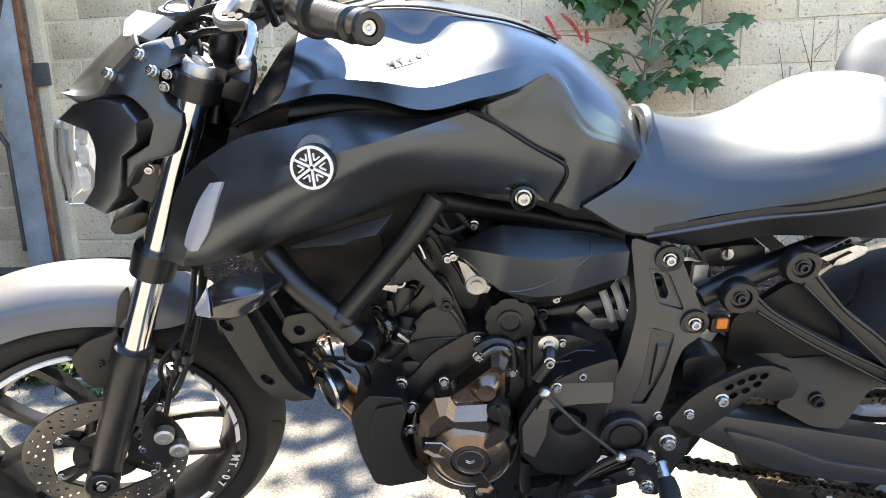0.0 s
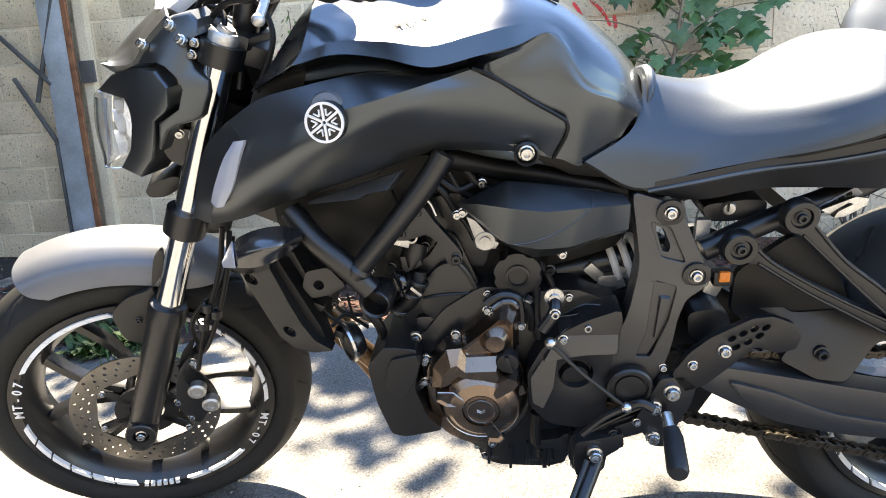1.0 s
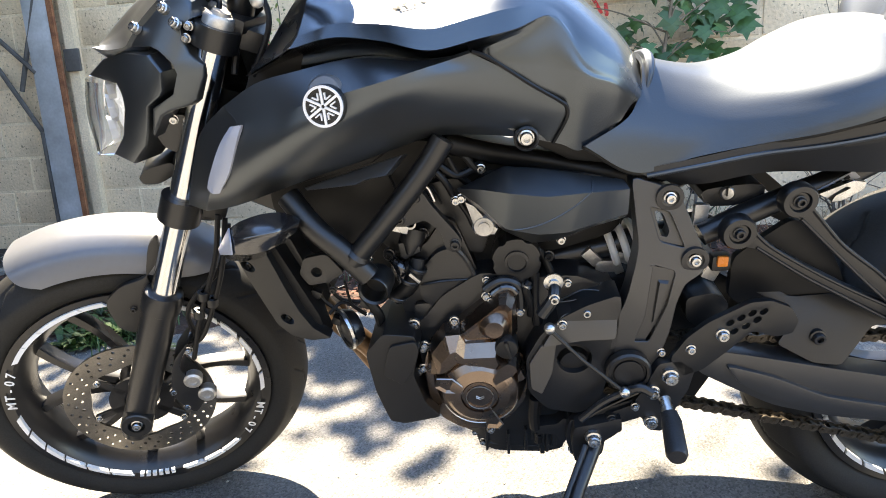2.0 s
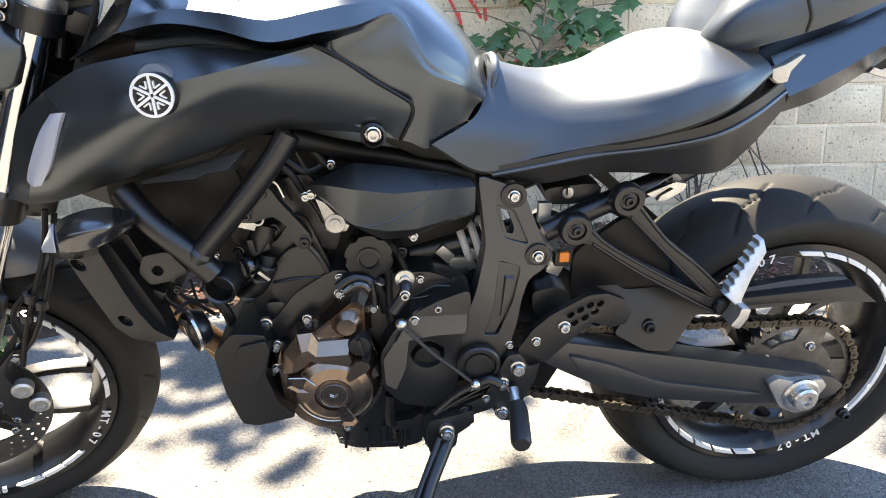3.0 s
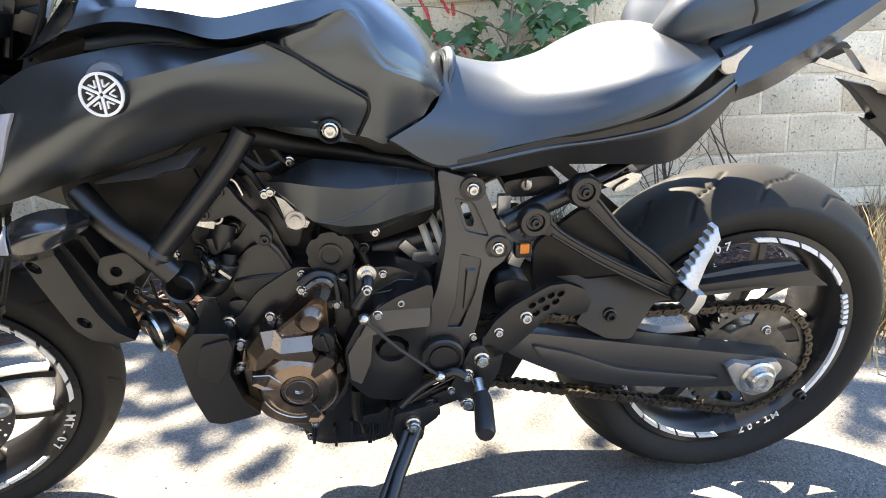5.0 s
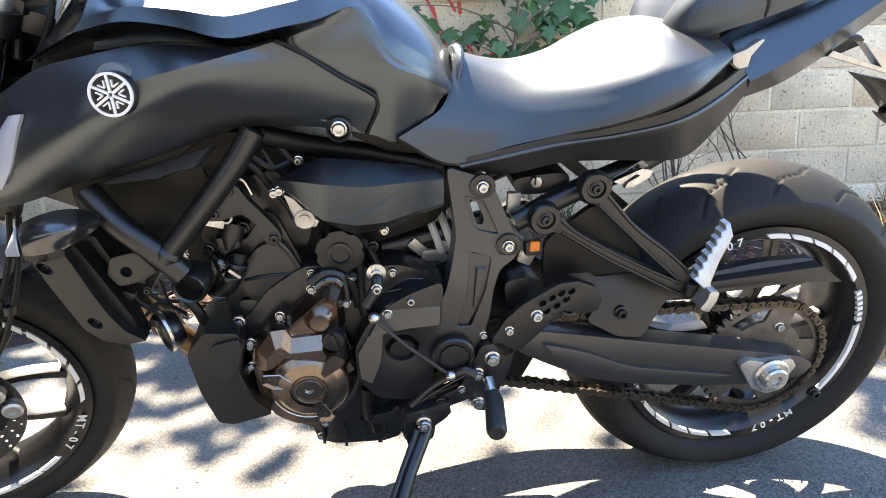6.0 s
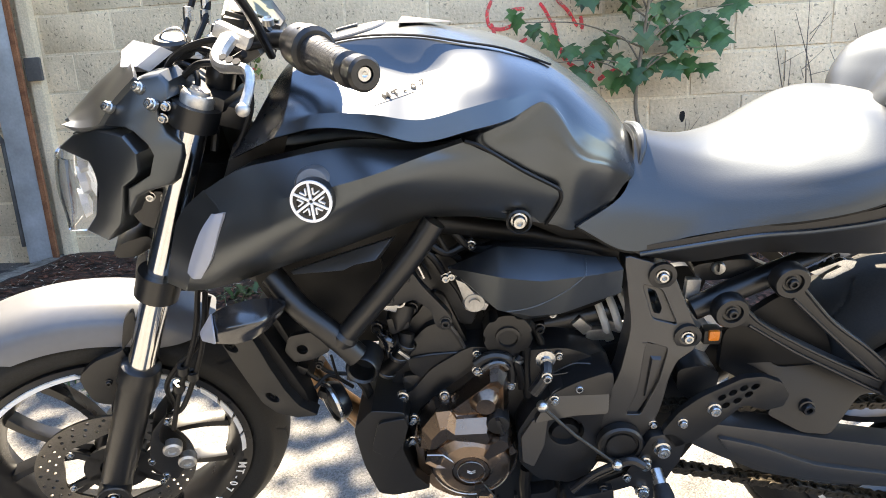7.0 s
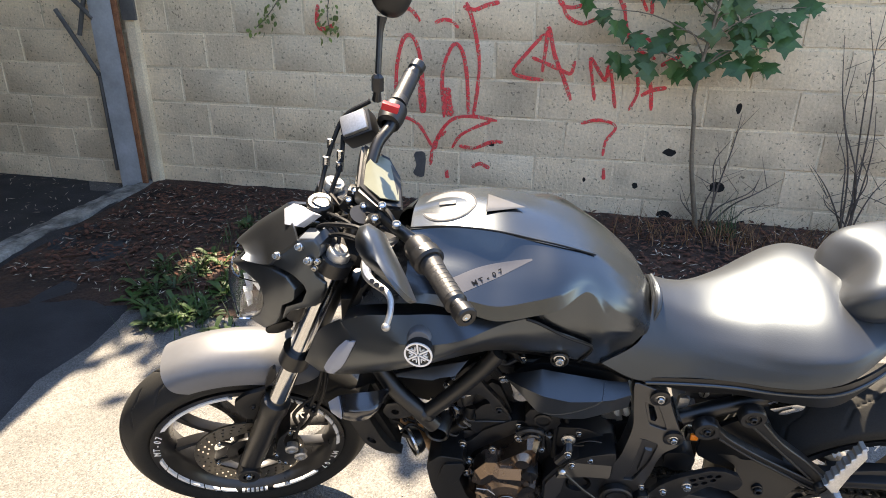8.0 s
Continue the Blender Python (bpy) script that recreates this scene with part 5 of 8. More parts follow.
bracket = [(0.154, 0.69), (0.187, 0.68), (0.219, 0.667), (0.238, 0.62), (0.252, 0.589), (0.257, 0.574), (0.250, 0.557), (0.228, 0.543), (0.219, 0.512), (0.214, 0.468), (0.204, 0.428), (0.190, 0.405), (0.182, 0.374), (0.154, 0.362), (0.129, 0.385), (0.128, 0.425), (0.137, 0.489), (0.148, 0.515), (0.165, 0.594), (0.160, 0.64)]
slot_well = [(0.179, 0.650), (0.206, 0.641), (0.227, 0.592), (0.193, 0.602)]
panel_well = [(0.184, 0.571), (0.215, 0.561), (0.206, 0.508), (0.185, 0.449), (0.164, 0.450), (0.177, 0.491)]
slot = [(0.186, 0.643), (0.198, 0.638), (0.207, 0.614), (0.204, 0.606), (0.195, 0.608)]


def lean_in(bm, z0=0.545, k=0.26):
    """Tips what lies above z0 inwards, so that it faces up a little."""
    for v in bm.verts:
        v.co.y += max(0.0, v.co.z - z0) * k
    return bm


side_plate = part("pivot_bracket", lean_in(plate(rounded(bracket, 2, 0.25), -0.15, -0.115, [rounded(slot_well, 2, 0.12), rounded(panel_well, 2, 0.12)], 0.007, 1)), M_SATIN, bike, "black cast frame side plate", angle=20)
part("bracket_panel", lean_in(plate([(x + (0.004 if x > 0.195 else -0.004), z) for x, z in slot_well], -0.145, -0.118, [rounded(slot, 2, 0.2)], 0.0)), M_SATIN, side_plate)
part("bracket_panel", plate([(x + (0.004 if x > 0.19 else -0.004), z) for x, z in panel_well], -0.144, -0.118), M_SATIN, side_plate)
part("panel_rib", loft([[(0.192, -0.144, 0.548), (0.207, -0.144, 0.546), (0.199, -0.144, 0.508), (0.188, -0.144, 0.478)], [(0.194, -0.149, 0.545), (0.205, -0.149, 0.543), (0.197, -0.149, 0.508), (0.189, -0.149, 0.482)]]), M_SATIN, side_plate)
for p in [(0.205, -0.122, 0.661), (0.240, -0.143, 0.576)]:
    bolt(side_plate, p, size=1.35)
    part("bolt_seat", lathe([(0.012, -0.005), (0.0185, -0.005), (0.0185, 0.002), (0.012, 0.003)], 20, p), M_CAST, side_plate)
part("pivot_cap", lathe([(0, 0.0), (0.033, 0), (0.033, 0.012), (0.03, 0.015), (0.026, 0.015), (0.025, 0.011), (0.022, 0.011), (0.021, 0.014), (0, 0.015)], 36, (0.156, -0.152, 0.405)), M_PLASTIC, side_plate, "round black pivot cap")
part("sub_frame_tube", sweep([(0.256, -0.105, 0.596), (0.316, -0.1, 0.623), (0.377, -0.095, 0.647), (0.456, -0.09, 0.676), (0.533, -0.085, 0.721)], 0.0165, 14, 20), M_FRAME, frame_ob)
part("sub_frame_tube", mirrored(sweep([(0.256, -0.105, 0.596), (0.316, -0.1, 0.623), (0.377, -0.095, 0.647), (0.456, -0.09, 0.676), (0.533, -0.085, 0.721)], 0.0165, 14, 20)), M_FRAME, frame_ob)
lockbox = part("seat_lock_box", plate(rounded([(0.255, 0.658), (0.317, 0.664), (0.342, 0.661), (0.342, 0.638), (0.298, 0.632), (0.263, 0.633)]), -0.09, 0.0, bevel=0.004), M_PLASTIC, bike, "black seat lock housing")
part("seat_lock", lathe([(0, 0), (0.0095, 0), (0.0095, 0.004), (0.008, 0.006), (0, 0.006)], 20, (0.29, -0.091, 0.653)), M_STEEL, lockbox, "steel key lock")
part("lock_slot", box(Vector((0.288, -0.099, 0.656)), (0.0018, 0.002, 0.011), 0), M_HOSE, lockbox)

# -- rear suspension --
sh0, sh1 = Vector((0.116, -0.03, 0.544)), Vector((0.185, -0.03, 0.558))
coil, ax = [], (sh1 - sh0)
u = ax.orthogonal().normalized()
w = ax.normalized().cross(u)
for k in range(121):
    a = 2 * PI * k / 38
    coil.append(sh0 + ax * (0.35 + 0.85 * k / 120) + 0.03 * (u * math.cos(a) + w * math.sin(a)))
shock = part("shock_spring", sweep(coil, 0.0062, 8), M_WHITE_PAINT, bike, "white coil spring of the rear shock")
part("shock_body", sweep([sh0 - ax * 0.8, sh1 + ax * 0.8], 0.02, 16), M_CAST, shock)
for k, (p, sz) in enumerate(zip([(0.137, -0.05, 0.525), (0.164, -0.05, 0.538), (0.115, -0.05, 0.541), (0.155, -0.05, 0.523), (0.258, -0.09, 0.622), (0.284, -0.09, 0.535)], (0.02, 0.016, 0.018, 0.014, 0.02, 0.022))):
    part("linkage_lug", box(p, (sz * 1.6, 0.012, sz), 0.003, Matrix.Rotation(0.4 * k, 4, "Y")), M_ALLOY, shock, "bare alloy linkage piece")

part("rear_case", plate([(0.118, 0.501), (0.185, 0.518), (0.272, 0.534), (0.328, 0.499), (0.333, 0.349), (0.294, 0.27), (0.197, 0.248), (0.114, 0.319)], -0.06, 0.08, bevel=0.01), M_HOSE, shock)

# -- engine --
case = [(-0.178, 0.46), (-0.147, 0.47), (-0.115, 0.511), (-0.055, 0.549), (0.01, 0.537), (0.087, 0.539), (0.154, 0.504), (0.159, 0.354), (0.126, 0.288), (0.084, 0.246), (0.07, 0.215), (-0.04, 0.215), (-0.078, 0.246), (-0.122, 0.272), (-0.15, 0.315), (-0.156, 0.408)]
engine = part("crankcase", plate(rounded(case, 2, 0.2), -0.105, 0.13, bevel=0.008), M_CAST, bike, "black cast engine case")
cyl = [(-0.195, 0.547), (-0.175, 0.574), (-0.135, 0.589), (-0.106, 0.631), (-0.089, 0.623), (-0.058, 0.537), (-0.047, 0.476), (-0.113, 0.43), (-0.17, 0.441)]
part("cylinder_block", plate(rounded(cyl, 2, 0.2), -0.085, 0.12, bevel=0.008), M_CAST, engine, "black cylinder block")
part("cylinder_panel", plate(rounded([(-0.147, 0.551), (-0.118, 0.582), (-0.085, 0.591), (-0.064, 0.535), (-0.074, 0.497), (-0.118, 0.481), (-0.148, 0.503)], 3, 0.25), -0.1, -0.08, bevel=0.007), M_CAST, engine)
part("cylinder_panel", plate(rounded([(-0.16, 0.494), (-0.074, 0.489), (-0.081, 0.473), (-0.134, 0.45), (-0.16, 0.462)], 3, 0.2), -0.096, -0.08, bevel=0.005), M_CAST, engine)
head_o = [(-0.206, 0.592), (-0.142, 0.676), (-0.081, 0.689), (-0.033, 0.617), (-0.051, 0.563), (-0.103, 0.58), (-0.136, 0.582), (-0.178, 0.567)]
part("cylinder_head", plate(rounded(head_o, 2, 0.2), -0.075, 0.12, bevel=0.01), M_CAST, engine, "black cylinder head")
mount = [(-0.173, 0.639), (-0.165, 0.655), (-0.149, 0.668), (-0.148, 0.686), (-0.135, 0.692), (-0.126, 0.685), (-0.117, 0.668), (-0.084, 0.624), (-0.078, 0.61), (-0.082, 0.598), (-0.093, 0.596), (-0.102, 0.603), (-0.107, 0.628), (-0.127, 0.647), (-0.143, 0.642), (-0.156, 0.638)]
mnt = part("engine_mount", plate(rounded(mount, 2, 0.25), -0.132, -0.118, bevel=0.003), M_CAST, bike, "black engine mount plate")
for p in [(-0.138, -0.132, 0.682), (-0.088, -0.132, 0.609), (-0.162, -0.132, 0.651)]:
    bolt(mnt, p, size=1.3, mesh=DARK_BOLT)
for p in [(-0.191, -0.09, 0.577), (-0.137, -0.09, 0.609)]:
    bolt(engine, p, size=1.4, mesh=DARK_BOLT)
part("engine_fin_block", plate([(-0.173, 0.603), (-0.142, 0.606), (-0.14, 0.588), (-0.164, 0.576), (-0.171, 0.581)], -0.11, -0.07, bevel=0.004), M_CAST, engine)
part("sensor_bracket", box((-0.166, -0.12, 0.633), (0.026, 0.012, 0.012), 0.002, Matrix.Rotation(0.3, 4, "Y")), M_STEEL, engine, "bright metal sensor bracket")
part("cable_joint", sweep([(-0.134, -0.1, 0.696), (-0.13, -0.1, 0.687), (-0.123, -0.1, 0.681), (-0.116, -0.1, 0.662)], 0.003, 8, 10), M_STEEL, engine)
part("wiring_block", plate(rounded([(-0.362, 0.714), (-0.212, 0.748), (-0.097, 0.737), (-0.001, 0.702), (0.146, 0.669), (0.158, 0.588), (0.048, 0.555), (-0.094, 0.542), (-0.24, 0.529), (-0.326, 0.573), (-0.367, 0.642)]), -0.06, 0.06, bevel=0.01), M_HOSE, engine, "dark wiring and air box between the frame tubes")
# hoses above the engine
for pts, r in (([(-0.117, -0.1, 0.725), (-0.085, -0.1, 0.7), (-0.062, -0.09, 0.703), (-0.047, -0.08, 0.708)], 0.006), ([(-0.121, -0.11, 0.721), (-0.099, -0.11, 0.696), (-0.087, -0.1, 0.667), (-0.083, -0.09, 0.659)], 0.005),
               ([(-0.082, -0.1, 0.662), (-0.069, -0.1, 0.64), (-0.059, -0.1, 0.618), (-0.041, -0.09, 0.608)], 0.004), ([(0.014, -0.1, 0.591), (0.034, -0.09, 0.571), (0.049, -0.09, 0.536), (0.043, -0.1, 0.523)], 0.006),
               ([(0.024, -0.11, 0.549), (0.023, -0.115, 0.503), (0.027, -0.12, 0.466)], 0.0075), ([(-0.234, -0.11, 0.522), (-0.216, -0.11, 0.49), (-0.21, -0.1, 0.46), (-0.18, -0.09, 0.456)], 0.008),
               ([(-0.198, -0.1, 0.513), (-0.177, -0.1, 0.531), (-0.163, -0.1, 0.558), (-0.157, -0.09, 0.566)], 0.009), ([(-0.172, -0.1, 0.521), (-0.157, -0.105, 0.536), (-0.152, -0.1, 0.547)], 0.008)):
    part("engine_hose", sweep(pts, r, 10, 20), M_HOSE, engine)
part("throttle_body", lathe([(0.0, 0), (0.017, 0), (0.017, 0.01), (0.014, 0.014), (0.008, 0.014), (0.008, 0.018), (0, 0.018)], 24, (-0.047, -0.095, 0.623)), M_ALLOY, engine, "bare alloy throttle pulley")
part("throttle_lever", plate([(-0.072, 0.662), (-0.059, 0.655), (-0.039, 0.628), (-0.027, 0.619), (-0.032, 0.61), (-0.06, 0.612), (-0.062, 0.627)], -0.108, -0.098, bevel=0.002), M_ALLOY, engine)
for p in [(-0.085, -0.105, 0.664), (-0.077, -0.105, 0.667), (-0.048, -0.09, 0.704), (0.064, -0.09, 0.59)]:
    bolt(engine, p, size=1.1)
# ribs, studs, clips and sensors on the case and cylinders
for pts, r in (([(-0.145, -0.102, 0.529), (-0.113, -0.102, 0.534), (-0.066, -0.1, 0.535)], 0.002), ([(-0.091, -0.1, 0.589), (-0.077, -0.1, 0.57), (-0.065, -0.1, 0.543)], 0.004)):
    part("cylinder_rib", sweep(pts, r, 6, 14), M_CAST, engine)
part("coil_boot", sweep([(-0.188, -0.09, 0.571), (-0.173, -0.1, 0.558), (-0.171, -0.1, 0.53), (-0.182, -0.1, 0.502)], [0.007, 0.011, 0.011, 0.008], 12, 14), M_GLOSS, engine)
part("water_elbow", sweep([(-0.147, -0.1, 0.573), (-0.152, -0.108, 0.552), (-0.165, -0.11, 0.53), (-0.186, -0.11, 0.513)], [0.012, 0.013, 0.013, 0.012], 14, 18), M_HOSE, engine, "black coolant elbow hose")
for p in [(-0.146, -0.118, 0.566), (-0.159, -0.122, 0.549), (-0.179, -0.122, 0.522)]:
    part("hose_clip", lathe([(0.0135, -0.003), (0.0145, -0.002), (0.0145, 0.002), (0.0135, 0.003)], 16, p, (-0.4, 0, -1)), M_CAST, engine)
part("clip_tab", box((-0.15, -0.13, 0.556), (0.02, 0.004, 0.005), 0.001, Matrix.Rotation(0.8, 4, "Y")), M_STEEL, engine)
part("thermostat_cone", lathe([(0.002, -0.02), (0.02, -0.018), (0.017, 0.0), (0.004, 0.018), (0, 0.018)], 20, (-0.154, -0.1, 0.598), (-0.2, -0.5, -0.8)), M_PLASTIC, engine)
part("sensor_ring", lathe([(0.006, -0.004), (0.0085, -0.004), (0.0085, 0.004), (0.006, 0.004)], 16, (-0.15, -0.12, 0.638), (0, -1, 0.3)), M_STEEL, engine)
part("oil_pipe", sweep([(0.016, -0.12, 0.538), (0.01, -0.125, 0.529), (0.015, -0.125, 0.51), (0.017, -0.12, 0.482)], 0.006, 10, 18), M_HOSE, engine)
part("pipe_clip", lathe([(0.006, -0.003), (0.008, -0.002), (0.008, 0.002), (0.006, 0.003)], 14, (0.012, -0.122, 0.533), (0.2, 0, 1)), M_STEEL, engine)
part("cable_sleeve", sweep([(0.021, -0.14, 0.343), (0.019, -0.14, 0.309), (0.021, -0.14, 0.284)], 0.009, 10, 12), M_HOSE, engine)
part("cover_outline", sweep([(0.054, -0.12, 0.502), (0.085, -0.12, 0.519), (0.098, -0.12, 0.522), (0.117, -0.12, 0.518), (0.084, -0.12, 0.506), (0.054, -0.12, 0.502)], 0.0014, 6, 30), M_CAST, engine)
for p in [(-0.047, -0.11, 0.538), (0.072, -0.11, 0.529), (-0.042, -0.128, 0.516), (-0.097, -0.12, 0.439), (-0.178, -0.1, 0.654), (-0.193, -0.1, 0.629), (0.122, -0.15, 0.334), (-0.222, -0.1, 0.582), (-0.22, -0.1, 0.575)]:
    bolt(engine, p, size=0.95)
for p in [(0.085, -0.12, 0.29), (0.132, -0.12, 0.279), (0.002, -0.09, 0.54), (0.046, -0.09, 0.565), (-0.019, -0.08, 0.588)]:
    bolt(engine, p, size=1.3, mesh=DARK_BOLT)
for pts in ([(-0.279, -0.1, 0.481), (-0.271, -0.1, 0.466), (-0.263, -0.1, 0.44)], [(-0.262, -0.1, 0.539), (-0.256, -0.1, 0.499), (-0.236, -0.1, 0.478)], [(-0.181, -0.07, 0.694), (-0.173, -0.08, 0.673), (-0.18, -0.09, 0.652), (-0.178, -0.1, 0.628)], [(-0.13, -0.08, 0.695), (-0.114, -0.09, 0.673), (-0.107, -0.09, 0.654)]):
    part("thin_wire", sweep(pts, 0.0022, 6, 16), M_HOSE, engine)
# oil filler cap
oc = Vector((-0.002, -0.105, 0.57))
ring = []
for k in range(48):
    a = 2 * PI * k / 48
    r = 0.0355 - (0.003 if (k % 8) < 2 else 0.0)
    ring.append((oc.x + r * math.cos(a), oc.z + r * math.sin(a)))
filler = part("oil_filler_cap", plate(ring, oc.y - 0.012, oc.y + 0.02, bevel=0.003), M_PLASTIC, engine, "round black oil filler cap")
part("filler_boss", lathe([(0.018, 0.011), (0.018, 0.016), (0.014, 0.017), (0.013, 0.013), (0, 0.013)], 24, oc), M_PLASTIC, filler)
part("filler_neck", lathe([(0.03, -0.08), (0.033, 0.0), (0.02, 0.004)], 24, oc + Vector((0, 0.02, 0))), M_CAST, filler)
# generator cover
flange = [(-0.148, 0.408), (-0.139, 0.436), (-0.109, 0.463), (-0.071, 0.493), (-0.033, 0.524), (-0.012, 0.52), (-0.004, 0.49), (-0.005, 0.435), (0.011, 0.396), (0.008, 0.337), (-0.018, 0.3), (-0.056, 0.275), (-0.095, 0.278), (-0.127, 0.3), (-0.145, 0.343)]
gen = part("generator_cover", plate(rounded(flange, 2, 0.25), -0.132, -0.1, bevel=0.006), M_BRONZE, bike, "bronze painted engine cover")
gc = Vector((-0.063, -0.13, 0.374))
part("cover_dome", lathe([(0.072, 0.0), (0.066, 0.018), (0.0595, 0.03), (0.0575, 0.0335), (0.055, 0.033), (0.045, 0.041), (0.0285, 0.045), (0.0275, 0.041), (0.0, 0.041)], 56, gc), M_BRONZE, gen, angle=18)
part("cover_cap", lathe([(0.0265, 0.038), (0.026, 0.043), (0.0212, 0.0435), (0.0207, 0.0465), (0.0195, 0.0465), (0.019, 0.044), (0, 0.0445)], 40, gc), M_BRONZE, gen, "round bronze cover cap", angle=18)
part("cap_ring", lathe([(0.0195, 0.0462), (0.0199, 0.0472), (0.0206, 0.0472), (0.021, 0.0462)], 40, gc), M_EDGE, gen, "bare worn metal edge")
for k in range(2):
    part("cap_mark", sweep([gc + Vector((x, -0.0448, z - 0.003 * k)) for x, z in ((-0.006, 0.002), (0.0, -0.001), (0.006, 0.002))], 0.0008, 6), M_EDGE, gen)
# the raised shoulder over the dome and the lobe above it, as bevelled castings
foot_ring = [(-0.146, 0.396), (-0.140, 0.444), (-0.113, 0.478), (-0.088, 0.481), (-0.079, 0.464), (-0.030, 0.466), (-0.020, 0.430), (-0.036, 0.408), (-0.060, 0.416), (-0.086, 0.410), (-0.100, 0.400), (-0.118, 0.384)]
mid_ring = [(-0.137, 0.404), (-0.132, 0.441), (-0.110, 0.471), (-0.089, 0.473), (-0.081, 0.457), (-0.034, 0.459), (-0.027, 0.428), (-0.037, 0.413), (-0.058, 0.420), (-0.082, 0.418), (-0.097, 0.414), (-0.116, 0.398)]
top_ring = [(-0.121, 0.414), (-0.118, 0.432), (-0.104, 0.449), (-0.095, 0.452), (-0.084, 0.440), (-0.038, 0.441), (-0.034, 0.427), (-0.039, 0.420), (-0.057, 0.425), (-0.079, 0.428), (-0.094, 0.433), (-0.112, 0.416)]
part("cover_shoulder", loft([[(x, y, z) for x, z in ring] for ring, y in ((foot_ring, -0.128), (mid_ring, -0.155), (top_ring, -0.169))]), M_BRONZE, gen, angle=12)
lobe_foot = [(-0.116, 0.462), (-0.093, 0.476), (-0.056, 0.508), (-0.030, 0.532), (-0.015, 0.536), (-0.003, 0.522), (-0.003, 0.460), (-0.030, 0.447), (-0.080, 0.447)]
lobe_top = [(-0.096, 0.466), (-0.086, 0.472), (-0.052, 0.500), (-0.030, 0.519), (-0.020, 0.521), (-0.012, 0.512), (-0.012, 0.463), (-0.034, 0.455), (-0.080, 0.455)]
lobe_well = [(-0.085, 0.464), (-0.080, 0.469), (-0.054, 0.490), (-0.033, 0.507), (-0.023, 0.508), (-0.018, 0.503), (-0.018, 0.465), (-0.036, 0.459), (-0.078, 0.459)]
part("cover_lobe", loft([[(x, y, z) for x, z in ring] for ring, y in ((lobe_foot, -0.128), (lobe_top, -0.153), (lobe_well, -0.149))]), M_BRONZE, gen, angle=12)
part("cover_knob", lathe([(0.023, -0.002), (0.0195, 0.004), (0.0135, 0.011), (0.012, 0.011), (0, 0.0095)], 28, (-0.038, -0.151, 0.483)), M_BRONZE, gen, angle=18)
fin_foot = [(-0.040, 0.424), (-0.022, 0.444), (-0.003, 0.436), (0.002, 0.418), (-0.010, 0.404), (-0.040, 0.384), (-0.050, 0.400)]
fin_top = [(-0.034, 0.424), (-0.020, 0.433), (-0.009, 0.428), (-0.007, 0.420), (-0.014, 0.412), (-0.039, 0.396), (-0.043, 0.403)]
part("cover_fin", loft([[(x, y, z) for x, z in ring] for ring, y in ((fin_foot, -0.14), (fin_top, -0.1755))]), M_BRONZE, gen, angle=12)
part("cover_fin", loft([[(x, y, z) for x, z in ring] for ring, y in (([(0.005, 0.420), (0.012, 0.396), (-0.006, 0.384), (-0.008, 0.404)], -0.13), ([(-0.001, 0.413), (0.005, 0.398), (-0.005, 0.392), (-0.006, 0.403)], -0.164))]), M_BRONZE, gen, angle=12)
for pts, base in (([(-0.126, 0.408), (-0.103, 0.407), (-0.087, 0.391), (-0.091, 0.380), (-0.115, 0.381), (-0.130, 0.392)], (-0.004, -0.002)), ([(-0.060, 0.350), (-0.049, 0.354), (-0.030, 0.321), (-0.037, 0.312), (-0.055, 0.314)], (0.002, -0.004))):
    part("cover_web", loft([[((x + base[0]) * 1.0, -0.14, z + base[1]) for x, z in pts], [(x, -0.173, z) for x, z in pts], [(x * 0.7 + 0.3 * sum(q[0] for q in pts) / len(pts), -0.170, z * 0.7 + 0.3 * sum(q[1] for q in pts) / len(pts)) for x, z in pts]]), M_BRONZE, gen, angle=12)
    part("web_edge", sweep([(x, -0.1735, z) for x, z in pts[:4]], 0.0012, 6), M_EDGE, gen, "bare worn metal edge")
part("web_edge", sweep([gc + Vector((0.0582 * math.cos(a), -0.0332, 0.0582 * math.sin(a))) for a in (PI * (1.12 + 0.8 * k / 30) for k in range(31))], 0.0011, 6), M_EDGE, gen)
part("web_edge", sweep([(x, -0.1532, z) for x, z in (lobe_top[8], lobe_top[0], lobe_top[1])] , 0.0011, 6), M_EDGE, gen)
part("web_edge", sweep([(x, -0.1532, z) for x, z in (lobe_top[7], lobe_top[8])], 0.0011, 6), M_EDGE, gen)
part("cover_arch", sweep([(-0.049, -0.12, 0.527), (-0.034, -0.12, 0.538), (-0.018, -0.12, 0.541), (-0.002, -0.12, 0.533), (0.002, -0.12, 0.513), (0.002, -0.12, 0.493)], 0.008, 10, 24), M_CAST, gen)
part("cover_arch", sweep([(-0.039, -0.13, 0.525), (-0.025, -0.13, 0.535), (-0.012, -0.13, 0.535), (-0.003, -0.13, 0.526)], 0.005, 10, 24), M_GLOSS, gen)
plug = part("cover_plug", lathe([(0.017, -0.03), (0.017, 0.0), (0.0155, 0.003), (0, 0.0045)], 28, (-0.021, -0.163, 0.452)), M_PLASTIC, gen, "dark plastic plug with a grip bar")
part("plug_grip", box((-0.019, -0.169, 0.453), (0.006, 0.008, 0.028), 0.0015, Matrix.Rotation(-0.25, 4, "Y")), M_PLASTIC, plug)
for p in [(-0.164, -0.1, 0.459), (-0.097, -0.13, 0.482), (-0.048, -0.125, 0.52), (0.001, -0.125, 0.492), (-0.145, -0.13, 0.44), (-0.15, -0.13, 0.398), (-0.002, -0.14, 0.365), (-0.05, -0.13, 0.274)]:
    bolt(gen, p, size=1.1)
bolt(engine, (-0.161, -0.112, 0.466), size=1.5)
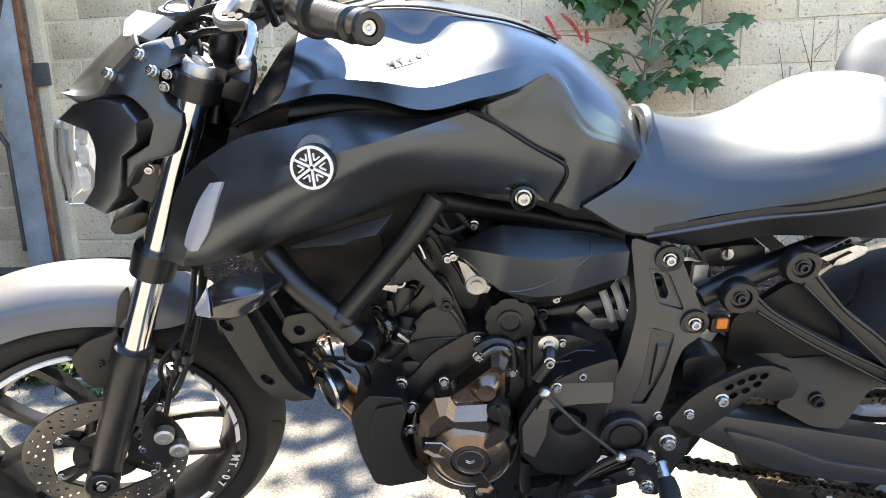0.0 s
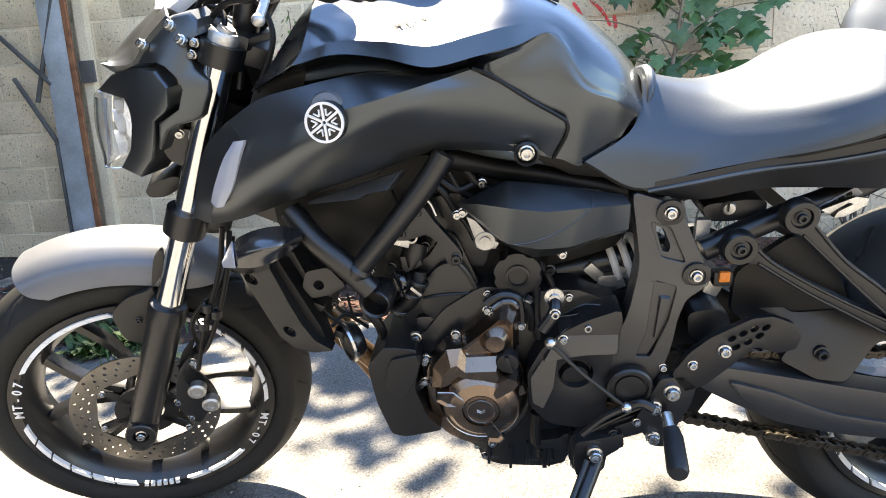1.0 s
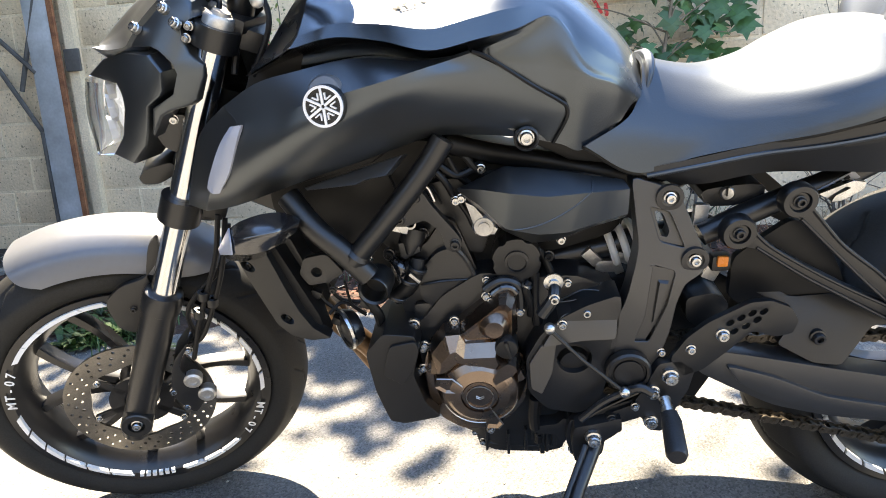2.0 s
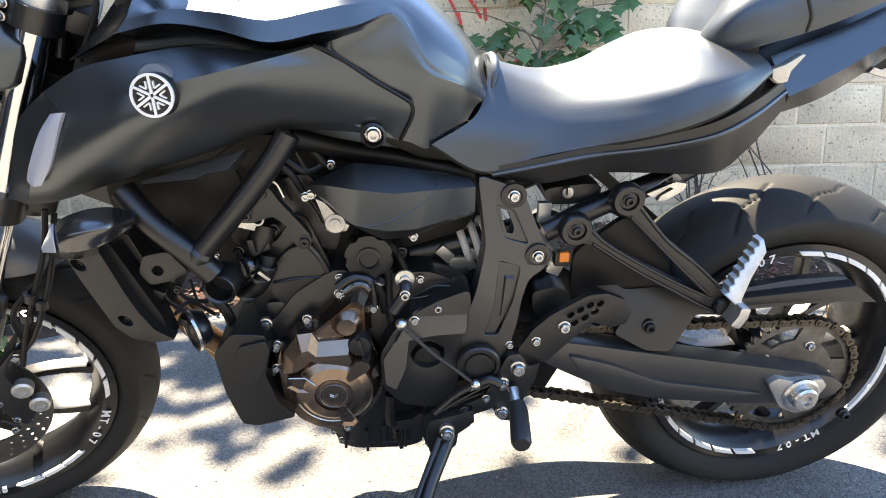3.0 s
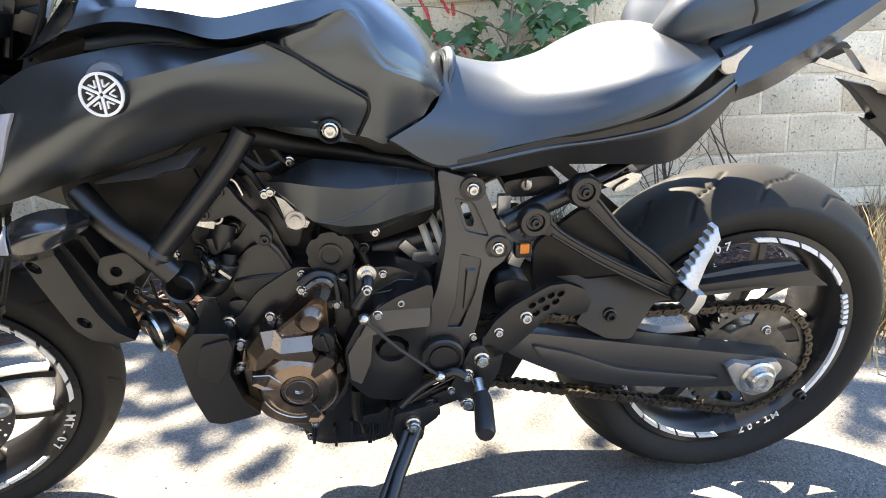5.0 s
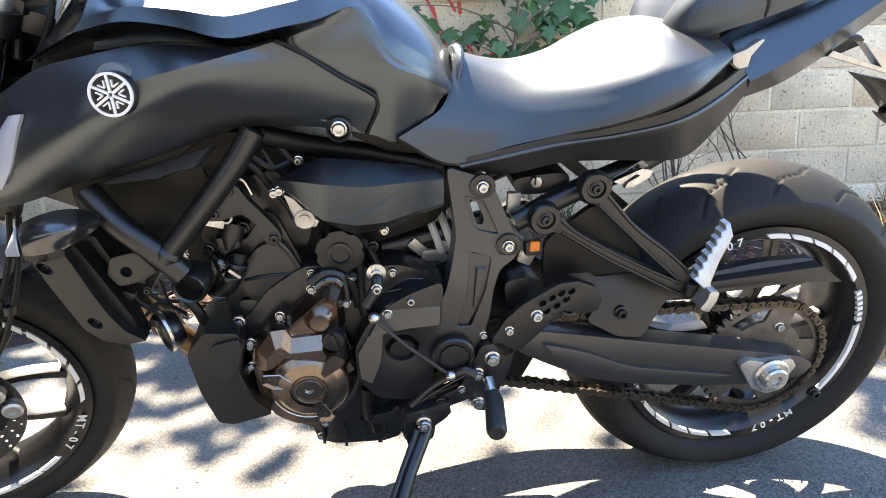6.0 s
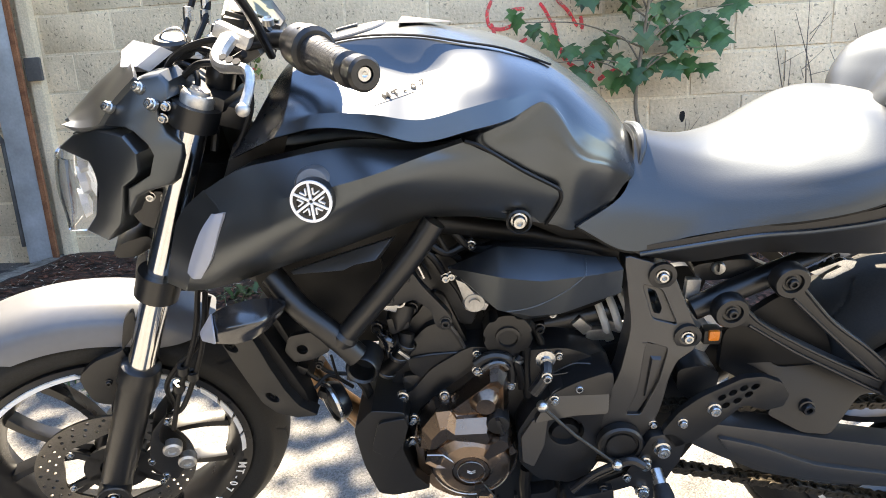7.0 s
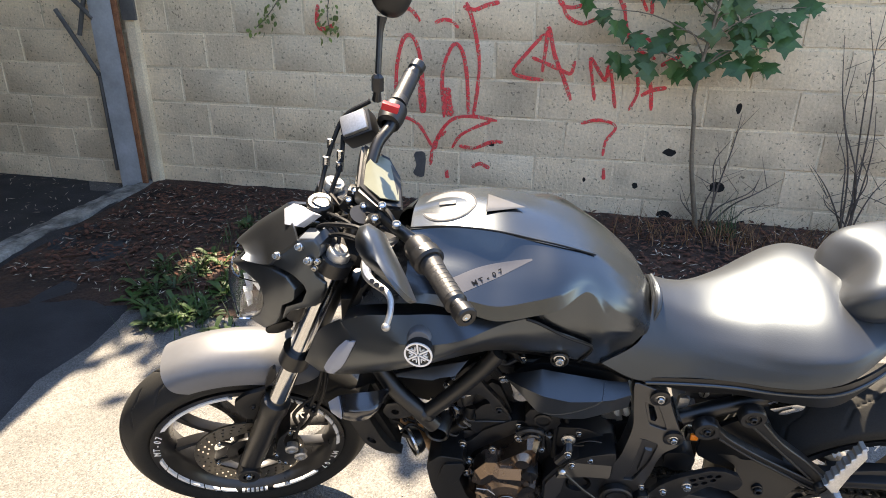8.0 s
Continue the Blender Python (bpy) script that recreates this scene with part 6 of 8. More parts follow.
# sprocket cover
spc = [(0.007, 0.422), (0.029, 0.465), (0.057, 0.492), (0.095, 0.513), (0.144, 0.53), (0.141, 0.444), (0.119, 0.34), (0.088, 0.319), (0.039, 0.329), (0.01, 0.363)]
scover = part("sprocket_cover", plate(rounded(spc, 2, 0.2), -0.15, -0.1, [ring_outline(*(0.079, 0.422), 0.026, 20)], 0.006), M_CAST, bike, "black front sprocket cover")
part("shaft_well", lathe([(0.0, 0.01), (0.02, 0.01), (0.024, 0.0), (0.03, 0.0)], 24, Vector((0.08, -0.128, 0.406))), M_CAST, scover)
part("cover_flat", lean_in(plate(rounded([(0.03, 0.452), (0.058, 0.494), (0.095, 0.511), (0.141, 0.526), (0.136, 0.462), (0.089, 0.461), (0.058, 0.457)], 2, 0.1), -0.166, -0.13, bevel=0.003), 0.45, 0.42), M_SATIN, scover, angle=20)
part("cover_flat", lean_in(plate(rounded([(0.012, 0.42), (0.03, 0.449), (0.052, 0.452), (0.046, 0.405), (0.03, 0.37), (0.014, 0.38)], 2, 0.1), -0.166, -0.13, bevel=0.008, seg=1), 0.37, 0.16), M_SATIN, scover, angle=15)
for p in [(0.095, -0.147, 0.5), (0.06, -0.152, 0.484)]:
    bolt(scover, p, size=1.15)
linkarm = [(0.048, -0.14, 0.548), (0.047, -0.16, 0.535), (0.029, -0.165, 0.508)]
part("shift_shaft", lathe([(0, 0), (0.014, 0), (0.014, 0.004), (0.008, 0.006), (0.008, 0.012), (0, 0.012)], 20, linkarm[0]), M_STEEL, scover, "steel shift shaft washer")
part("shift_arm", sweep(linkarm, 0.009, 10, 10), M_CAST, scover)
bolt(scover, Vector(linkarm[1]) + Vector((0, -0.006, 0)), size=1.2)
shift_rod = part("shift_rod", sweep([(0.037, -0.172, 0.492), (0.086, -0.175, 0.438), (0.148, -0.175, 0.38)], 0.0028, 8), M_FRAME, bike, "thin black gear shift rod")
for p in [(0.04, -0.176, 0.493), (0.149, -0.178, 0.381)]:
    part("rod_joint", blob(p, (0.0085, 0.0085, 0.0085)), M_STEEL, shift_rod)
part("shift_lever", sweep([(0.15, -0.17, 0.375), (0.119, -0.17, 0.356), (0.087, -0.172, 0.326)], 0.0055, 8, 10), M_CAST, shift_rod)
part("shift_lever", sweep([(0.15, -0.17, 0.375), (0.171, -0.175, 0.386), (0.188, -0.18, 0.379)], 0.007, 8, 10), M_CAST, shift_rod)
# sump
part("sump", plate(rounded([(-0.082, 0.248), (0.076, 0.238), (0.072, 0.195), (0.043, 0.186), (-0.04, 0.19), (-0.07, 0.203)], 2, 0.2), -0.09, 0.08, bevel=0.008), M_CAST, engine)
for xy in [(0.02, -0.1, 0.252), (0.035, -0.1, 0.225), (0.054, -0.1, 0.241)]:
    part("case_rib", box(xy, (0.008, 0.02, 0.05), 0.002), M_CAST, engine)
part("stand_hook", plate(rounded([(0.012, 0.289), (0.054, 0.294), (0.066, 0.306), (0.075, 0.298), (0.075, 0.265), (0.062, 0.257), (0.053, 0.273), (0.019, 0.277)], 2, 0.15), -0.145, -0.12, bevel=0.002), M_CAST, engine)
for p in [(-0.078, -0.092, 0.236), (-0.066, -0.092, 0.214), (0.08, -0.14, 0.238), (0.167, -0.17, 0.348), (0.19, -0.17, 0.32), (0.204, -0.15, 0.431), (-0.149, -0.12, 0.427), (-0.159, -0.12, 0.384)]:
    bolt(engine, p, size=1.0)
for p in [(0.134, -0.17, 0.326), (0.029, -0.12, 0.256), (0.04, -0.12, 0.324)]:
    bolt(engine, p, size=1.2, mesh=DARK_BOLT)
part("stand_bracket", plate(rounded([(0.072, 0.311), (0.102, 0.325), (0.142, 0.341), (0.179, 0.356), (0.201, 0.368), (0.206, 0.347), (0.179, 0.316), (0.149, 0.306), (0.147, 0.285), (0.121, 0.265), (0.099, 0.231), (0.079, 0.24), (0.068, 0.271)], 2, 0.15), -0.158, -0.145, bevel=0.003), M_CAST, engine, "black side stand bracket")
part("bracket_edge", sweep([(0.088, -0.16, 0.303), (0.11, -0.16, 0.327), (0.141, -0.16, 0.347), (0.172, -0.16, 0.364), (0.199, -0.16, 0.373)], 0.002, 6, 20), M_FRAME, engine)
part("stand_nut", lathe([(0, -0.004), (0.011, -0.004), (0.011, 0.006), (0.006, 0.009), (0, 0.009)], 6, (0.109, -0.162, 0.28)), M_STEEL, engine)
for p in [(0.02, -0.1, 0.258), (0.03, -0.1, 0.239), (0.042, -0.1, 0.231), (-0.022, -0.1, 0.227), (-0.058, -0.1, 0.237), (0.007, -0.1, 0.235)]:
    part("case_rib", box(p, (0.005, 0.03, 0.045), 0.0015), M_CAST, engine)
part("case_pipe", sweep([(0.027, -0.115, 0.317), (0.025, -0.115, 0.276), (0.028, -0.11, 0.229)], 0.007, 10, 12), M_HOSE, engine)
part("sump_ridge", sweep([(-0.065, -0.092, 0.212), (-0.02, -0.092, 0.206), (0.054, -0.092, 0.202)], 0.003, 6, 12), M_CAST, engine)
# coolant tank in front of the engine
ctank = [(-0.233, 0.442), (-0.204, 0.475), (-0.157, 0.47), (-0.151, 0.444), (-0.164, 0.401), (-0.149, 0.346), (-0.126, 0.319), (-0.185, 0.306), (-0.208, 0.312), (-0.225, 0.371)]
part("coolant_tank", plate(rounded(ctank, 2, 0.15), -0.152, -0.03, bevel=0.02, seg=1), M_PLASTIC, bike, "black angular coolant tank", angle=15)
part("tank_facet", plate(rounded([(-0.195, 0.456), (-0.156, 0.464), (-0.151, 0.448), (-0.164, 0.41), (-0.18, 0.386), (-0.209, 0.405)], 2, 0.15), -0.158, -0.145, bevel=0.005, seg=1), M_PLASTIC, bike.children[-1], angle=15)
# horn and pipes
horn_c = Vector((-0.269, -0.11, 0.459))
horn = part("horn", lathe([(0, -0.02), (0.026, -0.02), (0.031, -0.01), (0.032, 0.0), (0.029, 0.004), (0.026, 0.0), (0.012, 0.004), (0, 0.004)], 32, horn_c, (-1, -0.75, -0.1)), M_WHEEL, bike, "black round horn")
part("horn_rim", lathe([(0.029, 0.002), (0.0325, 0.004), (0.0335, 0.0), (0.0315, -0.004)], 32, horn_c, (-1, -0.75, -0.1)), M_STEEL, horn)
for pts in ([(-0.331, -0.02, 0.458), (-0.299, -0.02, 0.412), (-0.249, -0.01, 0.345), (-0.22, 0, 0.248)], [(-0.33, 0.04, 0.424), (-0.302, 0.05, 0.344), (-0.238, 0.05, 0.237)]):
    part("exhaust_pipe", sweep(pts, 0.019, 14, 20), M_COPPER, engine, "heat discoloured exhaust pipe")
for pts in ([(-0.313, -0.1, 0.533), (-0.296, -0.1, 0.503), (-0.272, -0.1, 0.481), (-0.267, -0.1, 0.455)], [(-0.295, -0.1, 0.561), (-0.279, -0.09, 0.506), (-0.236, -0.09, 0.495)], [(-0.291, -0.11, 0.488), (-0.269, -0.1, 0.502), (-0.236, -0.1, 0.48)]):
    part("wire", sweep(pts, 0.003, 6, 16), M_HOSE, engine)
for p in [(-0.289, -0.1, 0.547), (-0.305, -0.11, 0.526), (-0.283, -0.1, 0.471), (-0.234, -0.1, 0.5), (-0.204, -0.09, 0.523)]:
    part("wire_plug", box(p, (0.016, 0.014, 0.012), 0.002, Matrix.Rotation(0.5, 4, "Y")), M_PLASTIC, engine)
# radiator and its side guards
rad = plate([(-0.379, 0.598), (-0.336, 0.619), (-0.294, 0.503), (-0.326, 0.457)], -0.1, 0.1, bevel=0.004)
radiator = part("radiator", rad, M_CAST, bike, "black radiator behind the front wheel")
rg = [(-0.397, 0.607), (-0.376, 0.609), (-0.354, 0.613), (-0.346, 0.589), (-0.335, 0.553), (-0.322, 0.518), (-0.306, 0.489), (-0.281, 0.471), (-0.311, 0.468), (-0.339, 0.477), (-0.358, 0.497), (-0.372, 0.534), (-0.387, 0.575)]
rhole = [ring_outline(*p, 0.011, 14, 0.6, -0.75) for p in [(-0.384, 0.595), (-0.342, 0.506)]]
ri = [(-0.369, 0.599), (-0.347, 0.618), (-0.299, 0.501), (-0.291, 0.461), (-0.316, 0.475), (-0.346, 0.54)]
for flip in (False, True):
    g, h = plate(rounded(rg, 2, 0.12), -0.152, -0.13, rhole, 0.003), plate(ri, -0.134, -0.1, bevel=0.003)
    part("radiator_guard", mirrored(g) if flip else g, M_PLASTIC, radiator, "black radiator side guard")
    part("radiator_tank", mirrored(h) if flip else h, M_HOSE, radiator)
for p in [(-0.347, -0.14, 0.499), (-0.39, -0.14, 0.589), (-0.279, -0.11, 0.53)]:
    bolt(radiator, p, size=0.9, mesh=DARK_BOLT)
w_rails = [[(-0.411, -0.165, 0.631), (-0.383, -0.18, 0.668), (-0.344, -0.186, 0.686), (-0.312, -0.178, 0.686), (-0.297, -0.15, 0.665)],
           [(-0.401, -0.185, 0.638), (-0.371, -0.21, 0.663), (-0.336, -0.218, 0.673), (-0.306, -0.208, 0.673), (-0.295, -0.162, 0.663)],
           [(-0.398, -0.19, 0.634), (-0.372, -0.212, 0.643), (-0.342, -0.218, 0.646), (-0.315, -0.205, 0.65), (-0.301, -0.16, 0.651)],
           [(-0.413, -0.15, 0.608), (-0.396, -0.16, 0.609), (-0.367, -0.165, 0.612), (-0.34, -0.16, 0.62), (-0.319, -0.135, 0.63)]]
scoop = part("air_scoop", skin(w_rails, 24, sharp=(2,), each=6, thick=0.004), M_GLOSS, bike, "glossy black air scoop with indicator", angle=40)
part("indicator_lens", skin([[Vector(p) + Vector((-0.002, -0.003, 0.001)) for p in r[:2]] for r in w_rails[:3]], 8, each=4, thick=0.002), M_REFLECTOR, scoop, "pale indicator lens")

# -- swing arm and drive --
arm_o = [(0.236, 0.426), (0.269, 0.439), (0.343, 0.424), (0.439, 0.403), (0.581, 0.374), (0.739, 0.341), (0.769, 0.321), (0.755, 0.299), (0.704, 0.289), (0.575, 0.298), (0.451, 0.316), (0.37, 0.338), (0.306, 0.372), (0.261, 0.398)]
arm = part("swing_arm", plate(rounded(arm_o, 2, 0.2), -0.16, -0.12, bevel=0.012), M_SATIN, bike, "black swing arm")
part("swing_arm_side", mirrored(plate(rounded(arm_o, 2, 0.2), -0.16, -0.12, bevel=0.012)), M_SATIN, arm)
part("arm_ridge", plate(rounded([(0.291, 0.417), (0.361, 0.395), (0.441, 0.357), (0.553, 0.334), (0.627, 0.32), (0.557, 0.312), (0.445, 0.329), (0.37, 0.353), (0.316, 0.382)], 2, 0.2), -0.168, -0.155, bevel=0.006), M_SATIN, arm)
part("chain_adjuster", plate(rounded([(0.626, 0.341), (0.64, 0.352), (0.666, 0.344), (0.717, 0.346), (0.728, 0.331), (0.716, 0.309), (0.715, 0.285), (0.686, 0.278), (0.656, 0.293), (0.642, 0.316)], 2, 0.2), -0.172, -0.158, bevel=0.004), M_ALLOY, arm, "bare alloy chain adjuster")
ra = Vector((0.685, -0.172, 0.318))
part("axle_nut", lathe([(0, 0), (0.031, 0), (0.031, 0.004), (0.027, 0.007), (0.021, 0.007), (0.021, 0.016), (0.018, 0.019), (0.009, 0.019), (0.008, 0.014), (0, 0.014)], 28, ra), M_STEEL, arm, "bright steel axle nut")
bolt(arm, (0.795, -0.15, 0.25), size=1.6, mesh=DARK_BOLT)
part("axle", sweep([(XR, -0.17, RR), (XR, 0.15, RR)], 0.012, 14), M_STEEL, arm)
# sprocket with teeth and windows
teeth = []
NT = 43
for k in range(NT * 4):
    a = 2 * PI * k / (NT * 4)
    r = 0.1135 if k % 4 in (0, 1) else 0.1045
    teeth.append((XR + r * math.cos(a), RR + r * math.sin(a)))
wins = []
for k in range(5):
    a0 = 2 * PI * k / 5 + 0.3
    wins.append([(XR + 0.096 * math.cos(a0 + 0.8 * j / 5), RR + 0.096 * math.sin(a0 + 0.8 * j / 5)) for j in range(6)] +
                [(XR + 0.072 * math.cos(a0 + 0.68 - 0.56 * j / 5), RR + 0.072 * math.sin(a0 + 0.68 - 0.56 * j / 5)) for j in range(6)])
sprocket = part("rear_sprocket", plate(teeth, -0.1195, -0.1135, wins), M_SPROCKET, rear_rim, "steel rear sprocket")
part("sprocket_carrier", lathe([(0.03, 0.04), (0.045, 0.1), (0.062, 0.108), (0.066, 0.114), (0.04, 0.122), (0.02, 0.125), (0.02, 0.14)], 32, (XR, 0, RR)), M_CAST, sprocket)
for k in range(5):
    a = 2 * PI * k / 5
    bolt(sprocket, (XR + 0.064 * math.cos(a), -0.12, RR + 0.064 * math.sin(a)), size=1.3)
# chain round both sprockets
c0, r0, c1, r1 = Vector((XR, RR)), 0.1095, Vector((0.089, 0.398)), 0.042
dd = c1 - c0
dist = dd.length
base = math.atan2(dd.y, dd.x)
off = math.acos((r0 - r1) / dist)
line = []
for k in range(41):                                  # round the rear sprocket
    a = base + off + (2 * PI - 2 * off) * k / 40
    line.append(c0 + r0 * Vector((math.cos(a), math.sin(a))))
for k in range(1, 40):
    p = c0 + r0 * Vector((math.cos(base - off), math.sin(base - off)))
    q_ = c1 + r1 * Vector((math.cos(base - off), math.sin(base - off)))
    line.append(p.lerp(q_, k / 40))
for k in range(21):
    a = base - off + 2 * off * k / 20
    line.append(c1 + r1 * Vector((math.cos(a), math.sin(a))))
for k in range(1, 40):
    q_ = c0 + r0 * Vector((math.cos(base + off), math.sin(base + off)))
    p = c1 + r1 * Vector((math.cos(base + off), math.sin(base + off)))
    f = k / 40
    line.append(p.lerp(q_, f))
# the lower run hangs through a little
cum = [0.0]
for a, b in zip(line, line[1:] + line[:1]):
    cum.append(cum[-1] + (b - a).length)
PITCH = cum[-1] / round(cum[-1] / 0.015875)


def on_chain(s):
    s %= cum[-1]
    i = max(k for k in range(len(line)) if cum[k] <= s)
    a, b = line[i], line[(i + 1) % len(line)]
    return a.lerp(b, (s - cum[i]) / max(1e-9, cum[i + 1] - cum[i]))


def link_mesh(name, half):
    out = []
    for sx in (1, -1):
        out += [(sx * (PITCH / 2 + 0.0068 * math.cos(a)), sx * 0.0068 * math.sin(a)) for a in (-PI / 2 + PI * k / 5 for k in range(6))]
        out.append((0, sx * 0.005))
    b = bmesh.new()
    for y in (-half, half):
        lo = [b.verts.new((x, y - 0.0012, z)) for x, z in out]
        hi = [b.verts.new((x, y + 0.0012, z)) for x, z in out]
        b.faces.new(lo)
        b.faces.new(list(reversed(hi)))
        for i in range(len(out)):
            b.faces.new((lo[i], hi[i], hi[(i + 1) % len(out)], lo[(i + 1) % len(out)]))
    for x in (-PITCH / 2, PITCH / 2):
        lathe([(0, -half - 0.003), (0.0028, -half - 0.003), (0.0028, -half), (0.0044, -half + 0.002), (0.0044, half), (0, half)], 6, (x, 0, 0), (0, 1, 0), b)
    bmesh.ops.recalc_face_normals(b, faces=b.faces)
    return to_mesh(name, b, M_CHAIN)


outer, inner_l = link_mesh("outer_link", 0.009), link_mesh("inner_link", 0.0062)
chain = new("drive_chain")
chain.parent = bike
chain["label"] = "oily steel drive chain"
for k in range(round(cum[-1] / PITCH)):
    a, b = on_chain(k * PITCH), on_chain((k + 1) * PITCH)
    c = a.lerp(b, 0.5)
    piece("chain_link", outer if k % 2 else inner_l, chain, Matrix.Translation((c.x, -0.1165, c.y)) @ Matrix.Rotation(-math.atan2(b.y - a.y, b.x - a.x), 4, "Y"))
guard_o = [(0.302, 0.525), (0.337, 0.532), (0.387, 0.497), (0.449, 0.5), (0.55, 0.487), (0.659, 0.5), (0.751, 0.502), (0.797, 0.466), (0.668, 0.463), (0.56, 0.459), (0.501, 0.457), (0.458, 0.405), (0.418, 0.409), (0.369, 0.435), (0.386, 0.456), (0.379, 0.485)]
bm = plate(rounded(guard_o, 2, 0.15), -0.15, -0.135, bevel=0.004)
for v in bm.verts:
    v.co.y += (v.co.z - 0.42) * 0.45               # leans in over the chain
cguard = part("chain_guard", bm, M_PLASTIC, bike, "black plastic chain guard")
part("guard_flange", plate([(0.558, 0.484), (0.756, 0.497), (0.8, 0.464), (0.669, 0.473), (0.561, 0.469)], -0.138, -0.09, bevel=0.004), M_PLASTIC, cguard)
bolt(cguard, (0.425, -0.14, 0.444), size=1.7, mesh=DARK_BOLT)
hug = [(0.303, 0.563), (0.372, 0.617), (0.414, 0.608), (0.451, 0.54), (0.479, 0.476), (0.433, 0.452), (0.343, 0.472), (0.303, 0.498)]
part("inner_mudguard", plate(rounded(hug, 2, 0.15), -0.112, -0.1, bevel=0.004), M_HOSE, bike, "black inner rear mudguard")
part("caution_label", plate([(0.398, 0.657), (0.443, 0.683), (0.453, 0.674), (0.412, 0.647)], -0.11, -0.108), M_REFLECTOR, cguard, "pale sticker with small print")
for k in range(4):
    part("print_bar", plate([(x + 0.009 * k, z + 0.0055 * k) for x, z in [(0.404, 0.657), (0.41, 0.661), (0.412, 0.658), (0.406, 0.654)]], -0.1125, -0.1105), M_HOSE, cguard)

# -- pillion footrest hanger --
hang_o = [(0.348, 0.672), (0.372, 0.670), (0.379, 0.652), (0.428, 0.596), (0.483, 0.552), (0.541, 0.499), (0.549, 0.484), (0.544, 0.462), (0.528, 0.466), (0.503, 0.478), (0.437, 0.516), (0.384, 0.547), (0.317, 0.592), (0.29, 0.598), (0.275, 0.612), (0.282, 0.632), (0.30, 0.632), (0.333, 0.598), (0.389, 0.562), (0.447, 0.529), (0.505, 0.499), (0.467, 0.534), (0.411, 0.588), (0.366, 0.632), (0.345, 0.65)]
hanger = part("footrest_hanger", plate(rounded(hang_o, 2, 0.12), -0.148, -0.132, bevel=0.003), M_FRAME, bike, "black cast pillion footrest hanger")
for p in [(0.36, -0.152, 0.66), (0.29, -0.152, 0.618)]:
    part("hanger_boss", lathe([(0.012, -0.015), (0.0235, -0.015), (0.0235, 0.0), (0.021, 0.004), (0.014, 0.004), (0.012, 0.0), (0, 0.0)], 28, p), M_FRAME, hanger)
    bolt(hanger, p, size=1.3, mesh=DARK_BOLT)
for pts in ([(0.379, -0.148, 0.648), (0.428, -0.148, 0.593), (0.483, -0.149, 0.549), (0.538, -0.15, 0.498)], [(0.368, -0.148, 0.633), (0.412, -0.148, 0.590), (0.467, -0.149, 0.537), (0.505, -0.15, 0.502)],
            [(0.302, -0.148, 0.628), (0.333, -0.148, 0.596), (0.389, -0.149, 0.560), (0.447, -0.149, 0.527), (0.512, -0.15, 0.494)], [(0.317, -0.148, 0.594), (0.384, -0.149, 0.549), (0.437, -0.149, 0.518), (0.503, -0.15, 0.480), (0.53, -0.15, 0.468)]):
    part("hanger_rib", sweep(pts, 0.0026, 8, 24), M_FRAME, hanger)
part("hanger_foot", lathe([(0.0, 0.012), (0.012, 0.012), (0.015, 0.008), (0.016, -0.012)], 20, (0.531, -0.146, 0.481)), M_FRAME, hanger)
part("luggage_hook", plate(rounded([(0.396, 0.658), (0.408, 0.663), (0.437, 0.675), (0.454, 0.672), (0.452, 0.662), (0.427, 0.647), (0.414, 0.646), (0.418, 0.655), (0.436, 0.665), (0.429, 0.667), (0.407, 0.652)], 2, 0.15), -0.125, -0.115, bevel=0.002), M_STEEL, hanger, "bright steel luggage hook")
# the folded rest: a toothed alloy bar that leans back as it rises
edge = [(0.521, 0.510), (0.576, 0.582)]
teeth_o = []
for k in range(15):
    f = k / 14
    q_ = Vector(edge[0]).lerp(Vector(edge[1]), f)
    teeth_o.append((q_.x + (0.0026 if k % 2 else -0.0006), q_.y - (0.002 if k % 2 else 0.0)))
rest_o = teeth_o + [(0.583, 0.584), (0.587, 0.566), (0.563, 0.531), (0.548, 0.503), (0.548, 0.49), (0.54, 0.492)]
bm = plate(rest_o, 0.0, 0.02, bevel=0.0015, seg=1)
for v in bm.verts:
    v.co.y += -0.185 + (v.co.z - 0.47) * 0.42
part("pillion_footrest", bm, M_ALLOY, hanger, "folded bare alloy toothed footrest")
bm = plate(rounded([(0.538, 0.499), (0.553, 0.497), (0.551, 0.482), (0.541, 0.463), (0.526, 0.470), (0.535, 0.484)], 2, 0.2), -0.19, -0.16, bevel=0.003)
part("footrest_pin", bm, M_ALLOY, hanger)

# -- rider footrest, heel guard, side stand --
heel = [(0.213, 0.428), (0.234, 0.464), (0.261, 0.489), (0.314, 0.519), (0.341, 0.521), (0.369, 0.509), (0.382, 0.488), (0.377, 0.468), (0.355, 0.462), (0.322, 0.473), (0.293, 0.441), (0.261, 0.409), (0.233, 0.397)]
hx = [ring_outline(*p, 0.0062, 10, 0.75, 0.7) for p in [(0.29, 0.487), (0.304, 0.495), (0.318, 0.502), (0.297, 0.473), (0.312, 0.481), (0.326, 0.491), (0.333, 0.504)]]
heel_guard = part("heel_guard", plate(rounded(heel, 2, 0.15), -0.165, -0.155, hx, 0.002), M_PLASTIC, bike, "black drilled heel guard plate")
for p, s in zip([(0.281, -0.166, 0.469), (0.24, -0.166, 0.446), (0.214, -0.17, 0.402)], (1.5, 1.15, 1.9)):
    bolt(heel_guard, p, size=s)
rest = [(0.181, 0.379), (0.198, 0.42), (0.229, 0.425), (0.25, 0.409), (0.244, 0.373), (0.232, 0.347), (0.212, 0.295), (0.192, 0.298), (0.178, 0.324), (0.146, 0.319), (0.12, 0.313), (0.128, 0.33), (0.164, 0.346)]
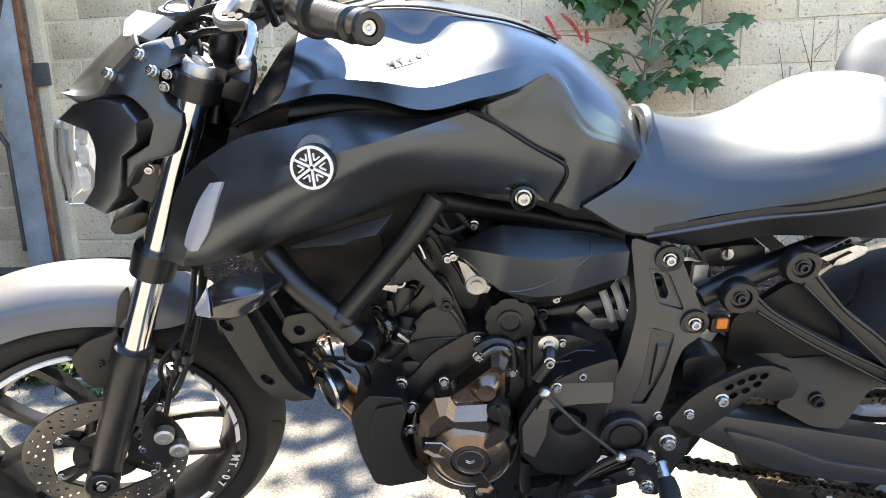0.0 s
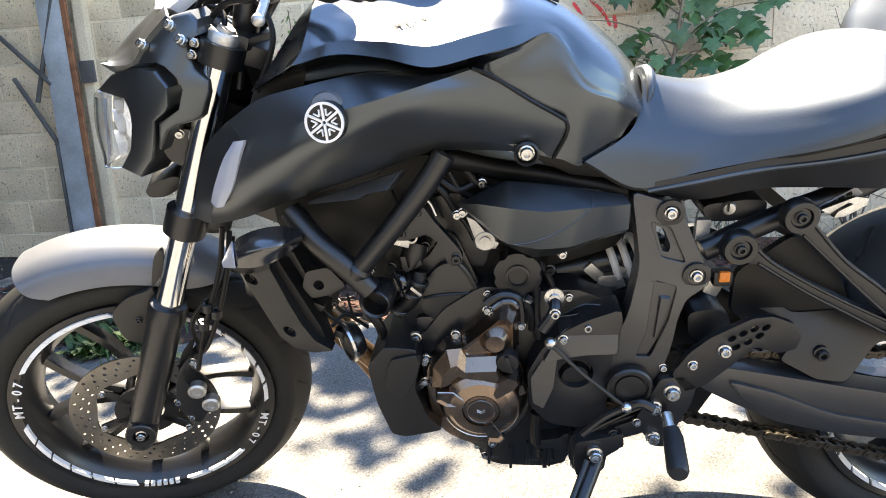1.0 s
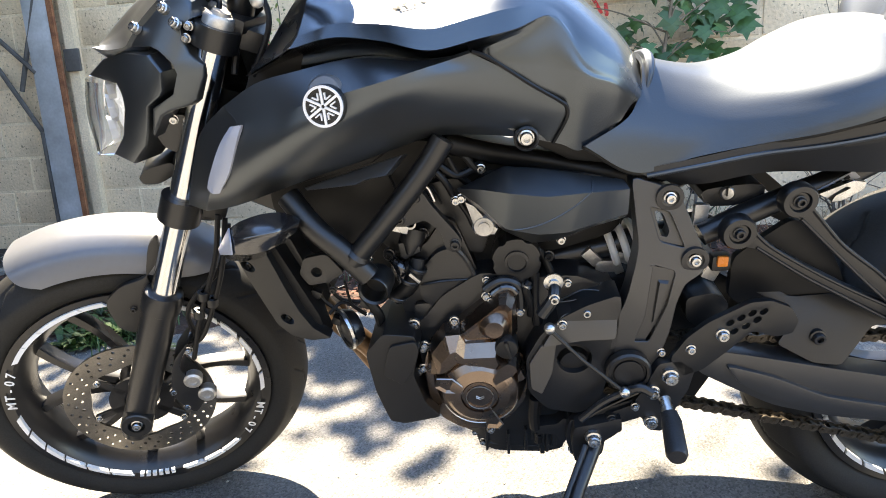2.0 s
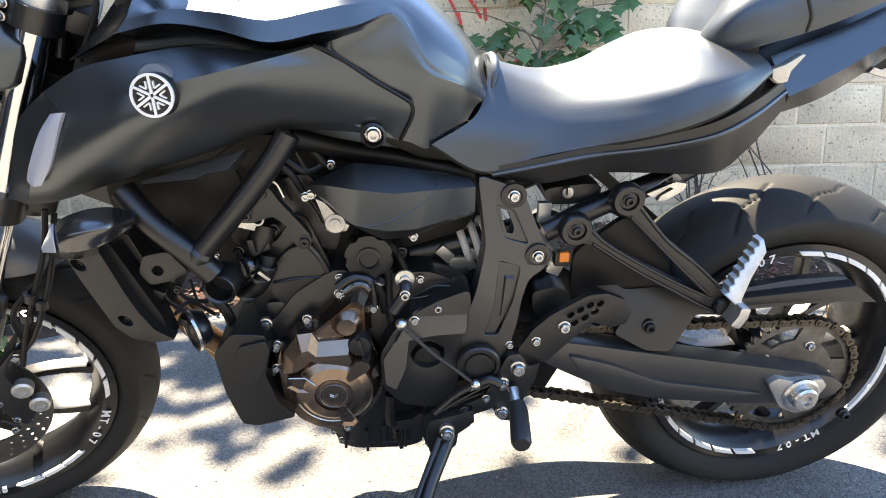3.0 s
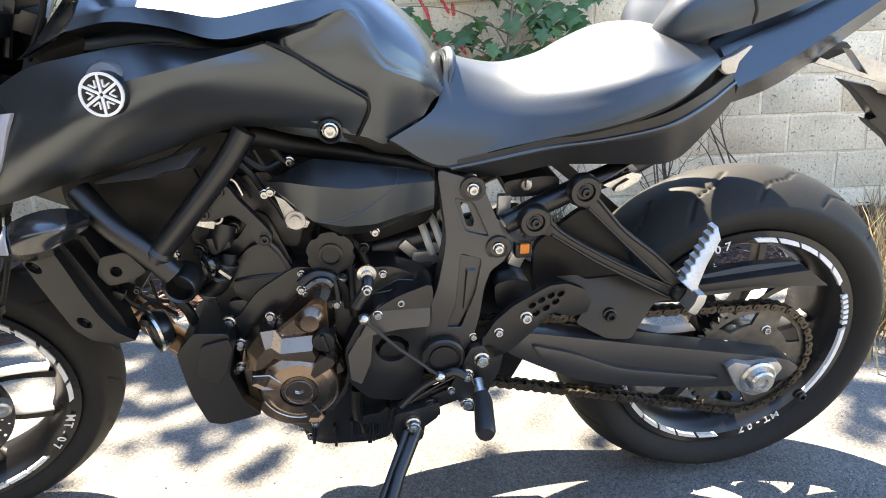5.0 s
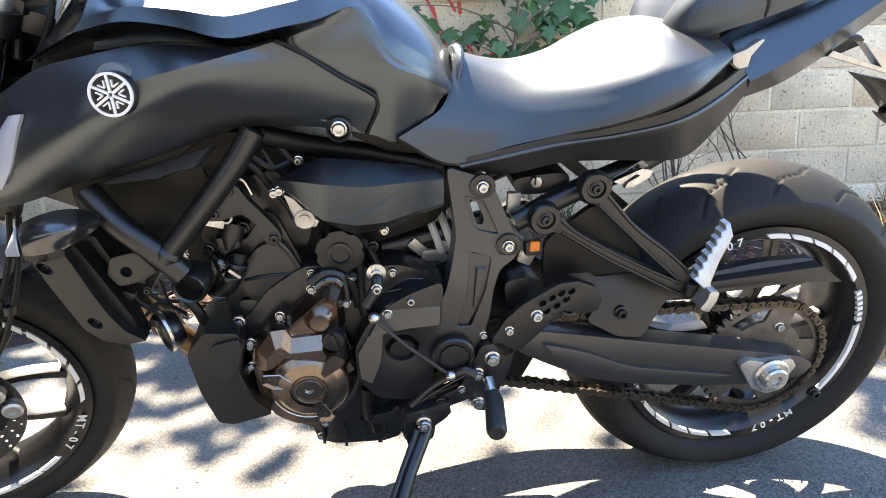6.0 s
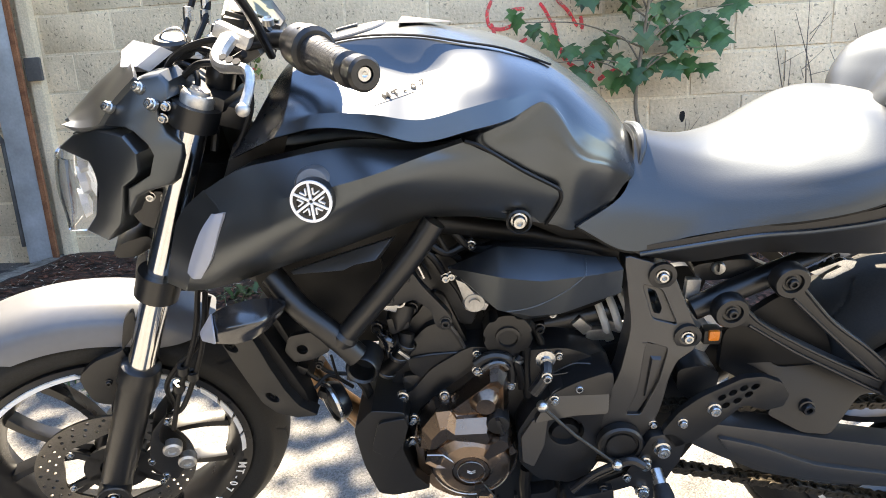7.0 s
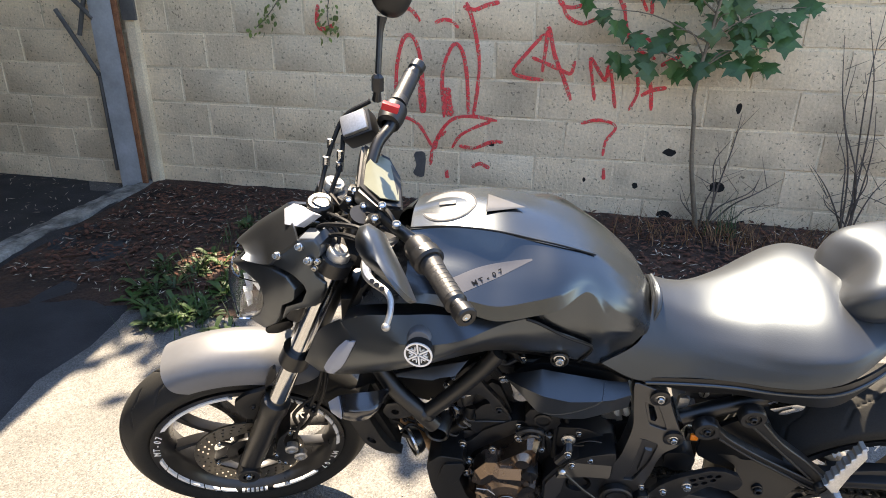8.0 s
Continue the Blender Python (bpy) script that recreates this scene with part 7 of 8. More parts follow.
hanger2 = part("footrest_bracket", plate(rounded(rest, 2, 0.15), -0.165, -0.148, bevel=0.003), M_CAST, bike, "black rider footrest bracket")
for p in [(0.192, -0.166, 0.372), (0.193, -0.166, 0.316)]:
    bolt(hanger2, p, size=1.7)
fp = [Vector(q) for q in [(0.207, -0.175, 0.366), (0.21, -0.21, 0.35), (0.201, -0.275, 0.347)]]
part("footrest_pin", sweep([fp[0], fp[1]], 0.009, 12), M_STEEL, hanger2)
part("footrest", sweep([fp[1].lerp(fp[0], 0.4), fp[1], fp[1].lerp(fp[2], 0.9), fp[2]], [0.012, 0.0145, 0.015, 0.012], 16), M_GRIP, hanger2, "black rubber rider footrest")
st0 = Vector((0.105, -0.185, 0.301))
part("stand_bracket", plate(rounded([(0.077, 0.315), (0.12, 0.324), (0.147, 0.332), (0.149, 0.307), (0.125, 0.298), (0.121, 0.264), (0.098, 0.243), (0.079, 0.25), (0.074, 0.281)], 2, 0.15), -0.178, -0.15, bevel=0.003), M_CAST, bike, "black side stand bracket")
stand_b = bike.children[-1]
bolt(stand_b, st0, size=1.9)
up = Vector((0, math.sin(radians(LEAN)), math.cos(radians(LEAN))))
p_low = Vector((0.057, -0.275, 0.22))
dirn = (p_low - st0)
t_hit = -(st0.dot(up) - 0.012) / dirn.dot(up)
foot_p = st0 + dirn * t_hit
stand = part("side_stand", sweep([st0 + Vector((0.004, 0.012, -0.02)), st0.lerp(foot_p, 0.25), foot_p], [0.013, 0.0105, 0.0105], 14), M_FRAME, bike, "black steel side stand on the ground")
part("stand_foot", box(foot_p - up * 0.004, (0.06, 0.04, 0.012), 0.004, Matrix.Rotation(radians(-LEAN), 4, "X")), M_FRAME, stand)
part("stand_spring", sweep([st0 + Vector((-0.012, -0.004, -0.01)), st0.lerp(foot_p, 0.35) + Vector((-0.016, -0.004, 0))], 0.005, 10), M_CAST, stand)
part("rear_brake_pot", plate(rounded([(0.241, 0.503), (0.279, 0.51), (0.303, 0.494), (0.3, 0.457), (0.265, 0.45), (0.244, 0.467)]), -0.12, -0.06, bevel=0.01), M_PLASTIC, bike, "black rubber boot behind the side plate")
lamp = part("rear_indicator", box((0.285, -0.11, 0.556), (0.026, 0.02, 0.024), 0.006), M_PLASTIC, bike, "amber rear side reflector")
part("amber_lens", box(Vector((0.285, -0.122, 0.562)), (0.015, 0.006, 0.016), 0.004), M_AMBER, lamp)

# -- number plate carrier at the tail --
holder = part("plate_carrier", plate([(0.737, 0.814), (0.786, 0.831), (0.806, 0.834), (0.815, 0.827), (0.807, 0.818), (0.778, 0.807), (0.753, 0.803)], -0.03, 0.02, bevel=0.004), M_PLASTIC, bike, "black number plate carrier under the tail")
part("carrier_blade", plate([(0.817, 0.776), (0.867, 0.766), (0.943, 0.727), (1.018, 0.701), (1.156, 0.474), (1.081, 0.479), (0.993, 0.606), (0.937, 0.669), (0.888, 0.702), (0.88, 0.71), (0.892, 0.714), (0.85, 0.753)], -0.03, -0.005, bevel=0.004), M_PLASTIC, holder)
part("carrier_arm", plate([(0.785, 0.829), (0.877, 0.797), (0.937, 0.784), (0.945, 0.762), (0.891, 0.772), (0.843, 0.78), (0.731, 0.811), (0.738, 0.819), (0.824, 0.792)], -0.065, -0.045, bevel=0.002), M_ALLOY, holder, "pale alloy carrier arm")
part("carrier_wedge", box((0.925, -0.04, 0.753), (0.09, 0.05, 0.02), 0.005, Matrix.Rotation(0.25, 4, "Y")), M_GREY, holder)

# -- the far side: engine cover, silencer, side plate, footrests --
part("clutch_cover", mirrored(plate(rounded(flange, 2, 0.25), -0.2, -0.12, bevel=0.015)), M_BRONZE, engine)
part("silencer", sweep([(-0.08, 0.06, 0.2), (0.1, 0.1, 0.21), (0.3, 0.17, 0.25), (0.5, 0.2, 0.32)], [0.03, 0.06, 0.06, 0.045], 20, 20), M_CAST, engine, "black under engine silencer")
part("pivot_bracket", mirrored(plate(rounded(bracket, 2, 0.25), -0.15, -0.115, [slot], 0.007, 1)), M_SATIN, bike)
part("heel_guard", mirrored(plate(rounded(heel, 2, 0.15), -0.175, -0.16, [], 0.002)), M_PLASTIC, bike)
part("footrest_hanger", mirrored(plate(rounded([(0.355, 0.649), (0.372, 0.66), (0.39, 0.64), (0.556, 0.497), (0.556, 0.476), (0.536, 0.471), (0.509, 0.49), (0.307, 0.597), (0.285, 0.603), (0.282, 0.621), (0.296, 0.626), (0.315, 0.609), (0.516, 0.507), (0.368, 0.627)], 2, 0.15), -0.15, -0.128, bevel=0.006)), M_FRAME, bike)
part("footrest", mirrored(sweep([fp[1].lerp(fp[0], 0.4), fp[1], fp[2]], [0.014, 0.018, 0.014], 16)), M_GRIP, hanger2)

# ---- place: column, unseen shade roof, kerb ----
M_COLUMN = material("weathered_grey_column_paint", (0.46, 0.49, 0.52), 0.6, vary=0.15, scale=5, tint=(0.27, 0.28, 0.28), bump=0.0008, bump_scale=60)
M_RUST = material("rusted_steel_edge", (0.3, 0.13, 0.06), 0.85, vary=0.4, scale=18, tint=(0.18, 0.07, 0.035), bump=0.001, bump_scale=120)
M_STRUT = material("dark_weathered_steel", (0.1, 0.095, 0.09), 0.7, vary=0.3, scale=10)
M_CONCRETE = material("old_kerb_concrete", (0.3, 0.285, 0.25), 0.92, vary=0.5, scale=9, tint=(0.07, 0.066, 0.058), bump=0.004, bump_scale=70)
M_ROOF = material("grey_roof_sheet", (0.3, 0.3, 0.3), 0.6, vary=0.2, scale=4)


def on_wall(u, z, out=0.0):
    """A point u metres along the wall, z up, out metres before its face."""
    return WALL_M @ Vector((u, -out, z))


column = new("steel_column")
column.matrix_basis = WALL_M @ Matrix.Translation((-2.68, -0.06, 0))
tagged(column, "grey painted steel column with rusted edge at the wall", "column", kind="structure")
part("flange", box((0, -0.03, 1.5), (0.17, 0.014, 3.0), 0.003), M_COLUMN, column)
part("web", box((0.0, 0.01, 1.5), (0.012, 0.07, 3.0), 0.002), M_COLUMN, column)
part("rusted_edge", box((0.102, -0.034, 1.5), (0.034, 0.02, 3.0), 0.003), M_RUST, column, "rust brown steel angle")
part("back_edge", box((0.155, 0.035, 1.5), (0.07, 0.05, 3.0), 0.008), M_MORTAR, column, "smeared mortar beside the column")
for k, (a, b) in enumerate((((-0.35, -0.01, 1.15), (-0.09, -0.02, 0.72)), ((-0.62, -0.02, 1.62), (-0.07, -0.03, 1.1)), ((-0.1, -0.03, 0.75), (-0.12, -0.01, 0.12)), ((0.09, -0.03, 1.75), (-0.2, -0.02, 1.0)))):
    part("brace", sweep([a, b], 0.014, 8), M_STRUT, column)
part("bracket_plate", box((0.18, -0.015, 1.16), (0.1, 0.02, 0.13), 0.01), M_STRUT, column)
# roof out of view, sized to cast the shade at the left
tagged(new("shed_roof", to_mesh("shed_roof", box((-6.32, 0.1, 3.15), (8.2, 11.0, 0.06), 0.01), M_ROOF)), "unseen grey sheet roof added to shade the left of the yard", "roof", kind="structure")
k0, k1 = [(-2.612, 1.188), (-2.514, 2.682)]
kd = (Vector(k1) - Vector(k0))
kn = Vector((-kd.y, kd.x)).normalized()
for k, (w0, w1, hgt) in enumerate(((0.0, 0.11, 0.05), (0.135, 0.21, 0.03))):
    cols = []
    for i in range(41):
        c = Vector(k0) + kd * (i / 40 * 1.02)
        wob = 0.02 * noise.noise((i * 0.6, k * 3.3, 0))
        sec = [(w0 + wob, -0.02), (w0 + 0.003 + wob, hgt - 0.008), (w0 + 0.01 + wob, hgt), (w1 - 0.01 + wob, hgt + 0.012 * noise.noise((i * 1.1, k, 2))), (w1 - 0.004 + wob, hgt - 0.012), (w1 + wob, -0.02)]
        cols.append([(c.x + kn.x * a, c.y + kn.y * a, h) for a, h in sec])
    tagged(new("kerb", to_mesh("kerb", grid_mesh(cols), M_CONCRETE, 50)), "old broken concrete kerb before the wall", "kerb", kind="structure")

# ---- graffiti: flat sprayed strokes on the wall ----
M_SPRAY = material("red_spray_paint", (0.85, 0.035, 0.045), 0.7, vary=0.25, scale=12, tint=(0.8, 0.11, 0.1), bump=0.003, bump_scale=90)
# thin paint: the block's grain shows through in specks
n_, l_ = M_SPRAY.node_tree.nodes, M_SPRAY.node_tree.links
speck, cover_ = n_.new("ShaderNodeTexNoise"), n_.new("ShaderNodeMapRange")
speck.inputs["Scale"].default_value, speck.inputs["Detail"].default_value = 70, 6
cover_.inputs["From Min"].default_value, cover_.inputs["From Max"].default_value = 0.36, 0.5
cover_.inputs["To Min"].default_value, cover_.inputs["To Max"].default_value = 0.25, 0.95
l_.new(n_["Texture Coordinate"].outputs["Object"], speck.inputs["Vector"])
l_.new(speck.outputs["Fac"], cover_.inputs["Value"])
l_.new(cover_.outputs["Result"], n_["Principled BSDF"].inputs["Alpha"])


def stroke(pts, width, n=None):
    """A ribbon of paint along points (u, z) of the wall."""
    pts = catmull([(u, z, 0) for u, z in pts], n or 8 * len(pts))
    rows = []
    for i, p in enumerate(pts):
        t = (pts[min(i + 1, len(pts) - 1)] - pts[max(i - 1, 0)]).normalized()
        w = width * (0.5 + 0.14 * noise.noise((p.x * 14, p.y * 14, 2))) * min(1, 0.55 + 0.45 * min(i, len(pts) - 1 - i) / 2)
        s = Vector((-t.y, t.x, 0)) * w
        rows.append([(p.x + s.x * f, -0.0042 - 0.0008 * (1 - abs(f)), p.y + s.y * f) for f in (-1, -0.5, 0, 0.5, 1)])
    return grid_mesh(rows)


STROKES = (
    ([(-0.811, 0.553), (-0.813, 0.827), (-0.779, 0.995), (-0.737, 1.046), (-0.694, 1.009), (-0.661, 0.881), (-0.641, 0.609)], 0.026), ([(-0.665, 0.768), (-0.655, 0.686), (-0.651, 0.602)], 0.05), ([(-0.681, 0.871), (-0.668, 0.8), (-0.654, 0.702)], 0.03),
    ([(-0.522, 0.581), (-0.535, 0.821), (-0.496, 0.959), (-0.454, 1.003), (-0.413, 0.949), (-0.387, 0.811), (-0.375, 0.609)], 0.024), ([(-0.51, 0.757), (-0.499, 0.676), (-0.484, 0.59)], 0.055),
    ([(-0.4, 1.226), (-0.358, 1.115), (-0.321, 0.939), (-0.323, 0.781), (-0.344, 0.6)], 0.024), ([(-1.283, 1.202), (-1.294, 1.102), (-1.261, 1.065), (-1.195, 1.086)], 0.03), ([(-0.84, 1.142), (-0.772, 1.185), (-0.719, 1.18), (-0.666, 1.121)], 0.024),
    ([(-0.58, 1.116), (-0.527, 1.132), (-0.482, 1.124), (-0.442, 1.089)], 0.022), ([(-0.418, 1.203), (-0.354, 1.186), (-0.291, 1.21), (-0.213, 1.229)], 0.026), ([(-0.862, 0.53), (-0.772, 0.569), (-0.676, 0.526), (-0.584, 0.392), (-0.556, 0.47), (-0.474, 0.57), (-0.354, 0.596), (-0.202, 0.577)], 0.022),
    ([(-0.606, 0.284), (-0.584, 0.416), (-0.508, 0.5)], 0.022), ([(-0.471, 0.399), (-0.42, 0.478), (-0.319, 0.538), (-0.235, 0.572)], 0.02), ([(-0.43, 0.415), (-0.332, 0.407), (-0.237, 0.447), (-0.163, 0.452)], 0.024), ([(-0.505, 0.262), (-0.497, 0.208)], 0.03),
    ([(-0.346, 0.287), (-0.295, 0.312), (-0.238, 0.287)], 0.026),
    ([(0.041, 1.07), (-0.043, 0.972), (-0.123, 0.864), (-0.044, 0.83), (0.052, 0.821)], 0.022), ([(0.043, 0.864), (0.053, 0.995), (0.064, 1.1), (0.105, 0.958), (0.165, 0.831), (0.213, 0.714)], 0.024), ([(-0.019, 0.942), (0.055, 0.914), (0.143, 0.88), (0.2, 0.863), (0.219, 0.931)], 0.022),
    ([(0.344, 0.72), (0.32, 0.837), (0.303, 0.946), (0.36, 0.869), (0.394, 0.834), (0.405, 0.907), (0.433, 0.811), (0.46, 0.681)], 0.022), ([(0.558, 0.882), (0.571, 0.77), (0.534, 0.672)], 0.02), ([(0.61, 0.893), (0.641, 0.788), (0.655, 0.678)], 0.022),
    ([(0.591, 0.756), (0.65, 0.789), (0.722, 0.804)], 0.024), ([(0.281, 0.586), (0.364, 0.61), (0.443, 0.601), (0.475, 0.567), (0.43, 0.493), (0.42, 0.406)], 0.02), ([(0.434, 0.333), (0.441, 0.265)], 0.024),
    ([(0.126, 1.239), (0.156, 1.165), (0.238, 1.126), (0.313, 1.151)], 0.022), ([(0.51, 1.028), (0.54, 1.075), (0.602, 1.048), (0.657, 0.98)], 0.02), ([(0.518, 1.017), (0.581, 0.981), (0.643, 0.953)], 0.02), ([(0.588, 1.245), (0.596, 1.179)], 0.02), ([(0.451, 1.232), (0.468, 1.137), (0.504, 1.028)], 0.018),
    ([(0.133, 1.356), (0.106, 1.288), (0.122, 1.222), (0.187, 1.207), (0.253, 1.236), (0.234, 1.293), (0.301, 1.303)], 0.022), ([(0.676, 0.919), (0.725, 0.951), (0.774, 0.971)], 0.024), ([(0.467, 1.332), (0.524, 1.273), (0.572, 1.192)], 0.02), ([(0.38, 1.325), (0.409, 1.281), (0.465, 1.171)], 0.018))
for pts, width in STROKES:
    part("graffiti_stroke", stroke(pts, width * 0.9), M_SPRAY, wall)
part("wall_stain", stroke([(-0.677, 0.365), (-0.667, 0.28), (-0.686, 0.206)], 0.07), M_STRUT, wall, "dark patch of paint on the wall")

# ---- plants ----
M_LEAF = material("maple_leaf", (0.05, 0.12, 0.03), 0.45, vary=0.3, scale=8, tint=(0.035, 0.085, 0.02), bump=0.0006, bump_scale=60, rand=0.3)
M_VINE = material("yellowing_vine_leaf", (0.13, 0.16, 0.03), 0.6, vary=0.3, scale=9, rand=0.3)
M_WEED = material("weed_leaf", (0.032, 0.08, 0.012), 0.55, vary=0.35, scale=9, tint=(0.03, 0.05, 0.014))
M_BARK = material("young_bark", (0.2, 0.16, 0.11), 0.85, vary=0.3, scale=18, bump=0.002, bump_scale=80)
M_TWIG = material("dead_grey_twig", (0.13, 0.105, 0.085), 0.9, vary=0.3, scale=18)
M_BROWN_GRASS = material("dead_brown_grass", (0.26, 0.15, 0.065), 0.85, vary=0.5, scale=22, tint=(0.12, 0.05, 0.024))
M_STRAW = material("dry_straw", (0.42, 0.32, 0.16), 0.85, vary=0.4, scale=12, tint=(0.34, 0.22, 0.1))
M_LITTER = material("fallen_leaf_litter", (0.15, 0.06, 0.035), 0.9, vary=0.6, scale=31, tint=(0.04, 0.018, 0.012))
M_PALE = material("pale_debris", (0.5, 0.45, 0.36), 0.9, vary=0.3, scale=12)


def leaf_mesh(name, lobes, mat, size):
    """A lobed leaf, folded a little along its middle, its stalk at the origin."""
    b = bmesh.new()
    mid = [b.verts.new((0, 0, 0)), b.verts.new((0, size * 0.5, size * 0.02)), b.verts.new((0, size, -size * 0.12))]
    for s in (1, -1):
        side = [b.verts.new((s * size * x, size * y, -size * 0.16 * abs(x) + size * 0.03 * math.sin(9 * y))) for x, y in lobes]
        ring = [mid[0], *side, mid[2]]
        for i in range(len(ring) - 1):
            f = (mid[1], ring[i], ring[i + 1])
            b.faces.new(f if s > 0 else f[::-1])
    return to_mesh(name, b, mat, 80)


MAPLE = ((0.22, -0.1), (0.5, 0.02), (0.3, 0.2), (0.62, 0.52), (0.34, 0.5), (0.3, 0.62), (0.14, 0.72))
OVAL = ((0.2, 0.1), (0.32, 0.35), (0.28, 0.6), (0.15, 0.85))
maple = [leaf_mesh("leaf", MAPLE, M_LEAF, s) for s in (0.085, 0.105, 0.125)]
vine_leaf = [leaf_mesh("vine_leaf", OVAL, M_VINE, s) for s in (0.022, 0.034)]
rnd = random.Random(5)


def place_leaf(parent, meshes, p, droop, face=0.0):
    m = Matrix.Translation(p) @ Matrix.Rotation(rnd.uniform(-0.9, 0.9) + PI + face, 4, "Z") @ Matrix.Rotation(-droop + rnd.uniform(-0.45, 0.45), 4, "X") @ Matrix.Rotation(rnd.uniform(-0.5, 0.5), 4, "Y")
    return piece("leaf", rnd.choice(meshes), parent, m)


# young maple against the wall
stem = [on_wall(0.975, 0.02, 0.14), on_wall(0.891, 0.405, 0.16), on_wall(0.86, 0.663, 0.18), on_wall(0.843, 0.851, 0.18), on_wall(0.90, 1.35, 0.22), on_wall(0.96, 1.95, 0.24)]
sapling = part("maple_sapling", sweep(stem, [0.015, 0.012, 0.011, 0.010, 0.007, 0.004], 9, 30), M_BARK, None)
tagged(sapling, "young green maple growing against the block wall", "tree")
LEAVES = [(0.262, 1.209), (0.352, 1.157), (0.4, 1.103), (0.534, 1.037), (0.633, 1.026), (0.432, 0.936), (0.48, 0.895), (0.593, 0.899), (0.719, 1.096), (0.674, 1.027), (0.779, 0.961), (0.764, 0.876), (0.829, 0.907), (0.89, 0.951), (0.988, 0.926), (0.879, 1.1), (0.945, 1.181), (1.017, 1.208), (1.104, 1.158), (1.041, 1.077), (1.116, 1.026), (1.091, 0.944), (1.175, 0.919), (1.19, 1.107), (1.23, 1.16), (1.322, 1.2), (1.213, 1.055), (0.805, 1.23), (1.024, 1.023), (0.984, 1.102)]
shoots = [(0.30, 1.17), (0.45, 0.97), (0.62, 0.96), (0.70, 1.08), (1.02, 0.98), (1.15, 1.0), (1.12, 1.12), (1.28, 1.19), (0.93, 1.16), (0.62, 1.5), (0.9, 1.6), (1.2, 1.65), (1.4, 1.5), (0.75, 1.4), (1.1, 1.4), (0.5, 1.35)]
ends = []
for u, z in shoots:
    end = on_wall(u, z + 0.04, 0.15 + 0.1 * rnd.random())
    root = Vector(stem[3]).lerp(Vector(stem[5]), min(1, max(0, (z - 0.9) * 0.7)))
    mid_p = root.lerp(end, 0.5) + Vector((0, 0, 0.05))
    part("twig", sweep([root, mid_p, end], [0.005, 0.0032, 0.0016], 6, 8), M_BARK, sapling)
    ends += [mid_p.lerp(end, f) for f in (0.2, 0.5, 0.8, 1.0)]
for u, z in LEAVES:
    place_leaf(sapling, maple, on_wall(u, z + 0.05, 0.12 + 0.12 * rnd.random()), 1.15)
    place_leaf(sapling, maple, on_wall(u + rnd.uniform(-0.03, 0.03), z + 0.06 + rnd.uniform(-0.03, 0.03), 0.08 + 0.12 * rnd.random()), 1.15)
for p in ends[36:]:
    for k in range(3):
        place_leaf(sapling, maple, p + Vector((rnd.uniform(-0.07, 0.07), rnd.uniform(-0.06, 0.06), rnd.uniform(-0.05, 0.05))), 1.1)
# vine tips hanging over the wall
for n_, (path, count) in enumerate((([(-1.182, 1.408), (-1.176, 1.289), (-1.204, 1.167), (-1.191, 1.035)], 22), ([(-1.423, 1.347), (-1.505, 1.224), (-1.588, 1.129), (-1.66, 1.07)], 24), ([(-2.232, 1.855), (-2.128, 1.747), (-2.021, 1.672), (-2.186, 1.604)], 24), ([(-1.594, 1.792), (-1.549, 1.692), (-1.573, 1.637)], 16))):
    pts = [on_wall(u, z, 0.06) for u, z in path]
    vine = part("vine", sweep(pts, 0.003, 6, 12), M_TWIG, None)
    tagged(vine, "yellow green vine tip hanging down the wall", "vine", "vines on the wall")
    line_ = catmull(pts, 30)
    for k in range(count * 2):
        place_leaf(vine, vine_leaf, rnd.choice(line_[6:]) + Vector((rnd.uniform(-0.06, 0.06), rnd.uniform(-0.03, 0.01), rnd.uniform(-0.04, 0.04))), 0.9)
# dead shrubs and twigs against the wall
for base, tips in (((1.75, 0.0), [(1.67, 1.238), (1.608, 1.185), (1.582, 0.968), (1.547, 0.649), (1.476, 0.46), (1.893, 0.425), (1.706, 0.774), (1.499, 1.103), (1.565, 0.307), (1.682, 0.535)]), ((1.02, 0.02), [(1.116, 0.703), (1.232, 0.38), (1.083, 0.562), (1.021, 0.399), (0.86, 0.254), (1.382, 0.358), (1.35, 0.225)]), ((2.25, 0.0), [(1.749, 1.001), (1.774, 0.601), (1.902, 0.726), (1.852, 1.111), (1.732, 0.319)])):
    shrub = new("dead_shrub")
    b0 = on_wall(base[0], base[1], 0.1)
    shrub.matrix_basis = Matrix.Translation(b0)
    tagged(shrub, "leafless grey shrub against the block wall", "shrub", "dead shrubs")
    for u, z in tips:
        e = on_wall(u, max(z, 0.12), 0.05 + 0.15 * rnd.random()) - b0
        m1 = e * 0.35 + Vector((rnd.uniform(-0.05, 0.05), rnd.uniform(-0.03, 0.03), 0.03))
        m2 = e * 0.7 + Vector((rnd.uniform(-0.05, 0.05), rnd.uniform(-0.03, 0.03), 0.02))
        part("twig", sweep([(rnd.uniform(-0.03, 0.03), 0, -0.02), m1, m2, e], [0.006, 0.0045, 0.003, 0.0012], 6, 14), M_TWIG, shrub)
        for k in range(3):
            s0 = m1.lerp(e, rnd.uniform(0.1, 0.8))
            part("twig", sweep([s0, s0 + Vector((rnd.uniform(-0.18, 0.18), rnd.uniform(-0.05, 0.03), rnd.uniform(0.02, 0.18)))], [0.0022, 0.0008], 5), M_TWIG, shrub)


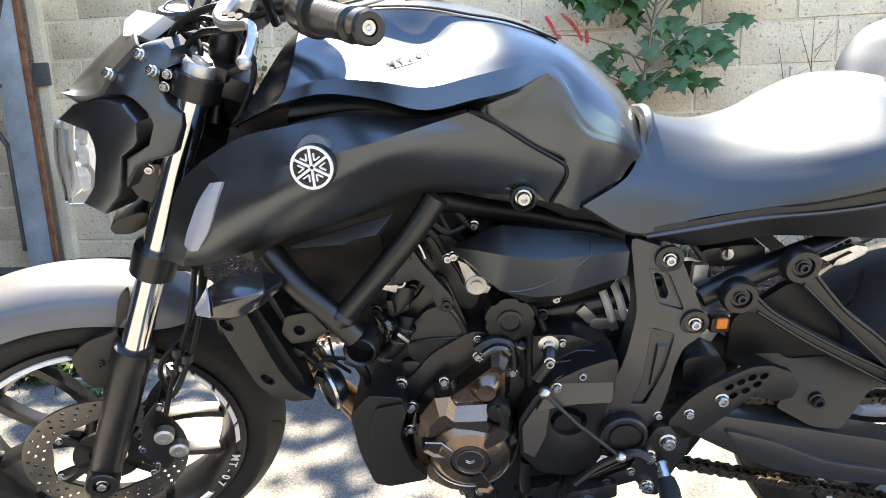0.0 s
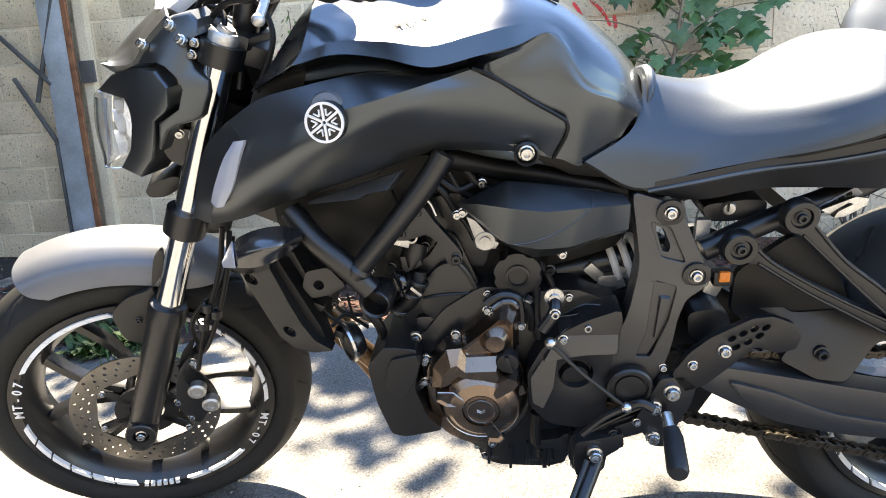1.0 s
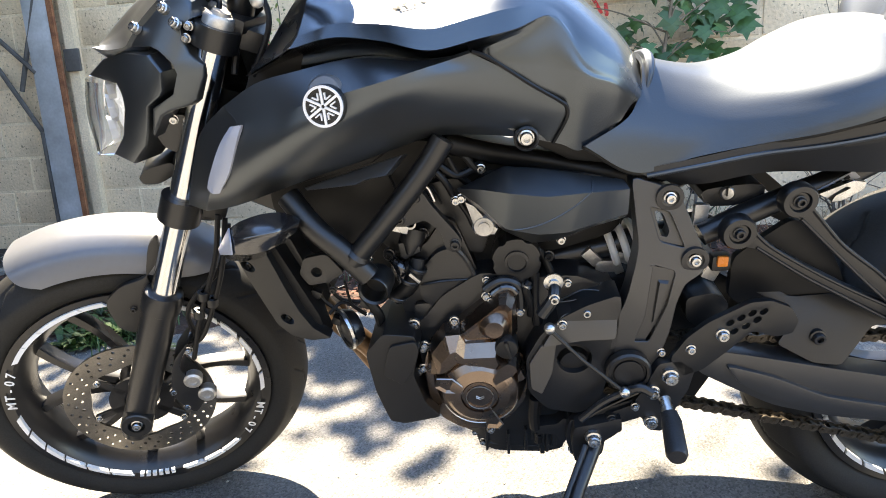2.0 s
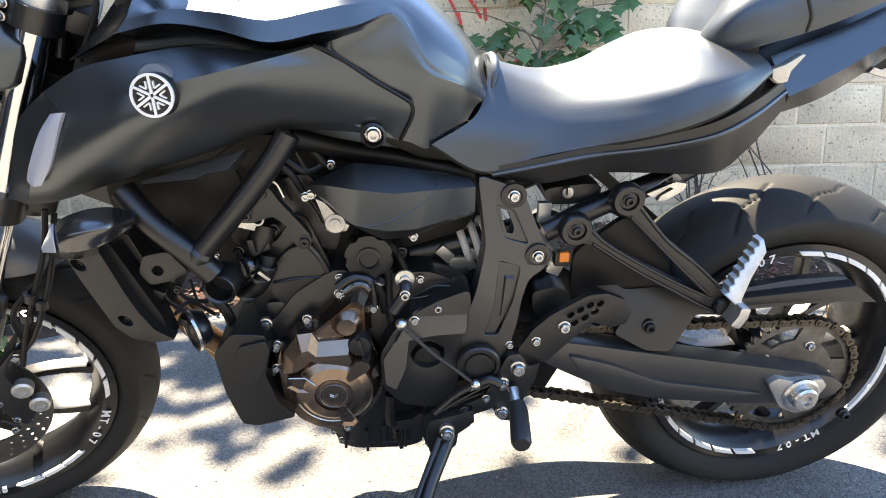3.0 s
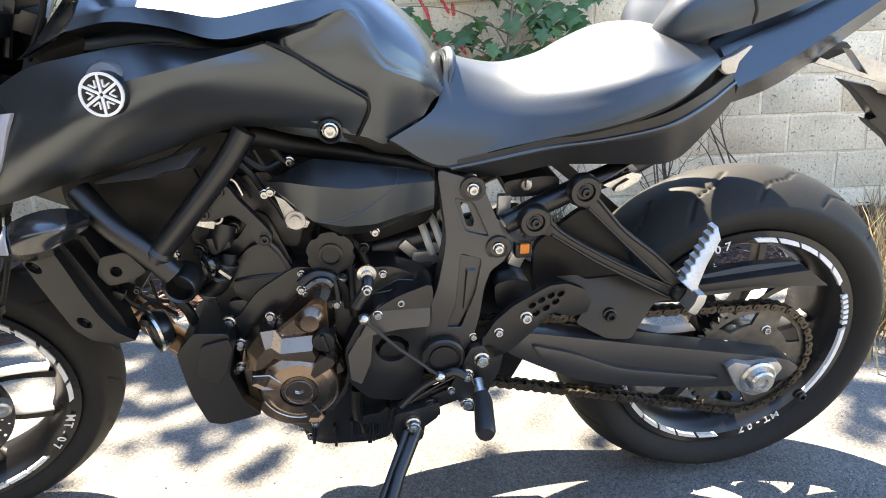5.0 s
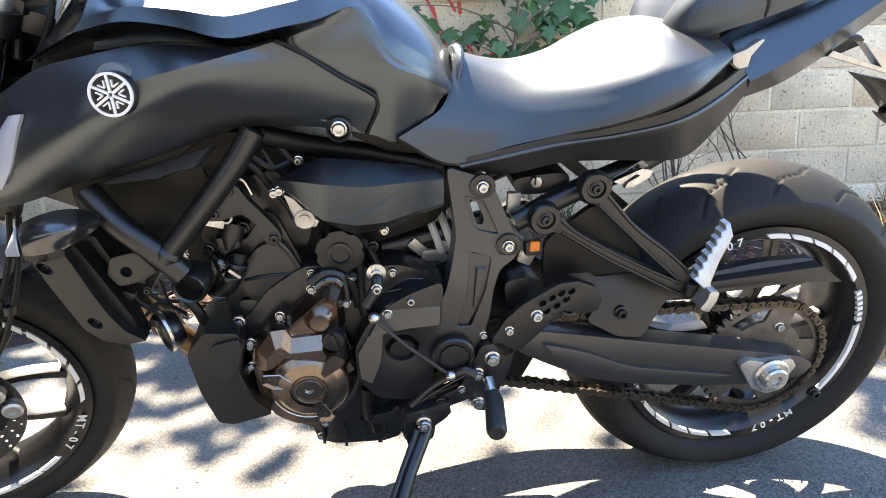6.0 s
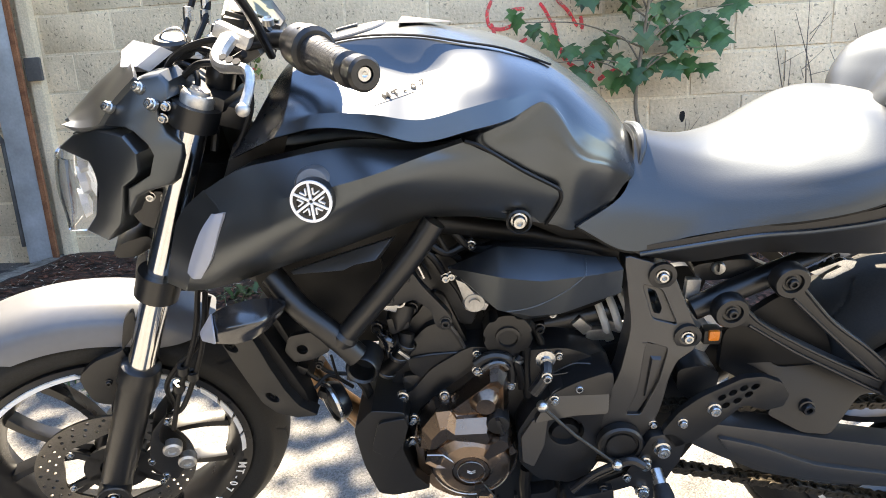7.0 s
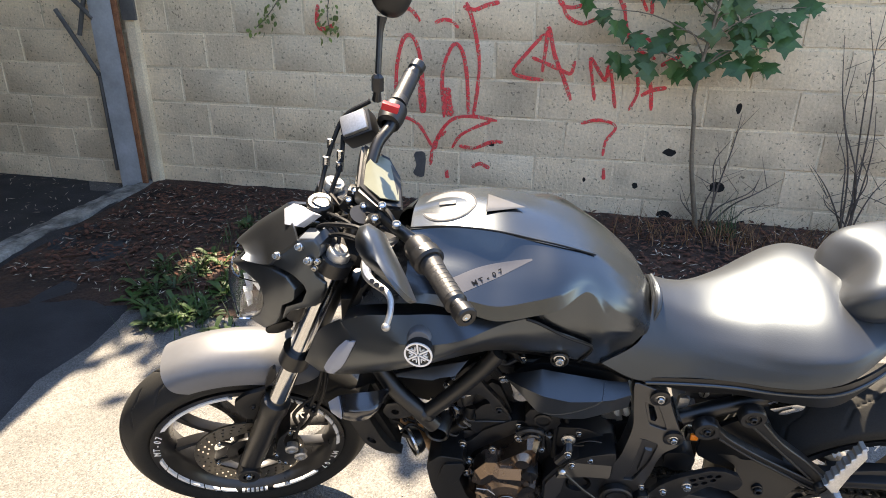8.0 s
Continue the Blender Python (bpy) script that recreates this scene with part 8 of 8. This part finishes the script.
def blade_bed(name, spots, mat, label, category, h, lean, width=0.004):
    """Many thin bent blades, joined as one stuff object."""
    b = bmesh.new()
    for x, y, n_, r_, s in spots:
        for _ in range(n_):
            px, py = x + rnd.gauss(0, r_), y + rnd.gauss(0, r_)
            a, hh = rnd.uniform(0, 2 * PI), h * s * rnd.uniform(0.5, 1.2)
            d_ = Vector((math.cos(a), math.sin(a), 0)) * lean * hh * rnd.uniform(0.3, 1.4)
            w_ = Vector((-math.sin(a), math.cos(a), 0)) * width * rnd.uniform(0.6, 1.3)
            p = Vector((px, py, ground_z(px, py) - 0.01))
            rows = [[p + d_ * f * f + Vector((0, 0, hh * f)) + w_ * (1 - f * 0.9) * q_ for q_ in (-1, 1)] for f in (0, 0.35, 0.7, 1.0)]
            grid_mesh(rows, b)
    ob = new(name, to_mesh(name, b, mat, 80))
    return tagged(ob, label, category, kind="stuff")


grass_xy = [(1.633, 0.613), (1.91, 0.804), (1.774, 0.582), (2.08, 1.082), (2.47, 1.397), (2.73, 1.584), (2.295, 1.031), (2.915, 1.536), (1.454, 0.445)]
blade_bed("dry_grass", [(x, y, 30, 0.12, 0.8) for x, y in grass_xy] + [(1.0 + 0.1 * i, 2.0 - 0.02 * i, 26, 0.08, 0.6) for i in range(9)] + [(0.75, 2.05, 60, 0.1, 0.7), (0.55, 2.1, 40, 0.1, 0.5)], M_BROWN_GRASS, "dry brown grass along the wall", "grass", 0.27, 1.1, 0.0028)
blade_bed("straw_grass", [(x, y, 70, 0.09, 1.0) for x, y in grass_xy], M_STRAW, "dry straw coloured grass beside the wall", "grass", 0.3, 0.5)
blade_bed("green_grass", [(x + 0.05, y, 16, 0.12, 0.8) for x, y in grass_xy] + [(1.05, 2.1, 40, 0.05, 1.0), (0.2, 1.6, 26, 0.15, 0.4), (-0.5, 1.4, 30, 0.15, 0.4), (-1.0, 1.35, 40, 0.12, 0.5)] + [(x, y, 45, 0.1, 0.45) for x, y in [(-1.502, 1.03), (-1.55, 1.283), (-1.5, 1.419), (-1.341, 1.191), (-1.478, 1.715), (-1.419, 1.89), (-1.651, 1.208), (-1.369, 0.971)]], M_WEED, "tufts of green grass in the soil", "grass", 0.22, 0.6, 0.003)
b = bmesh.new()
for x, y in [(-1.502, 1.03), (-1.657, 1.119), (-1.55, 1.283), (-1.588, 0.916), (-1.5, 1.419), (-1.393, 0.894), (-1.714, 1.324), (-1.341, 1.191), (-1.053, 1.55), (-1.544, 1.872), (-1.535, 0.948), (-1.417, 1.069)] + [(-1.515, 0.86), (-1.663, 1.047), (-1.528, 0.945), (-1.266, 0.789)]:
    for _ in range(3):
        cx_, cy_ = x + rnd.gauss(0, 0.05), y + rnd.gauss(0, 0.05)
        for k in range(11):
            a, s = k * 0.57 + rnd.uniform(-0.5, 0.5), rnd.uniform(0.035, 0.1)
            d_, w_ = Vector((math.cos(a), math.sin(a), 0)), Vector((-math.sin(a), math.cos(a), 0))
            rise = rnd.uniform(0.2, 1.3)
            o = Vector((cx_, cy_, ground_z(cx_, cy_)))
            rows = [[o + d_ * s * f + Vector((0, 0, s * rise * (f - 0.55 * f * f * f))) + w_ * s * w * q_ + Vector((0, 0, 0.1 * s * abs(q_) * w)) for q_ in (-1, 0, 1)] for f, w in ((0.0, 0.03), (0.35, 0.1), (0.65, 0.13), (0.85, 0.08), (1.0, 0.01))]
            grid_mesh(rows, b)
tagged(new("weeds", to_mesh("weeds", b, M_WEED, 80)), "low green broad leaved weeds beside the asphalt", "weeds", kind="stuff")
for name, mat, count, label, zone in (("leaf_litter", M_LITTER, 11000, "brown fallen leaves on the soil", (-2.45, 3.4, 1.15, 2.55)), ("pale_litter", M_PALE, 2200, "pale dry twigs and leaf scraps on the soil", (-2.45, 3.4, 1.05, 2.55)),
                                      ("yard_litter", M_PALE, 500, "brown leaf scraps on the shaded yard", (-5.0, -2.6, 1.3, 2.9))):
    b = bmesh.new()
    for _ in range(count):
        px, py = rnd.uniform(*zone[:2]), rnd.uniform(*zone[2:])
        if py > WALL_Y - 0.1 * px - 0.02:
            continue
        a, s = rnd.uniform(0, 2 * PI), rnd.uniform(0.008, 0.024)
        o = Vector((px, py, ground_z(px, py) + rnd.uniform(0.008, 0.03)))
        u_, w_ = Vector((math.cos(a), math.sin(a), rnd.uniform(-0.3, 0.4))) * s, Vector((-math.sin(a), math.cos(a), rnd.uniform(-0.3, 0.3))) * s * (0.5 if mat is not M_PALE else 0.18)
        b.faces.new([b.verts.new(q_) for q_ in (o - u_, o + w_, o + u_ * 1.1, o - w_)])
    tagged(new(name, to_mesh(name, b, mat, 80)), label, "leaf litter", kind="stuff")
# crumbs and grit on the asphalt
b = bmesh.new()
for _ in range(1500):
    px, py = rnd.uniform(-2.2, 2.4), rnd.uniform(-0.5, 1.2)
    s = rnd.uniform(0.001, 0.0032)
    box((px, py, s * 0.3), (s * 1.4, s, s), 0, Matrix.Rotation(rnd.uniform(0, 3), 4, "Z"), b)
tagged(new("grit", to_mesh("grit", b, M_PALE, 80)), "loose grit and small stones on the asphalt", "grit", kind="stuff")
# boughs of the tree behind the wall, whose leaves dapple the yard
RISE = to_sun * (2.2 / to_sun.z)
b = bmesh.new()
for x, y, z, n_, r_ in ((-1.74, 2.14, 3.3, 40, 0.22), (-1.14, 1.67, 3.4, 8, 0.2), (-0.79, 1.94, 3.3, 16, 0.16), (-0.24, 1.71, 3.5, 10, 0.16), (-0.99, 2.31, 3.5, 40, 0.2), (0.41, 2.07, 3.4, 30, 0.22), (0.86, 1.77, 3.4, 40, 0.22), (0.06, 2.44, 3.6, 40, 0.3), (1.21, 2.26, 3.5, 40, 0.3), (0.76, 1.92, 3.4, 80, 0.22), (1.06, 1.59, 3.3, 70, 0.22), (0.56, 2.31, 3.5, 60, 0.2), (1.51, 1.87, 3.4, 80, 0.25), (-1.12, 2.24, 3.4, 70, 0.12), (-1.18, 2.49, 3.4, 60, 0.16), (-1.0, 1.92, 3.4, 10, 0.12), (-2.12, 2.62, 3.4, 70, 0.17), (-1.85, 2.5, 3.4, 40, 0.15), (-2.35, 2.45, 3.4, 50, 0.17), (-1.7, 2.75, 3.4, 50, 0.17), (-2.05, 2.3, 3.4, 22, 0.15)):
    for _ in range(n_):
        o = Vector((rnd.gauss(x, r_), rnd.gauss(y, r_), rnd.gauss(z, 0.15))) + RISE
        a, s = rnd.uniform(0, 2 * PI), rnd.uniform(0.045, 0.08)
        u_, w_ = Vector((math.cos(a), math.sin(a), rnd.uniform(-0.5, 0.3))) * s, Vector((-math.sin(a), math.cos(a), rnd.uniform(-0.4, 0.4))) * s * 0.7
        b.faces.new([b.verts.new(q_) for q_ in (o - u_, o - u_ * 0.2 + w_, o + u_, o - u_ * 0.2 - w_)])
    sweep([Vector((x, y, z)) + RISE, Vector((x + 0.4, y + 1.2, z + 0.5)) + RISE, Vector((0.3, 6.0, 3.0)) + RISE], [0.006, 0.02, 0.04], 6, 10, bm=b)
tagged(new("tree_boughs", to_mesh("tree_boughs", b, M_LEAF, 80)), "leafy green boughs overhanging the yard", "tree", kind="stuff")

# ---- blocks of the wall, one by one ----
def block_mesh(seed, hole=None, half=False):
    r = random.Random(seed)
    w, h = (BW / 2 if half else BW) - JOINT, BH - JOINT
    if hole:
        out = [(-w / 2, -h / 2), (w / 2, -h / 2), (w / 2, h / 2), (-w / 2, h / 2)]
        ring = [(hole[0] + hole[2] * math.cos(a) * r.uniform(0.6, 1.0), hole[1] + hole[3] * math.sin(a) * r.uniform(0.6, 1.0)) for a in (2 * PI * k / 11 for k in range(11))]
        b = plate(out, 0.0, 0.045, [ring])
    else:
        b = bmesh.new()
        box((0, 0.0225, 0), (w, 0.045, h), 0, bm=b)
        front = [e for e in b.edges if all(v.co.y < 0.001 for v in e.verts)]
        bmesh.ops.bevel(b, geom=front, offset=0.003, segments=1, affect="EDGES")
        for v in b.verts:
            v.co += Vector((r.uniform(-1, 1), r.uniform(-1, 1) * 0.6, r.uniform(-1, 1))) * 0.0015
    return to_mesh("block", b, M_BLOCK, 40)


# near-black colour stands for the shade inside the shallow holes
M_HOLE = material("hollow_shade", (0.012, 0.011, 0.01), 0.95, vary=0.4, scale=20)
blocks = [block_mesh(k) for k in range(5)]
# broken holes: place along the wall, height, half width, half height
holes = [(0.785, 0.448, 0.048, 0.026), (0.977, 0.457, 0.026, 0.045), (1.108, 0.71, 0.022, 0.035), (-0.25, 0.433, 0.02, 0.018), (0.623, 0.24, 0.022, 0.021), (1.068, 0.262, 0.058, 0.034), (1.29, 0.255, 0.042, 0.034), (0.805, 0.075, 0.06, 0.03), (1.233, 0.055, 0.032, 0.028), (0.327, 0.256, 0.012, 0.018)]
for row in range(9):
    z = -0.05 + BH * (row + 0.5)
    shift = (0.22 if row % 2 == 0 else 0.464) - BW * 12
    for k in range(24):
        u = shift + BW * (k + 0.5) + 0.03 * math.sin(row * 2.3)
        if -5.6 < u < 4.2:
            near = [h for h in holes if abs(h[0] - u) < BW / 2 and abs(h[1] - z) < BH / 2]
            if not near:
                piece("block", rnd.choice(blocks), wall, Matrix.Translation((u, -0.0002, z)))
                continue
            hu, hz, hw, hh = near[0]
            hu = u + max(hw + JOINT - BW / 2, min(BW / 2 - JOINT - hw, hu - u))
            hz = z + max(hh + JOINT - BH / 2, min(BH / 2 - JOINT - hh, hz - z))
            piece("block", block_mesh(int(hu * 1000), (hu - u, hz - z, hw, hh)), wall, Matrix.Translation((u, -0.0002, z)))
            piece("hollow", to_mesh("hollow", box((hu - u, 0.006, hz - z), (hw * 2.3, 0.006, hh * 2.3), 0), M_HOLE), wall, Matrix.Translation((u, -0.001, z)))
